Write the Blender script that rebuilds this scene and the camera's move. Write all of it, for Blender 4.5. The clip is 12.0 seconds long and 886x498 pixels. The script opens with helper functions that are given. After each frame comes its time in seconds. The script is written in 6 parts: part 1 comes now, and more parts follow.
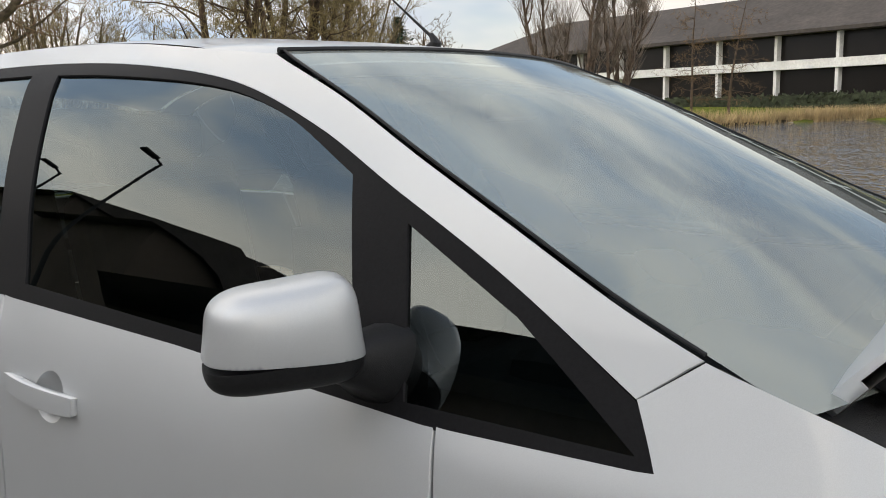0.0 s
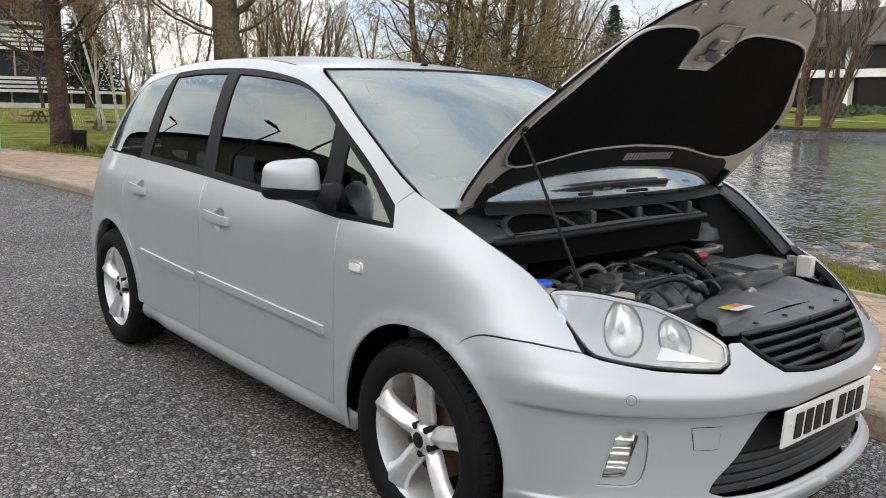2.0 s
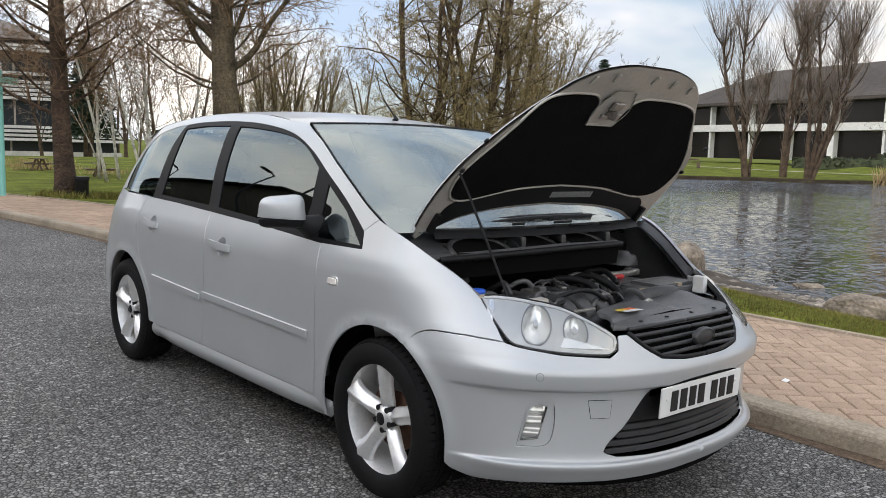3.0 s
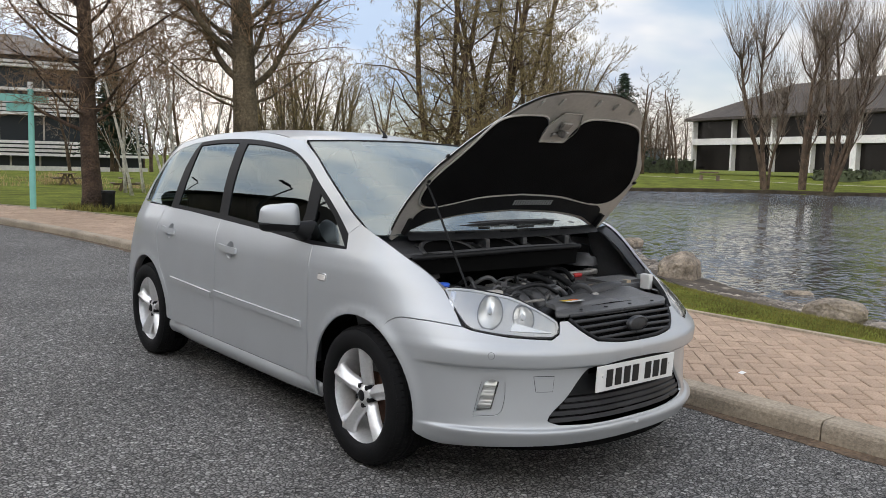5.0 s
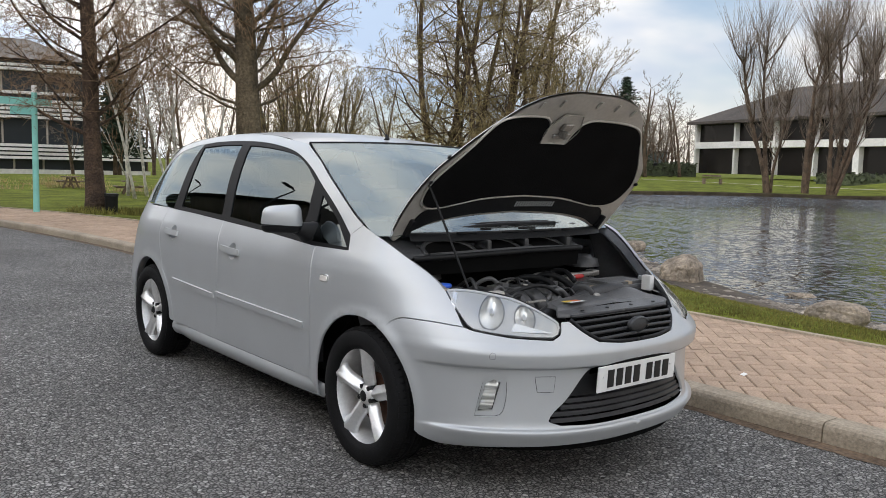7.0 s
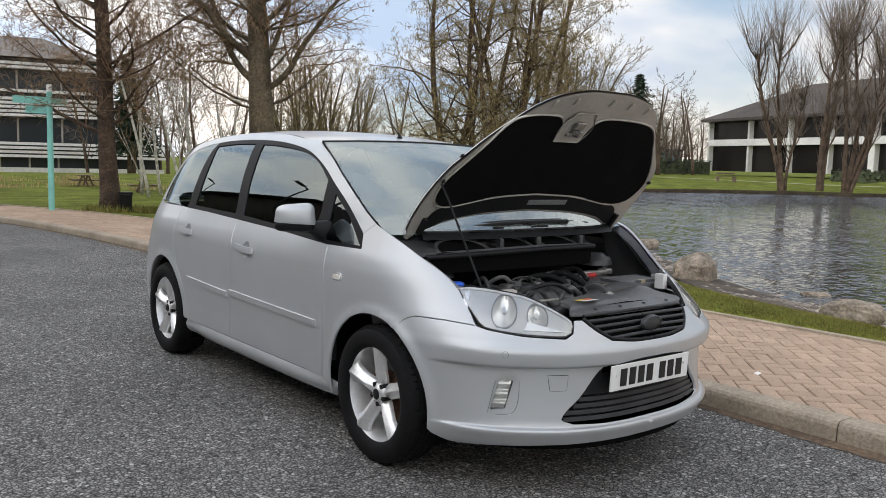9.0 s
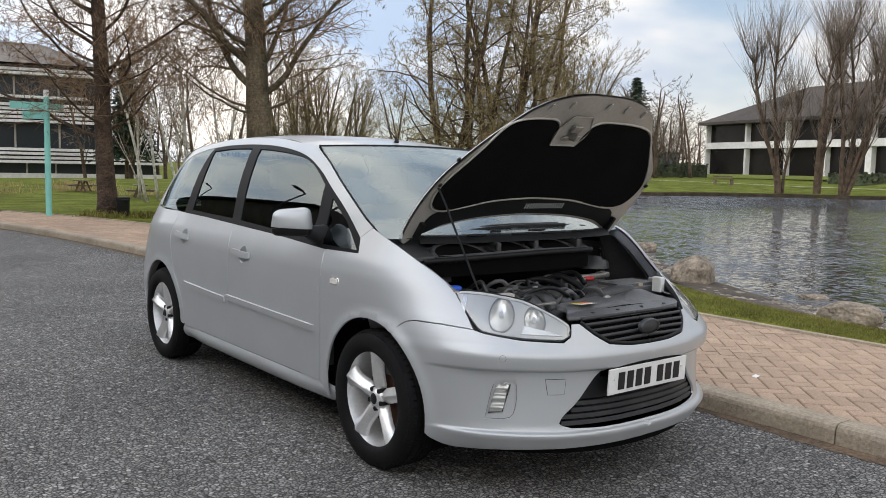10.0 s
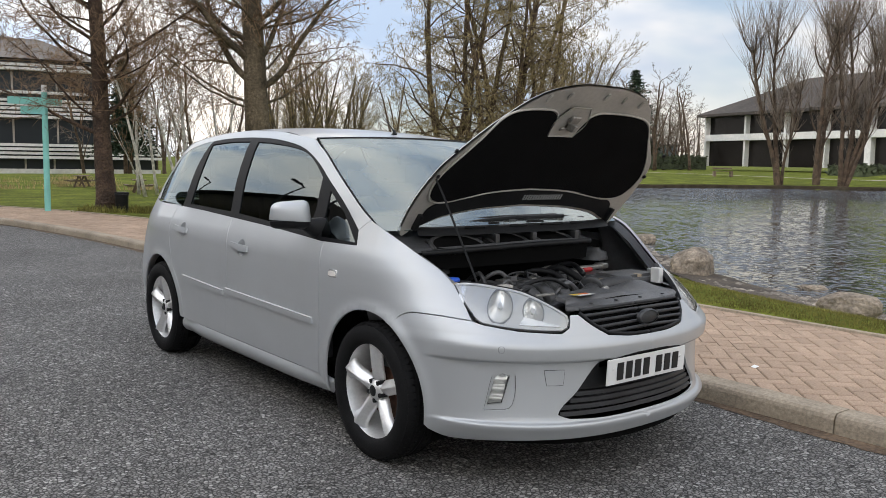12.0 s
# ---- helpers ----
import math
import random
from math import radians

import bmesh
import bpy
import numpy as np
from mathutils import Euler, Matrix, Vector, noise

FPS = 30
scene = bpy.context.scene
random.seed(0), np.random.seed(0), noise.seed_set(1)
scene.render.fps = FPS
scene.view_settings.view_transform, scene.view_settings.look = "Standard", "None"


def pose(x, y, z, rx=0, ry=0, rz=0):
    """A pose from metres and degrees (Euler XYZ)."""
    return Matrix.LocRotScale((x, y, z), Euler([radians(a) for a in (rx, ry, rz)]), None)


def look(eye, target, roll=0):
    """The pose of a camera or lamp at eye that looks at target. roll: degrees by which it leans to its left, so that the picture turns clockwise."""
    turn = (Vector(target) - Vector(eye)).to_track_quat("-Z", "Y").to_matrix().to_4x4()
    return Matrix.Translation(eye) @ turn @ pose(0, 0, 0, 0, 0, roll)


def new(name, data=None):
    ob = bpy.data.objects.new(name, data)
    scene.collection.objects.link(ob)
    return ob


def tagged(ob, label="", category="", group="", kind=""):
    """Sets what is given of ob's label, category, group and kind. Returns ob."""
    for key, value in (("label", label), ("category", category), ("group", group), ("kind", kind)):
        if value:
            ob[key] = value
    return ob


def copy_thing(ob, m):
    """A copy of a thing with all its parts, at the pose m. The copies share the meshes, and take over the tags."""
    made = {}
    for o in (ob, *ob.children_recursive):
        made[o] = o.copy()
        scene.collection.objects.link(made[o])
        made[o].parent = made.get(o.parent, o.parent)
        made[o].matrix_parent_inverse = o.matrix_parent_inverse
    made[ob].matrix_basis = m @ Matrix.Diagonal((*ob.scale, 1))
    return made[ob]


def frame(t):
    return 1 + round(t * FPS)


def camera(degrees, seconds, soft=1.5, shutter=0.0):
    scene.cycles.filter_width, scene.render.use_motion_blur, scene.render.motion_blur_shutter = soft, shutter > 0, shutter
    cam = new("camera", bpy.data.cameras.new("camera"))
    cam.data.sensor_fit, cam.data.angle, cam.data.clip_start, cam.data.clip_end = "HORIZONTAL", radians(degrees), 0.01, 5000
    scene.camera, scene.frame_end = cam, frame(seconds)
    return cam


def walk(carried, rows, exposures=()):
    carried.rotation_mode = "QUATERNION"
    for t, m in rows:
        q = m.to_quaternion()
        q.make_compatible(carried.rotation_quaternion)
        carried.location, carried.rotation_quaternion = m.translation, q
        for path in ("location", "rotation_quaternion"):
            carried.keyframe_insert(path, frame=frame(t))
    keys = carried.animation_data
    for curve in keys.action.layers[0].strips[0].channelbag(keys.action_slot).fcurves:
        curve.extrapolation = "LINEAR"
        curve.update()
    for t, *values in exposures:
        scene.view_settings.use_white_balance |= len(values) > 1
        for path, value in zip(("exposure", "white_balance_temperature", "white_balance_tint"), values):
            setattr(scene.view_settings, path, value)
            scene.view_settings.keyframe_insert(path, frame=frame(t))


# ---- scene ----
cam = camera(55.5, 12.0, soft=0.7)
METRES, EYE, TILT, LEAN, TURN = 8.0, 1.5, 0.0, 0.0, 0.0
PATH = [
    (0, (-1.648, -0.158, 1.359), (-0.047, 0.995, 1.037), -1.3),
    (0.5, (-1.839, -0.613, 1.357), (-0.379, 0.731, 1.106), 0.0),
    (1, (-2.038, -1.057, 1.363), (-0.628, 0.342, 1.137), 0.9),
    (1.5, (-2.263, -1.487, 1.36), (-0.923, -0.034, 1.054), 1.5),
    (2, (-2.398, -1.94, 1.375), (-1.123, -0.44, 1.021), 1.4),
    (2.5, (-2.566, -2.276, 1.376), (-1.268, -0.783, 1.077), 1.5),
    (3, (-2.742, -2.564, 1.372), (-1.447, -1.059, 1.135), 1.7),
    (5, (-2.914, -3.114, 1.379), (-1.658, -1.572, 1.173), 1.5),
    (5.5, (-2.911, -3.12, 1.376), (-1.656, -1.576, 1.18), 1.3),
    (6, (-2.913, -3.127, 1.376), (-1.657, -1.583, 1.186), 1.3),
    (6.5, (-2.911, -3.124, 1.369), (-1.655, -1.58, 1.175), 1.4),
    (7, (-2.919, -3.127, 1.369), (-1.667, -1.58, 1.171), 1.5),
    (7.5, (-2.92, -3.125, 1.366), (-1.681, -1.568, 1.164), 1.5),
    (9.5, (-2.923, -3.13, 1.373), (-1.695, -1.565, 1.171), 1.4),
    (10, (-2.917, -3.129, 1.372), (-1.684, -1.566, 1.178), 1.2),
    (10.5, (-2.923, -3.132, 1.37), (-1.686, -1.572, 1.181), 1.1),
    (11, (-2.921, -3.135, 1.367), (-1.684, -1.576, 1.176), 1.1),
    (11.5, (-2.918, -3.135, 1.363), (-1.68, -1.577, 1.165), 1.0),
    (12, (-2.911, -3.131, 1.363), (-1.678, -1.57, 1.154), 0.9),
]
walk(cam, [(t, look(eye, target, roll)) for t, eye, target, roll in PATH],
     exposures=[(0, .14, 6950, 10), (.5, .08, 6950, 10), (1, .14, 6900, 10), (1.5, .16, 6850, 10), (2, .38, 6750, 10), (2.5, .32, 6650, 10), (3, .19, 6600, 10), (5, .12, 6600, 10), (12, .11, 6600, 10)])

# ---- sky and light ----
SUN_AZ, SUN_EL = radians(282), radians(42)
world = bpy.data.worlds.new("sky")
scene.world = world
world.use_nodes = True
wn, wl = world.node_tree.nodes, world.node_tree.links
wn.clear()
w_out, w_bg = wn.new("ShaderNodeOutputWorld"), wn.new("ShaderNodeBackground")
w_sky = wn.new("ShaderNodeTexSky")
w_sky.sky_type, w_sky.sun_disc, w_sky.sun_elevation, w_sky.sun_rotation = "NISHITA", False, SUN_EL, SUN_AZ
w_sky.air_density, w_sky.dust_density = 1.0, 1.2
w_co, w_map = wn.new("ShaderNodeTexCoord"), wn.new("ShaderNodeMapping")
w_map.inputs["Scale"].default_value = (1.0, 1.0, 2.5)
w_no = wn.new("ShaderNodeTexNoise")
w_no.inputs["Scale"].default_value, w_no.inputs["Detail"].default_value, w_no.inputs["Roughness"].default_value = 1.7, 6.0, 0.52
w_no.inputs["Distortion"].default_value = 0.4
w_ra = wn.new("ShaderNodeValToRGB")
w_ra.color_ramp.elements[0].position, w_ra.color_ramp.elements[1].position = 0.35, 0.53
w_cl = wn.new("ShaderNodeValToRGB")
for i, (at, col) in enumerate([(0.38, (3.6, 4.5, 5.9, 1)), (0.50, (6.9, 6.95, 7.1, 1)), (0.62, (9.4, 8.8, 8.2, 1))]):
    e = w_cl.color_ramp.elements[i] if i < 2 else w_cl.color_ramp.elements.new(at)
    e.position, e.color = at, col
w_no2 = wn.new("ShaderNodeTexNoise")
w_no2.inputs["Scale"].default_value, w_no2.inputs["Detail"].default_value = 2.6, 4.0
w_mix = wn.new("ShaderNodeMix")
w_mix.data_type = "RGBA"
wl.new(w_co.outputs["Generated"], w_map.inputs["Vector"])
wl.new(w_map.outputs["Vector"], w_no.inputs["Vector"])
wl.new(w_map.outputs["Vector"], w_no2.inputs["Vector"])
# the cloud thins out overhead
w_sep, w_top, w_thin = wn.new("ShaderNodeSeparateXYZ"), wn.new("ShaderNodeMapRange"), wn.new("ShaderNodeMath")
w_top.inputs["From Min"].default_value, w_top.inputs["From Max"].default_value = 0.66, 0.84
w_top.inputs["To Min"].default_value, w_top.inputs["To Max"].default_value = 0.075, -0.09
w_top.interpolation_type = "SMOOTHSTEP"
w_thin.operation = "ADD"
wl.new(w_co.outputs["Generated"], w_sep.inputs[0])
wl.new(w_sep.outputs["Z"], w_top.inputs["Value"])
wl.new(w_no.outputs["Fac"], w_thin.inputs[0])
wl.new(w_top.outputs["Result"], w_thin.inputs[1])
wl.new(w_thin.outputs[0], w_ra.inputs["Fac"])
wl.new(w_no2.outputs["Fac"], w_cl.inputs["Fac"])
wl.new(w_ra.outputs["Color"], w_mix.inputs["Factor"])
wl.new(w_sky.outputs["Color"], w_mix.inputs["A"])
wl.new(w_cl.outputs["Color"], w_mix.inputs["B"])
# the veil of cloud is brighter round the hidden sun
w_dot = wn.new("ShaderNodeVectorMath")
w_dot.operation = "DOT_PRODUCT"
w_dot.inputs[1].default_value = (math.sin(SUN_AZ) * math.cos(SUN_EL), math.cos(SUN_AZ) * math.cos(SUN_EL), math.sin(SUN_EL))
w_rng = wn.new("ShaderNodeMapRange")
w_rng.inputs["From Min"].default_value, w_rng.inputs["From Max"].default_value = -0.5, 1.0
w_rng.inputs["To Min"].default_value, w_rng.inputs["To Max"].default_value = 0.80, 1.85
w_sc = wn.new("ShaderNodeVectorMath")
w_sc.operation = "SCALE"
wl.new(w_co.outputs["Generated"], w_dot.inputs[0])
wl.new(w_dot.outputs["Value"], w_rng.inputs["Value"])
wl.new(w_mix.outputs["Result"], w_sc.inputs[0])
wl.new(w_rng.outputs["Result"], w_sc.inputs["Scale"])
wl.new(w_sc.outputs["Vector"], w_bg.inputs["Color"])
w_bg.inputs["Strength"].default_value = 0.145
wl.new(w_bg.outputs["Background"], w_out.inputs["Surface"])
sun = new("sun", bpy.data.lights.new("sun", "SUN"))
sun.data.energy, sun.data.angle, sun.data.color = 0.55, radians(60), (1.0, 0.95, 0.88)
sun.matrix_world = look((math.sin(SUN_AZ) * math.cos(SUN_EL) * 80, math.cos(SUN_AZ) * math.cos(SUN_EL) * 80, math.sin(SUN_EL) * 80), (0, 0, 0))


# ---- materials ----
def mat(name, col, rough=0.6, metal=0.0, vary=0.15, scale=6.0, grain=0.1, gscale=90.0, bump=0.0, bscale=120.0, coat=0.0, emit=0.0, spec=0.5, island=0.0, depth=0.01):
    """A surface with colour variation at two sizes and fine relief."""
    m = bpy.data.materials.new(name)
    m.use_nodes = True
    n, l = m.node_tree.nodes, m.node_tree.links
    b = n["Principled BSDF"]
    b.inputs["Roughness"].default_value, b.inputs["Metallic"].default_value = rough, metal
    b.inputs["Coat Weight"].default_value, b.inputs["Coat Roughness"].default_value = coat, 0.03
    b.inputs["Specular IOR Level"].default_value = spec
    co = n.new("ShaderNodeTexCoord")
    big, small = n.new("ShaderNodeTexNoise"), n.new("ShaderNodeTexNoise")
    for t, s in ((big, scale), (small, gscale)):
        t.inputs["Scale"].default_value, t.inputs["Detail"].default_value = s, 4.0
        l.new(co.outputs["Object"], t.inputs["Vector"])
    def ranged(sock, amount):
        r = n.new("ShaderNodeMapRange")
        r.inputs["From Min"].default_value, r.inputs["From Max"].default_value = 0.3, 0.7
        r.inputs["To Min"].default_value, r.inputs["To Max"].default_value = 1 - amount, 1 + amount
        l.new(sock, r.inputs["Value"])
        return r.outputs["Result"]
    def times(a, k):
        v = n.new("ShaderNodeMath")
        v.operation = "MULTIPLY"
        l.new(a, v.inputs[0])
        l.new(k, v.inputs[1])
        return v.outputs[0]
    k = times(ranged(big.outputs["Fac"], vary), ranged(small.outputs["Fac"], grain))
    if island:
        info, geo = n.new("ShaderNodeObjectInfo"), n.new("ShaderNodeNewGeometry")
        add = n.new("ShaderNodeMath")
        add.operation = "ADD"
        l.new(info.outputs["Random"], add.inputs[0])
        l.new(geo.outputs["Random Per Island"], add.inputs[1])
        fr = n.new("ShaderNodeMath")
        fr.operation = "FRACT"
        l.new(add.outputs[0], fr.inputs[0])
        r = n.new("ShaderNodeMapRange")
        r.inputs["To Min"].default_value, r.inputs["To Max"].default_value = 1 - island, 1 + island
        l.new(fr.outputs[0], r.inputs["Value"])
        k = times(k, r.outputs["Result"])
    mul = n.new("ShaderNodeVectorMath")
    mul.operation = "SCALE"
    mul.inputs[0].default_value = col
    l.new(k, mul.inputs["Scale"])
    l.new(mul.outputs["Vector"], b.inputs["Base Color"])
    if bump:
        bu, bn = n.new("ShaderNodeBump"), n.new("ShaderNodeTexNoise")
        bn.inputs["Scale"].default_value, bn.inputs["Detail"].default_value = bscale, 3.0
        l.new(co.outputs["Object"], bn.inputs["Vector"])
        bu.inputs["Strength"].default_value, bu.inputs["Distance"].default_value = min(bump, 1.0), depth
        l.new(bn.outputs["Fac"], bu.inputs["Height"])
        l.new(bu.outputs["Normal"], b.inputs["Normal"])
    if emit:
        b.inputs["Emission Color"].default_value, b.inputs["Emission Strength"].default_value = (*col, 1), emit
    return m


def glass(name, tint, gloss_ior=1.5, rough=0.0, mist=0.0, veil=(0.64, 0.69, 0.64), sheen=(1, 1, 1)):
    """A thin pane: dark transmission under a clear reflection."""
    m = bpy.data.materials.new(name)
    m.use_nodes = True
    n, l = m.node_tree.nodes, m.node_tree.links
    n.remove(n["Principled BSDF"])
    tr, gl, mx, fr = n.new("ShaderNodeBsdfTransparent"), n.new("ShaderNodeBsdfGlossy"), n.new("ShaderNodeMixShader"), n.new("ShaderNodeFresnel")
    tr.inputs["Color"].default_value = (*tint, 1)
    gl.inputs["Roughness"].default_value, gl.inputs["Color"].default_value = rough, (*sheen, 1)
    fr.inputs["IOR"].default_value = gloss_ior
    l.new(fr.outputs["Fac"], mx.inputs["Fac"])
    if mist:
        # a breath of condensation on the inside
        di, ms, no, mr, co = n.new("ShaderNodeBsdfDiffuse"), n.new("ShaderNodeMixShader"), n.new("ShaderNodeTexNoise"), n.new("ShaderNodeMapRange"), n.new("ShaderNodeTexCoord")
        di.inputs["Color"].default_value = (*veil, 1)
        no.inputs["Scale"].default_value, no.inputs["Detail"].default_value = 1.3, 3
        mr.inputs["From Min"].default_value, mr.inputs["From Max"].default_value = 0.3, 0.7
        mr.inputs["To Min"].default_value, mr.inputs["To Max"].default_value = mist * 0.55, mist * 1.3
        l.new(co.outputs["Object"], no.inputs["Vector"])
        l.new(no.outputs["Fac"], mr.inputs["Value"])
        l.new(mr.outputs["Result"], ms.inputs["Fac"])
        l.new(tr.outputs["BSDF"], ms.inputs[1])
        l.new(di.outputs["BSDF"], ms.inputs[2])
        l.new(ms.outputs["Shader"], mx.inputs[1])
    else:
        l.new(tr.outputs["BSDF"], mx.inputs[1])
    l.new(gl.outputs["BSDF"], mx.inputs[2])
    l.new(mx.outputs["Shader"], n["Material Output"].inputs["Surface"])
    return m


def asphalt():
    """Worn chippings: pale and dark stones in a dark binder, with patches of wear."""
    m = bpy.data.materials.new("asphalt")
    m.use_nodes = True
    n, l = m.node_tree.nodes, m.node_tree.links
    b = n["Principled BSDF"]
    b.inputs["Roughness"].default_value, b.inputs["Specular IOR Level"].default_value = 0.85, 0.25
    co, vo, big, ramp, mul, mr, bu = (n.new("ShaderNode" + k) for k in ("TexCoord", "TexVoronoi", "TexNoise", "ValToRGB", "VectorMath", "MapRange", "Bump"))
    vo.inputs["Scale"].default_value = 52
    big.inputs["Scale"].default_value, big.inputs["Detail"].default_value = 0.9, 6
    sep = n.new("ShaderNodeSeparateColor")
    for i, (at, col) in enumerate([(0.0, (0.110, 0.108, 0.103, 1)), (0.5, (0.182, 0.178, 0.169, 1)), (0.88, (0.245, 0.239, 0.227, 1)), (1.0, (0.38, 0.37, 0.35, 1))]):
        e = ramp.color_ramp.elements[i] if i < 2 else ramp.color_ramp.elements.new(at)
        e.position, e.color = at, col
    mul.operation = "SCALE"
    mr.inputs["From Min"].default_value, mr.inputs["From Max"].default_value = 0.35, 0.65
    mr.inputs["To Min"].default_value, mr.inputs["To Max"].default_value = 0.86, 1.14
    for t in (vo, big):
        l.new(co.outputs["Object"], t.inputs["Vector"])
    l.new(vo.outputs["Color"], sep.inputs["Color"])
    l.new(sep.outputs["Red"], ramp.inputs["Fac"])
    l.new(big.outputs["Fac"], mr.inputs["Value"])
    l.new(ramp.outputs["Color"], mul.inputs[0])
    # narrow dark gaps between the chippings
    edge, seam, binder = n.new("ShaderNodeTexVoronoi"), n.new("ShaderNodeMapRange"), n.new("ShaderNodeMath")
    edge.feature = "DISTANCE_TO_EDGE"
    edge.inputs["Scale"].default_value = 52
    l.new(co.outputs["Object"], edge.inputs["Vector"])
    binder.operation = "MULTIPLY"
    seam.inputs["From Min"].default_value, seam.inputs["From Max"].default_value = 0.02, 0.19
    seam.inputs["To Min"].default_value, seam.inputs["To Max"].default_value = 0.16, 1.28
    l.new(edge.outputs["Distance"], seam.inputs["Value"])
    l.new(seam.outputs["Result"], binder.inputs[0])
    l.new(mr.outputs["Result"], binder.inputs[1])
    l.new(binder.outputs["Value"], mul.inputs["Scale"])
    l.new(mul.outputs["Vector"], b.inputs["Base Color"])
    bu.inputs["Strength"].default_value, bu.inputs["Distance"].default_value = 1.0, 0.008
    l.new(edge.outputs["Distance"], bu.inputs["Height"])
    l.new(bu.outputs["Normal"], b.inputs["Normal"])
    return m


PAINT = mat("silver_paint", (0.505, 0.524, 0.535), 0.46, 0.42, 0.03, 3, 0.05, 900, 0.0, coat=0.6)
PAINT_IN = mat("inner_paint", (0.50, 0.478, 0.435), 0.5, 0.1, 0.12, 5, 0.06, 60, 0.05)
BLACK = mat("black_plastic", (0.012, 0.0125, 0.0135), 0.5, 0, 0.25, 9, 0.2, 200, 0.12, 700, spec=0.25)
TRIM = mat("window_trim", (0.008, 0.008, 0.009), 0.5, 0, 0.15, 5, 0.15, 200, 0.05, 500, spec=0.1)
RUBBER = mat("tyre_rubber", (0.008, 0.008, 0.0085), 0.75, 0, 0.3, 8, 0.2, 120, 0.15, 300, spec=0.18)
# near black: the shade of deep recesses is put into this colour
DARK = mat("shade_black", (0.003, 0.003, 0.003), 0.9, 0, 0.2, spec=0.1)
ALLOY = mat("alloy_wheel", (0.74, 0.74, 0.735), 0.32, 0.5, 0.08, 12, 0.06, 80, 0.0, coat=0.5)
RUST = mat("brake_disc", (0.12, 0.06, 0.04), 0.7, 0.5, 0.35, 20, 0.2, 100)
PAD = mat("insulation_felt", (0.004, 0.004, 0.0045), 0.95, metal=0, vary=0.3, scale=8, grain=0.3, gscale=150, bump=0.4, bscale=180, spec=0.15)
SIDEGLASS = glass("tinted_glass", (0.20, 0.25, 0.25), 1.85, sheen=(0.86, 0.97, 1.0))
SCREEN = glass("windscreen_glass", (0.42, 0.47, 0.46), 1.85, mist=0.27, sheen=(0.82, 0.94, 1))
LENS = glass("lamp_lens", (0.90, 0.91, 0.90), 1.45, 0.02, mist=0.08, veil=(0.8, 0.8, 0.79))
CHROME = mat("lamp_reflector", (0.92, 0.92, 0.91), 0.22, 0.7, 0.02, 20, 0.01)
WHITE = mat("plate_white", (0.80, 0.80, 0.78), 0.4, 0, 0.02, 6, 0.01)
INK = mat("plate_ink", (0.012, 0.012, 0.012), 0.5)
ASPHALT = asphalt()
AMBER = mat("amber_lens", (0.80, 0.76, 0.71), 0.15)
LAMPGREY = mat("lamp_grey", (0.64, 0.635, 0.62), 0.30, 0.6, 0.05, 6, 0.01)
GREYBOX = mat("engine_plastic", (0.044, 0.045, 0.047), 0.38, 0, 0.3, 12, 0.2, 150, 0.15, 400, spec=0.5)
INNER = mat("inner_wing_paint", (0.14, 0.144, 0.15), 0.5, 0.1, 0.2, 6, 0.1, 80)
STEEL = mat("engine_metal", (0.35, 0.34, 0.32), 0.45, 0.8, 0.3, 14, 0.2)
BLUE = mat("blue_cap", (0.02, 0.10, 0.55), 0.4)
TAN = mat("tan_tank", (0.42, 0.34, 0.24), 0.5)
RED = mat("red_cover", (0.5, 0.03, 0.03), 0.45)
YELLOW = mat("yellow_print", (0.75, 0.55, 0.05), 0.5)
ORANGE = mat("orange_print", (0.75, 0.18, 0.05), 0.5)
FABRIC = mat("seat_fabric", (0.06, 0.06, 0.065), 0.9, 0, 0.2)
BAR = mat("grille_plastic", (0.035, 0.036, 0.038), 0.42, 0, 0.2, 9, 0.2, 200, 0.08, 600, spec=0.35)
DIRT = mat("gutter_dirt", (0.125, 0.086, 0.055), 0.95, 0, 0.35, 3, 0.4, 40, 0.6, 60)
KERB = mat("kerb_concrete", (0.34, 0.285, 0.215), 0.9, 0, 0.18, 2.5, 0.25, 60, 0.5, 90, island=0.08)
PAVER = mat("paving_brick", (0.42, 0.308, 0.225), 0.9, 0, 0.14, 1.2, 0.22, 70, 0.5, 110, island=0.10, spec=0.2)
JOINT = mat("paving_joint", (0.13, 0.105, 0.08), 0.95, 0, 0.3, 8, 0.3, 60, 0.4)
GRASS = mat("grass", (0.115, 0.135, 0.020), 0.95, 0, 0.45, 0.9, 0.4, 14, 0.8, 30, spec=0.08)
BLADE = mat("grass_blade", (0.175, 0.165, 0.048), 0.85, 0, 0.45, 1.2, 0.3, 30, island=0.35, spec=0.1)
ROCK = mat("boulder", (0.26, 0.215, 0.165), 0.9, 0, 0.45, 5, 0.35, 30, 1.0, 22, depth=0.03)
BARK = mat("bark", (0.100, 0.068, 0.045), 0.95, 0, 0.5, 2.6, 0.4, 18, 1.0, 12, depth=0.06)
COVER = mat("moulded_cover", (0.098, 0.099, 0.101), 0.42, 0, 0.2, 8, 0.2, 150, 0.1, 400, spec=0.5)
POPLARTWIG = mat("poplar_shoots", (0.22, 0.175, 0.135), 0.9, 0, 0.3, 0.8, 0.2, 12, island=0.3)
RINGGREY = mat("lamp_ring_grey", (0.20, 0.205, 0.21), 0.3, 0.5, 0.05)
GRAVEL = mat("shore_gravel", (0.23, 0.20, 0.165), 0.9, 0, 0.3, 5, 0.3, 60, 0.3, 60, island=0.5)
SHORE = mat("shore_soil", (0.065, 0.050, 0.035), 0.9, 0, 0.4, 2.5, 0.4, 26, 0.8, 40)
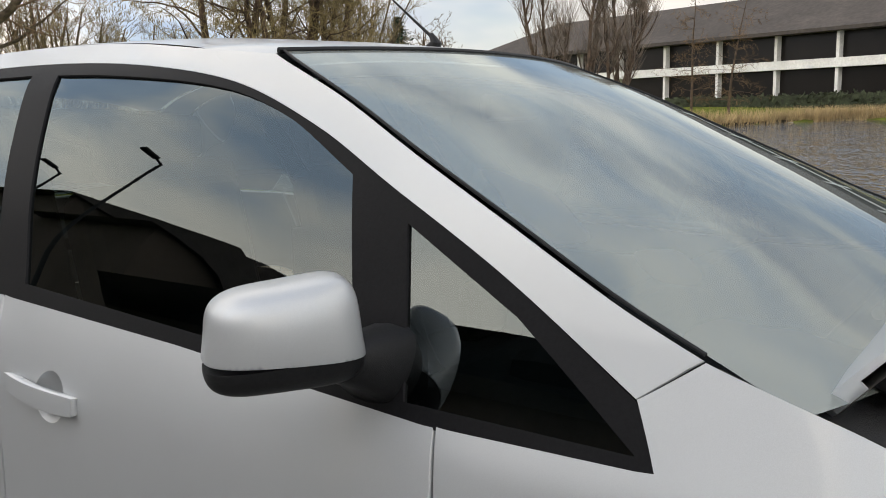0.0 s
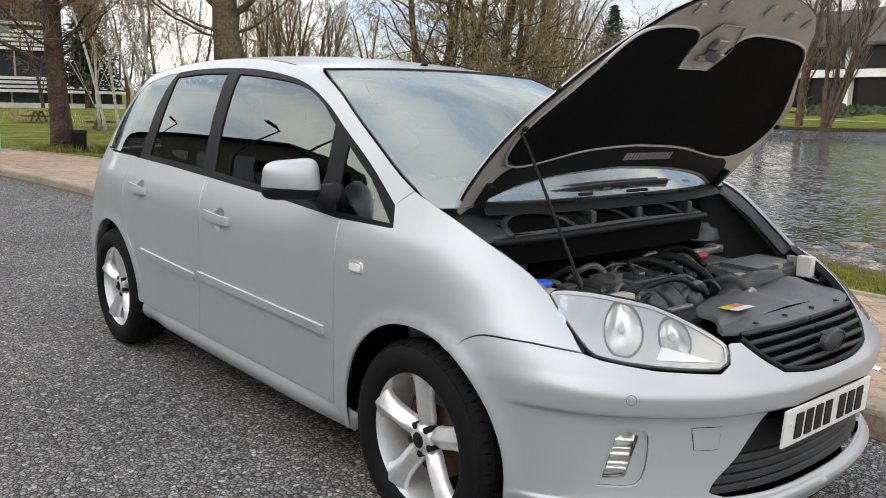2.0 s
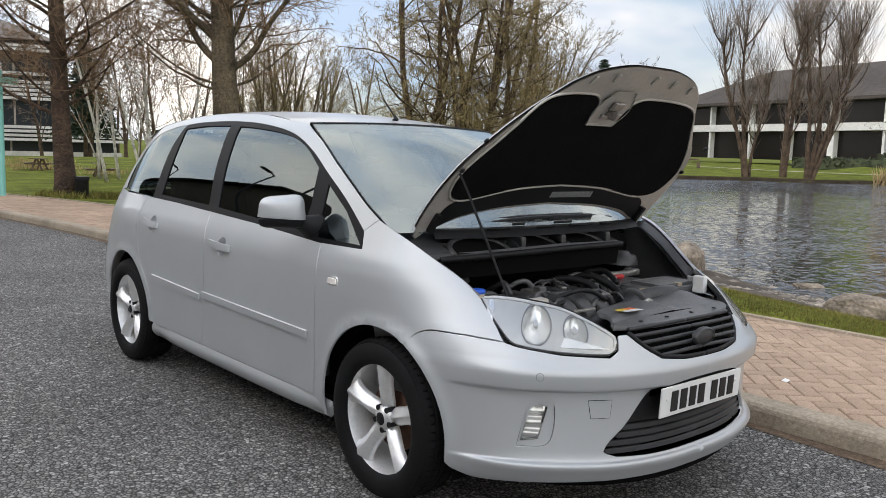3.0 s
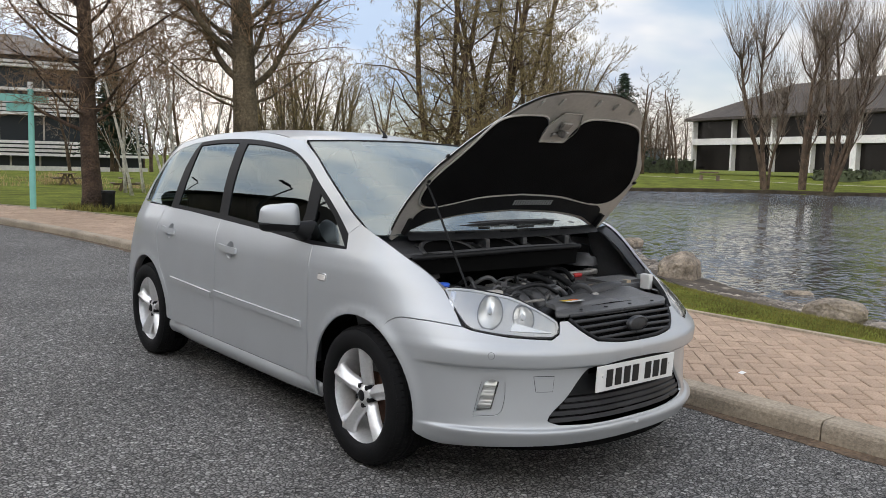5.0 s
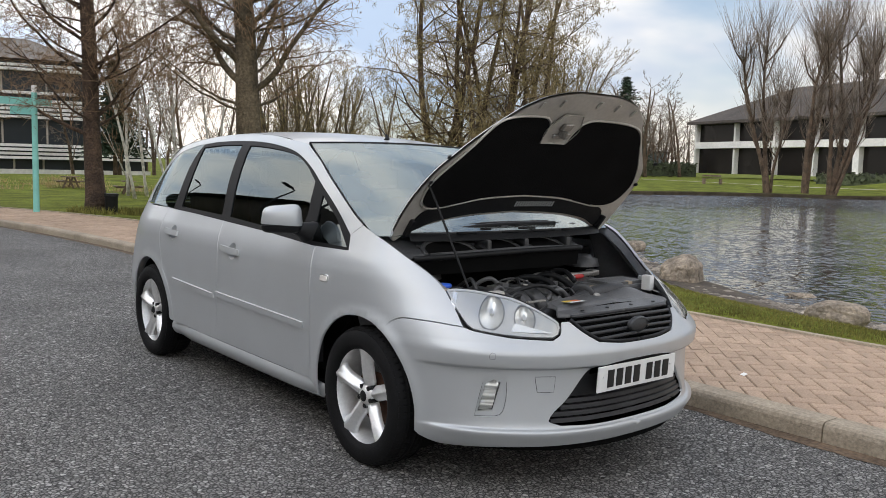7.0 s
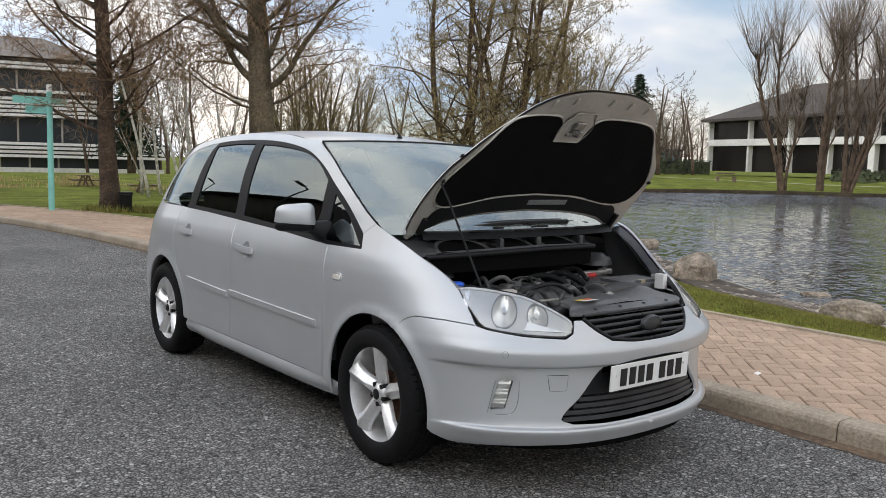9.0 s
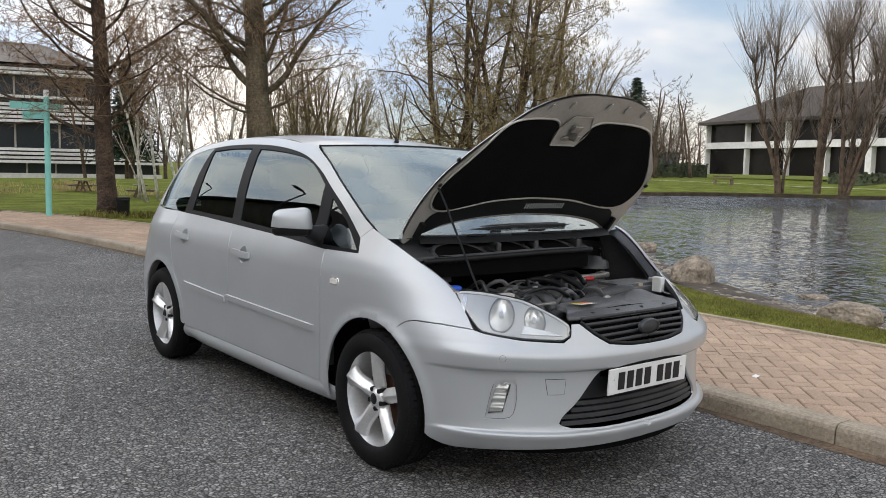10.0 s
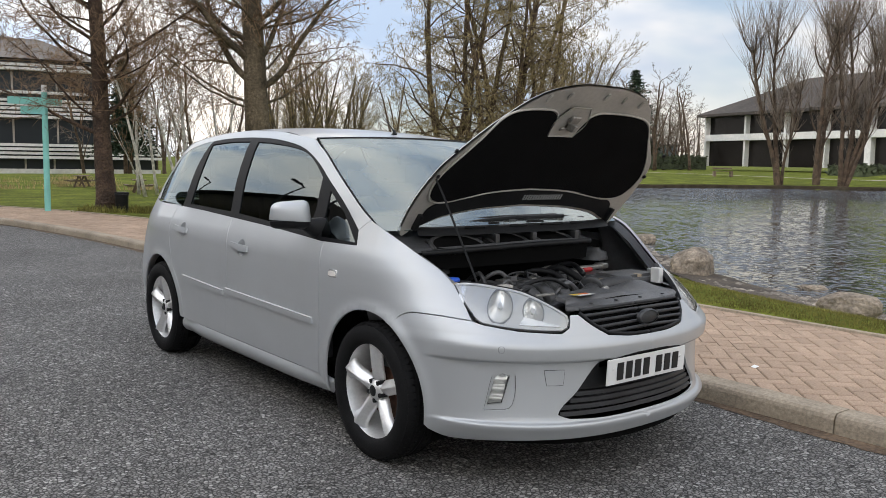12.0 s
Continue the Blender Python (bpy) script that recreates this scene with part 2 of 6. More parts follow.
SOIL = mat("bank_soil", (0.045, 0.036, 0.024), 0.95, 0, 0.4, 1.5, 0.3, 12, 0.6, 20, spec=0.1)
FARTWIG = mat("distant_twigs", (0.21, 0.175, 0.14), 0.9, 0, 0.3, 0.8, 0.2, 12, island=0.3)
TWIG = mat("twigs", (0.25, 0.165, 0.098), 0.9, 0, 0.3, 0.8, 0.2, 12, island=0.3)
OLIVETWIG = mat("willow_twigs", (0.27, 0.21, 0.095), 0.9, 0, 0.35, 0.6, 0.2, 12, island=0.35)
DARKBARK = mat("dark_bark", (0.072, 0.047, 0.032), 0.95, 0, 0.5, 3.5, 0.4, 24, 1.0, 16, depth=0.08)
MOSSBARK = mat("mossy_bark", (0.112, 0.088, 0.056), 0.95, 0, 0.5, 2.2, 0.4, 18, 1.0, 12, depth=0.06)
BIRCH = mat("birch_bark", (0.50, 0.475, 0.43), 0.8, 0, 0.35, 5, 0.3, 12)
NEEDLE = mat("conifer", (0.030, 0.050, 0.030), 0.9, 0, 0.4, 1.5, 0.3, 8, island=0.4)
NEEDLEBROWN = mat("larch_twigs", (0.17, 0.105, 0.05), 0.9, 0, 0.4, 1.5, 0.3, 8, island=0.4)
CATKIN = mat("catkin", (0.23, 0.175, 0.075), 0.9, 0, 0.3, 1, 0.2, island=0.4)
STONEWHITE = mat("white_render", (0.70, 0.69, 0.66), 0.8, 0, 0.1, 0.4, 0.1, 5)
ROOFTILE = mat("roof_shingle", (0.060, 0.050, 0.043), 0.9, 0, 0.25, 0.25, 0.25, 2.2, 0.5, 3)
WINDOW = mat("dark_window", (0.012, 0.010, 0.009), 0.25, 0, 0.2, 0.2, 0.1, spec=0.2)
TEAL = mat("teal_paint", (0.25, 0.62, 0.56), 0.5, 0, 0.08, 3, 0.05)
HEDGE = mat("hedge", (0.045, 0.055, 0.028), 0.95, 0, 0.45, 2, 0.4, 9, island=0.4)
REED = mat("dry_reed", (0.42, 0.31, 0.16), 0.9, 0, 0.3, 1, 0.2, island=0.25)
WOOD = mat("weathered_wood", (0.14, 0.10, 0.07), 0.85, 0, 0.3, 3, 0.2, 30, 0.3)
CONCRETE = mat("pale_concrete", (0.40, 0.36, 0.31), 0.9, 0, 0.15, 0.5, 0.15, 6)
GLAZE = mat("office_glazing", (0.025, 0.03, 0.034), 0.3, 0, 0.25, 0.15, 0.1, spec=0.3)


# ---- mesh helpers ----
def mesh_of(name, verts, faces, material, smooth=False):
    me = bpy.data.meshes.new(name)
    me.from_pydata([tuple(v) for v in verts], [], [tuple(f) for f in faces])
    me.materials.append(material)
    if smooth:
        me.polygons.foreach_set("use_smooth", [True] * len(me.polygons))
    me.update()
    return me


def part(name, data, material, parent, label=""):
    """One mesh object under a thing or a part. data: a bmesh, a mesh or (verts, faces)."""
    if isinstance(data, bmesh.types.BMesh):
        me = bpy.data.meshes.new(name)
        data.to_mesh(me)
        data.free()
        me.materials.append(material)
    elif isinstance(data, tuple):
        me = mesh_of(name, data[0], data[1], material, len(data) > 2)
    else:
        me = data
    ob = new(name, me)
    ob.parent = parent
    if label:
        tagged(ob, label)
    return ob


def thing(name, label, category, at=(0, 0, 0), turn=0.0, group="", kind=""):
    ob = new(name)
    ob.matrix_world = pose(*at, 0, 0, turn)
    return tagged(ob, label, category, group, kind)


def box(x0, y0, z0, x1, y1, z1, bevel=0.0, seg=2, m=None, bm=None):
    """A box, its edges rounded, added to bm if one is given."""
    b = bmesh.new()
    bmesh.ops.create_cube(b, size=1)
    for v in b.verts:
        v.co = Vector(((x0 + x1) / 2 + v.co.x * (x1 - x0), (y0 + y1) / 2 + v.co.y * (y1 - y0), (z0 + z1) / 2 + v.co.z * (z1 - z0)))
    if bevel:
        bmesh.ops.bevel(b, geom=b.edges[:], offset=bevel, segments=seg, affect="EDGES", profile=0.6)
    if m is not None:
        bmesh.ops.transform(b, matrix=m, verts=b.verts)
    if bm is None:
        return b
    t = bpy.data.meshes.new("t")
    b.to_mesh(t)
    b.free()
    bm.from_mesh(t)
    bpy.data.meshes.remove(t)
    return bm


def tubes(lines, sides=5):
    """Tubes along polylines of (point, radius); returns verts and faces."""
    verts, faces = [], []
    for line in lines:
        n = sides if sides > 9 or line[0][1] > 0.02 else max(3, min(sides, 6 if sides == 6 or sides == 8 else 3))
        base = len(verts)
        for i, (p, r) in enumerate(line):
            a, b = line[max(i - 1, 0)][0], line[min(i + 1, len(line) - 1)][0]
            d = (b - a).normalized()
            s = d.cross(Vector((0.31, 0.87, 0.4))).normalized()
            q = d.cross(s)
            for k in range(n):
                w = 2 * math.pi * k / n
                verts.append(p + (s * math.cos(w) + q * math.sin(w)) * r)
        for i in range(len(line) - 1):
            for k in range(n):
                a, b = base + i * n + k, base + i * n + (k + 1) % n
                faces.append((a, b, b + n, a + n))
        faces.append(tuple(base + k for k in reversed(range(n))))
        e = base + (len(line) - 1) * n
        faces.append(tuple(e + k for k in range(n)))
    return verts, faces


def lathe(profile, n=48, axis="x"):
    """Turns (radius, offset) rows about the x axis."""
    verts, faces = [], []
    for k in range(n):
        a = 2 * math.pi * k / n
        for r, o in profile:
            verts.append((o, r * math.cos(a), r * math.sin(a)))
    m = len(profile)
    for k in range(n):
        for i in range(m - 1):
            a, b = k * m + i, ((k + 1) % n) * m + i
            faces.append((a, a + 1, b + 1, b))
    return verts, faces, True


# ---- body surface of the car ----
# plan outline of the body: (half width, y) from the nose round the side to the tail
PLAN = [(0, -.905), (.15, -.898), (.30, -.872), (.455, -.815), (.60, -.715), (.722, -.59), (.80, -.44), (.842, -.27),
        (.858, -.05), (.864, .3), (.868, 1.0), (.868, 1.8), (.862, 2.4), (.845, 2.85), (.80, 3.17), (.70, 3.34), (.5, 3.43), (.25, 3.47), (0, 3.48)]


def catmull(p0, p1, p2, p3, t):
    return tuple(.5 * (2 * b + (c - a) * t + (2 * a - 5 * b + 4 * c - d) * t * t + (3 * b - a - 3 * c + d) * t ** 3)
                 for a, b, c, d in zip(p0, p1, p2, p3))


def spline(pts, n):
    ext = [tuple(2 * a - b for a, b in zip(pts[0], pts[1]))] + list(pts) + [tuple(2 * a - b for a, b in zip(pts[-1], pts[-2]))]
    out = [catmull(*ext[i:i + 4], k / n) for i in range(len(pts) - 1) for k in range(n)]
    return out + [tuple(pts[-1])]


def table(rows):
    """A smooth function through (x, value) rows."""
    xs, vs = [r[0] for r in rows], [r[1] for r in rows]
    ms = [(vs[1] - vs[0]) / (xs[1] - xs[0])]
    for i in range(1, len(xs) - 1):
        a, b = (vs[i] - vs[i - 1]) / (xs[i] - xs[i - 1]), (vs[i + 1] - vs[i]) / (xs[i + 1] - xs[i])
        ms.append(0 if a * b <= 0 else 2 * a * b / (a + b))
    ms.append((vs[-1] - vs[-2]) / (xs[-1] - xs[-2]))

    def f(x):
        if x <= xs[0]:
            return vs[0] + ms[0] * (x - xs[0])
        if x >= xs[-1]:
            return vs[-1] + ms[-1] * (x - xs[-1])
        i = max(k for k in range(len(xs) - 1) if xs[k] <= x)
        h = xs[i + 1] - xs[i]
        t = (x - xs[i]) / h
        return (vs[i] * (1 + 2 * t) * (1 - t) ** 2 + ms[i] * h * t * (1 - t) ** 2
                + vs[i + 1] * t * t * (3 - 2 * t) + ms[i + 1] * h * t * t * (t - 1))
    return f


_c = spline(PLAN, 24)
_s = [0.0]
for _a, _b in zip(_c, _c[1:]):
    _s.append(_s[-1] + math.hypot(_b[0] - _a[0], _b[1] - _a[1]))
LEN = _s[-1]


def _at(u):
    u = min(max(u, 0), LEN)
    lo, hi = 0, len(_s) - 1
    while hi - lo > 1:
        m = (lo + hi) // 2
        lo, hi = (m, hi) if _s[m] <= u else (lo, m)
    t = (u - _s[lo]) / (_s[hi] - _s[lo])
    return tuple(a + (b - a) * t for a, b in zip(_c[lo], _c[hi]))


def plan(u):
    """Place and outward normal of the plan outline at the length u (smoothed)."""
    a, b = _at(u - .02), _at(u + .02)
    p = _at(u)
    if u < .02:
        a = (-_at(.02 - u)[0], _at(.02 - u)[1])
    dx, dy = b[0] - a[0], b[1] - a[1]
    n = math.hypot(dx, dy)
    return p, (dy / n, -dx / n)


def U(y):
    """The outline length at which the side stands at y."""
    lo, hi = 0.0, LEN
    for _ in range(40):
        m = (lo + hi) / 2
        lo, hi = (m, hi) if _at(m)[1] < y else (lo, m)
    return lo


def F(w):
    """The outline length at which the front stands at the half width w."""
    lo, hi = 0.0, U(0)
    for _ in range(40):
        m = (lo + hi) / 2
        lo, hi = (m, hi) if _at(m)[0] < w else (lo, m)
    return lo


# how far the body stands back from the plan outline, by height, at its side, its nose and its tail
side_in = table([(.16, .06), (.22, .035), (.30, .018), (.45, .010), (.60, .002), (.75, 0), (.85, .006), (.92, .024), (.98, .052), (1.05, .085), (1.2, .150), (1.35, .225), (1.45, .285), (1.52, .36)])
nose_in = table([(.17, .115), (.205, .055), (.25, .022), (.286, .004), (.296, .032), (.335, .039), (.45, .043), (.544, .043), (.556, .008), (.57, .004), (.61, .0), (.66, .03), (.72, .075), (.78, .13), (.85, .21), (.95, .36)])
nose_plain = table([(.17, .095), (.205, .040), (.25, .018), (.30, .012), (.45, .006), (.57, .003), (.61, .005), (.66, .026), (.72, .068), (.78, .13), (.85, .21), (.95, .36)])
tail_in = table([(.2, .06), (.3, .02), (.5, 0), (.7, .02), (.9, .06), (1.0, .10), (1.2, .20), (1.4, .34), (1.5, .46)])
U_D0, U_D1 = F(.70), U(-.34)
U_N0, U_N1, U_T0, U_T1 = U(-.62), U(.05), U(2.7), U(3.3)


def ease(t):
    t = min(max(t, 0), 1)
    return t * t * (3 - 2 * t)


def shell(u, z, off=0.0):
    """A point of the body's right-hand skin, off metres outside it."""
    p, n = plan(u)
    d = side_in(z)
    if u < U_N1:
        k = ease((u - U_N0) / (U_N1 - U_N0))
        # the moulded lips of the bumper die out towards the wheel
        e = ease((u - U_D0) / (U_D1 - U_D0))
        d = d * k + nose_plain(z) * (1 - k) + (nose_in(z) - nose_plain(z)) * (1 - e)
    elif u > U_T0:
        k = ease((u - U_T0) / (U_T1 - U_T0))
        d = d * (1 - k) + tail_in(z) * k
    for cy in (0.0, 2.64):
        r = math.hypot(p[1] - cy, z - .316)
        if r < .6:
            d -= .014 * math.exp(-((r - .372) / .034) ** 2)
    d -= off
    return (-(p[0] - n[0] * d), p[1] - n[1] * d, z)


# ---- ground ----
WATER = -0.14


def kerb_x(y):
    """The kerb's face along the road."""
    return 1.25 - (0.0090 * (y - 6) ** 2 if y > 6 else 0) - (0.0008 * (y - 10) ** 3 if y > 10 else 0)


near_shore = table([(-60, 9), (-20, 5.6), (-4, 5.7), (0.6, 6.3), (2.7, 6.9), (4.3, 7.9), (6.5, 9.6), (9.2, 11.8), (12.5, 15.5), (19, 24), (31, 38.5), (34, 46), (40, 300)])
far_shore = table([(-60, 98), (-20, 90), (0, 83), (11, 78.5), (17, 71), (20, 57), (24, 51.0), (27, 48.6), (29, 45), (31, 39.5), (34, 36), (40, 20)])


def ground_z(x, y):
    lo, hi = near_shore(y), far_shore(y)
    d = min(x - lo, hi - x)
    k = kerb_x(max(min(y, 22), -60)) + 2.3
    if d > 0:
        return WATER - 0.05 - 0.5 * ease(d / 3)
    if x < k:
        return -0.06 if x < k - 2.2 else 0.03
    if x < lo + 0.01 or y > 34:
        near = 0.118 - 0.02 * ease((x - k) / 0.6)
        if y < 33 and x < lo:
            d = lo - x
            w = min(2.2, max(lo - k, 0.4))
            shelf = WATER - 0.03 + 0.08 * min(d / w * 1.8, 1)
            near = shelf + (near - shelf) * ease((d / w - .45) / .55)
        # the lawn rises gently, then falls away to the office block
        dip = ease((45 - x) / 12)
        return near + ((0.5 - 0.25 * dip) * ease((y - 22) / 30) - 0.75 * dip * ease((y - 46) / 12) if y > 22 else 0)
    return WATER - 0.05 + 0.3 * ease((x - hi) / 1.2) + 1.3 * ease((math.hypot(x + 3, y + 3) - 70) / 38)


def spaced(lo, hi, fine_lo, fine_hi, step):
    vals = list(np.arange(fine_lo, fine_hi + 1e-6, step))
    a, s = fine_lo, step
    while a > lo:
        s *= 1.16
        a -= s
        vals.insert(0, a)
    a, s = fine_hi, step
    while a < hi:
        s = min(s * 1.12, 400)
        a += s
        vals.append(a)
    return [float(v) for v in vals]


gx, gy = spaced(-2500, 3000, 1, 14, 0.22), spaced(-2500, 3000, -6, 20, 0.3)
gv = []
for y in gy:
    for x in gx:
        z = ground_z(x, y)
        gv.append((x, y, z + (0.03 * noise.noise((x * .7, y * .7, 0)) if x > kerb_x(min(y, 22)) + 2.6 and abs(x) < 400 else 0)))
nx = len(gx)
gf = [(j * nx + i, j * nx + i + 1, (j + 1) * nx + i + 1, (j + 1) * nx + i) for j in range(len(gy) - 1) for i in range(nx - 1)]
ground = new("ground", mesh_of("ground", gv, gf, GRASS, True))
tagged(ground, "mown winter grass and sloping pond bank", "ground", kind="structure")

# road surface
rv, rf = [], []
rys = [-80, -40, -20, -10, -6, -4, -2, 0, 2, 4, 6] + [6 + i for i in range(1, 17)]
for y in rys:
    for x in (-9, -6, -4, -2, -1, kerb_x(y) + 0.02):
        rv.append((x, y, 0.0))
for j in range(len(rys) - 1):
    for i in range(5):
        rf.append((j * 6 + i, j * 6 + i + 1, (j + 1) * 6 + i + 1, (j + 1) * 6 + i))
road = new("road", mesh_of("road", rv, rf, ASPHALT, True))
tagged(road, "grey worn asphalt road with exposed chippings", "road", kind="structure")

# pond
wv, wf = [], []
pys = [-60, -40, -20, -10, -5, -2, 0, 2, 4, 6, 8, 10, 13, 17, 22, 27, 31, 33]
for y in pys:
    lo, hi = near_shore(y) - 1.2, max(far_shore(y), near_shore(y)) + 1.2
    for i in range(9):
        wv.append((lo + (hi - lo) * i / 8, y, WATER))
for j in range(len(pys) - 1):
    for i in range(8):
        wf.append((j * 9 + i, j * 9 + i + 1, (j + 1) * 9 + i + 1, (j + 1) * 9 + i))

# dark soil edge of the far bank
ev, ef = [], []
for j in range(80):
    y = -20 + j * .65
    x = far_shore(y)
    ev += [(x - .25, y, WATER - .1), (x - .2, y, WATER + .20 + .05 * noise.noise((y, 0, 0))), (x + .5, y, WATER + .22 + .05 * noise.noise((y, 0, 0)))]
    if j:
        a = 3 * j
        ef += [(a - 3, a - 2, a + 1, a), (a - 2, a - 1, a + 2, a + 1)]
bank = new("bank_edge", mesh_of("bank_edge", ev, ef, SOIL, True))
tagged(bank, "dark bare soil edge along the far bank", "ground", kind="structure")

WATERMAT = bpy.data.materials.new("pond_water")
WATERMAT.use_nodes = True
_n, _l = WATERMAT.node_tree.nodes, WATERMAT.node_tree.links
_b = _n["Principled BSDF"]
_b.inputs["Base Color"].default_value, _b.inputs["Roughness"].default_value = (0.018, 0.026, 0.036, 1), 0.03
_co, _mp, _w1, _w2 = (_n.new("ShaderNode" + k) for k in ("TexCoord", "Mapping", "TexNoise", "TexNoise"))
_mp.inputs["Rotation"].default_value, _mp.inputs["Scale"].default_value = (0, 0, 0), (2.3, 1.0, 1)
_w1.inputs["Scale"].default_value, _w1.inputs["Detail"].default_value = 6.0, 2.5
_w2.inputs["Scale"].default_value, _w2.inputs["Detail"].default_value = 0.5, 2.0
_l.new(_co.outputs["Object"], _mp.inputs["Vector"])
_sum = None
for _w, _k in ((_w1, 1.8), (_w2, 0.5)):
    # ripple slopes from the noise, added to the upright normal
    _l.new(_mp.outputs["Vector"], _w.inputs["Vector"])
    _s1, _s2 = _n.new("ShaderNodeVectorMath"), _n.new("ShaderNodeVectorMath")
    _s1.operation, _s2.operation = "SUBTRACT", "MULTIPLY"
    _s1.inputs[1].default_value, _s2.inputs[1].default_value = (0.5, 0.5, 0.5), (_k, _k, 0)
    _l.new(_w.outputs["Color"], _s1.inputs[0])
    _l.new(_s1.outputs[0], _s2.inputs[0])
    _a = _n.new("ShaderNodeVectorMath")
    _a.operation = "ADD"
    _a.inputs[1].default_value = (0, 0, 1)
    _l.new(_s2.outputs[0], _a.inputs[0])
    if _sum:
        _l.new(_sum, _a.inputs[1])
    _sum = _a.outputs[0]
_nm = _n.new("ShaderNodeVectorMath")
_nm.operation = "NORMALIZE"
_l.new(_sum, _nm.inputs[0])
_l.new(_nm.outputs[0], _b.inputs["Normal"])
water = new("water", mesh_of("water", wv, wf, WATERMAT))
tagged(water, "dark rippled pond water reflecting the sky", "water", kind="structure")


# ---- trees ----
def grow(rng, start, way, length, radius, level, spec, out):
    """A branch and its children, appended to out by level as (point, radius) lines."""
    n = max(3 if level < 3 else 2, int(length / spec["step"][level]))
    p, d, line = start.copy(), way.normalized(), [(start.copy(), radius)]
    step = length / n
    for i in range(1, n + 1):
        d = (d + Vector((rng.gauss(0, 1), rng.gauss(0, 1), rng.gauss(0, 1))) * spec["wander"][level] + Vector((0, 0, spec["lift"][level]))).normalized()
        p = p + d * step
        r = radius * (1 - (1 - spec["taper"][level]) * i / n)
        line.append((p.copy(), r))
        f = i / n
        if level < len(spec["kids"]) and f >= spec["bare"][level]:
            k = spec["kids"][level] / (n * (1 - spec["bare"][level]))
            for _ in range(int(k) + (rng.random() < k - int(k))):
                a = radians(rng.uniform(*spec["angle"][level]))
                side = d.cross(Vector((rng.gauss(0, 1), rng.gauss(0, 1), rng.gauss(0, 1)))).normalized()
                kid = d * math.cos(a) + side * math.sin(a)
                grow(rng, p, kid, length * spec["ratio"][level] * rng.uniform(.7, 1.15) * (1.15 - .6 * f), max(r * spec["thin"][level], spec["least"]), level + 1, spec, out)
    out.setdefault(level, []).append(line)


ALDER = dict(step=(.5, .3, .25, .2), wander=(.05, .15, .20, .2), lift=(.02, .01, -.02, -.07), taper=(.3, .22, .3, .5), kids=(16, 9, 8), bare=(.08, .1, .08),
             angle=((30, 75), (30, 70), (25, 65)), ratio=(.42, .42, .42), thin=(.38, .40, .5), least=.006)
ALDER_FULL = dict(ALDER, ratio=(.35, .42, .42), kids=(18, 10, 9), angle=((40, 85), (30, 70), (25, 65)))
LARCH = dict(step=(.8, .5, .4, .3), wander=(.03, .08, .12, .15), lift=(.02, .0, -.01, -.03), taper=(.2, .25, .3, .5), kids=(34, 9, 5), bare=(.12, .1, .1),
             angle=((70, 95), (35, 70), (30, 60)), ratio=(.30, .36, .4), thin=(.22, .4, .5), least=.011)
UPRIGHT = dict(step=(.6, .5, .35, .25), wander=(.04, .08, .10, .1), lift=(.02, .09, .09, .06), taper=(.35, .35, .35, .5), kids=(11, 7, 6), bare=(.12, .12, .1),
               angle=((15, 38), (18, 40), (15, 40)), ratio=(.50, .42, .4), thin=(.36, .42, .5), least=.006)
FAR = dict(step=(1.0, .8, .6, .5), wander=(.06, .12, .16, .18), lift=(.02, .04, .03, .0), taper=(.3, .25, .3, .5), kids=(10, 7, 4), bare=(.15, .15, .1),
           angle=((35, 65), (25, 60), (25, 60)), ratio=(.42, .42, .42), thin=(.38, .42, .5), least=.02)


def tree(name, seed, at, height, radius, spec, label, lean=(0, 0), stems=1, bark=None, twig=None, catkins=0, group="trees", spread=.18, catkin_mat=None):
    rng = random.Random(seed)
    out = {}
    for s in range(stems):
        way = Vector((lean[0] + (rng.uniform(-spread, spread) if stems > 1 else 0), lean[1] + (rng.uniform(-spread, spread) if stems > 1 else 0), 1))
        base = Vector((rng.uniform(-.3, .3), rng.uniform(-.3, .3), -.1)) if stems > 1 else Vector((0, 0, -.1))
        grow(rng, base, way, height * rng.uniform(.88, 1), radius, 0, spec, out)
    ob = thing(name, label, "tree", at, 0, group)
    for line in out[0]:
        p, r = line[0]
        line[0] = (p, r * 1.35)
    part("trunk", (*tubes(out[0] + out.get(1, []), 9), True), bark or BARK, ob)
    fine = [l for k in sorted(out) if k >= 2 for l in out[k]]
    v, f = tubes(fine, 3)
    part("crown", (v, f, True), twig or TWIG, ob)
    if catkins:
        cv, cf = [], []
        ends = [l[-1][0] for l in fine] + [l[len(l) // 2][0] for l in fine]
        for p in rng.sample(ends, min(catkins, len(ends))):
            for _ in range(rng.choice((1, 2, 3))):
                q = p + Vector((rng.uniform(-.08, .08), rng.uniform(-.08, .08), rng.uniform(-.06, .02)))
                h, w, b = rng.uniform(.06, .13), rng.uniform(.006, .011), len(cv)
                cv += [q, q + Vector((w, 0, -h * .5)), q + Vector((-w * .5, w * .87, -h * .5)), q + Vector((-w * .5, -w * .87, -h * .5)), q + Vector((0, 0, -h))]
                cf += [(b, b + 1, b + 2), (b, b + 2, b + 3), (b, b + 3, b + 1), (b + 4, b + 2, b + 1), (b + 4, b + 3, b + 2), (b + 4, b + 1, b + 3)]
        tagged(part("catkin", (cv, cf), catkin_mat or CATKIN, ob), kind="stuff")
    return ob


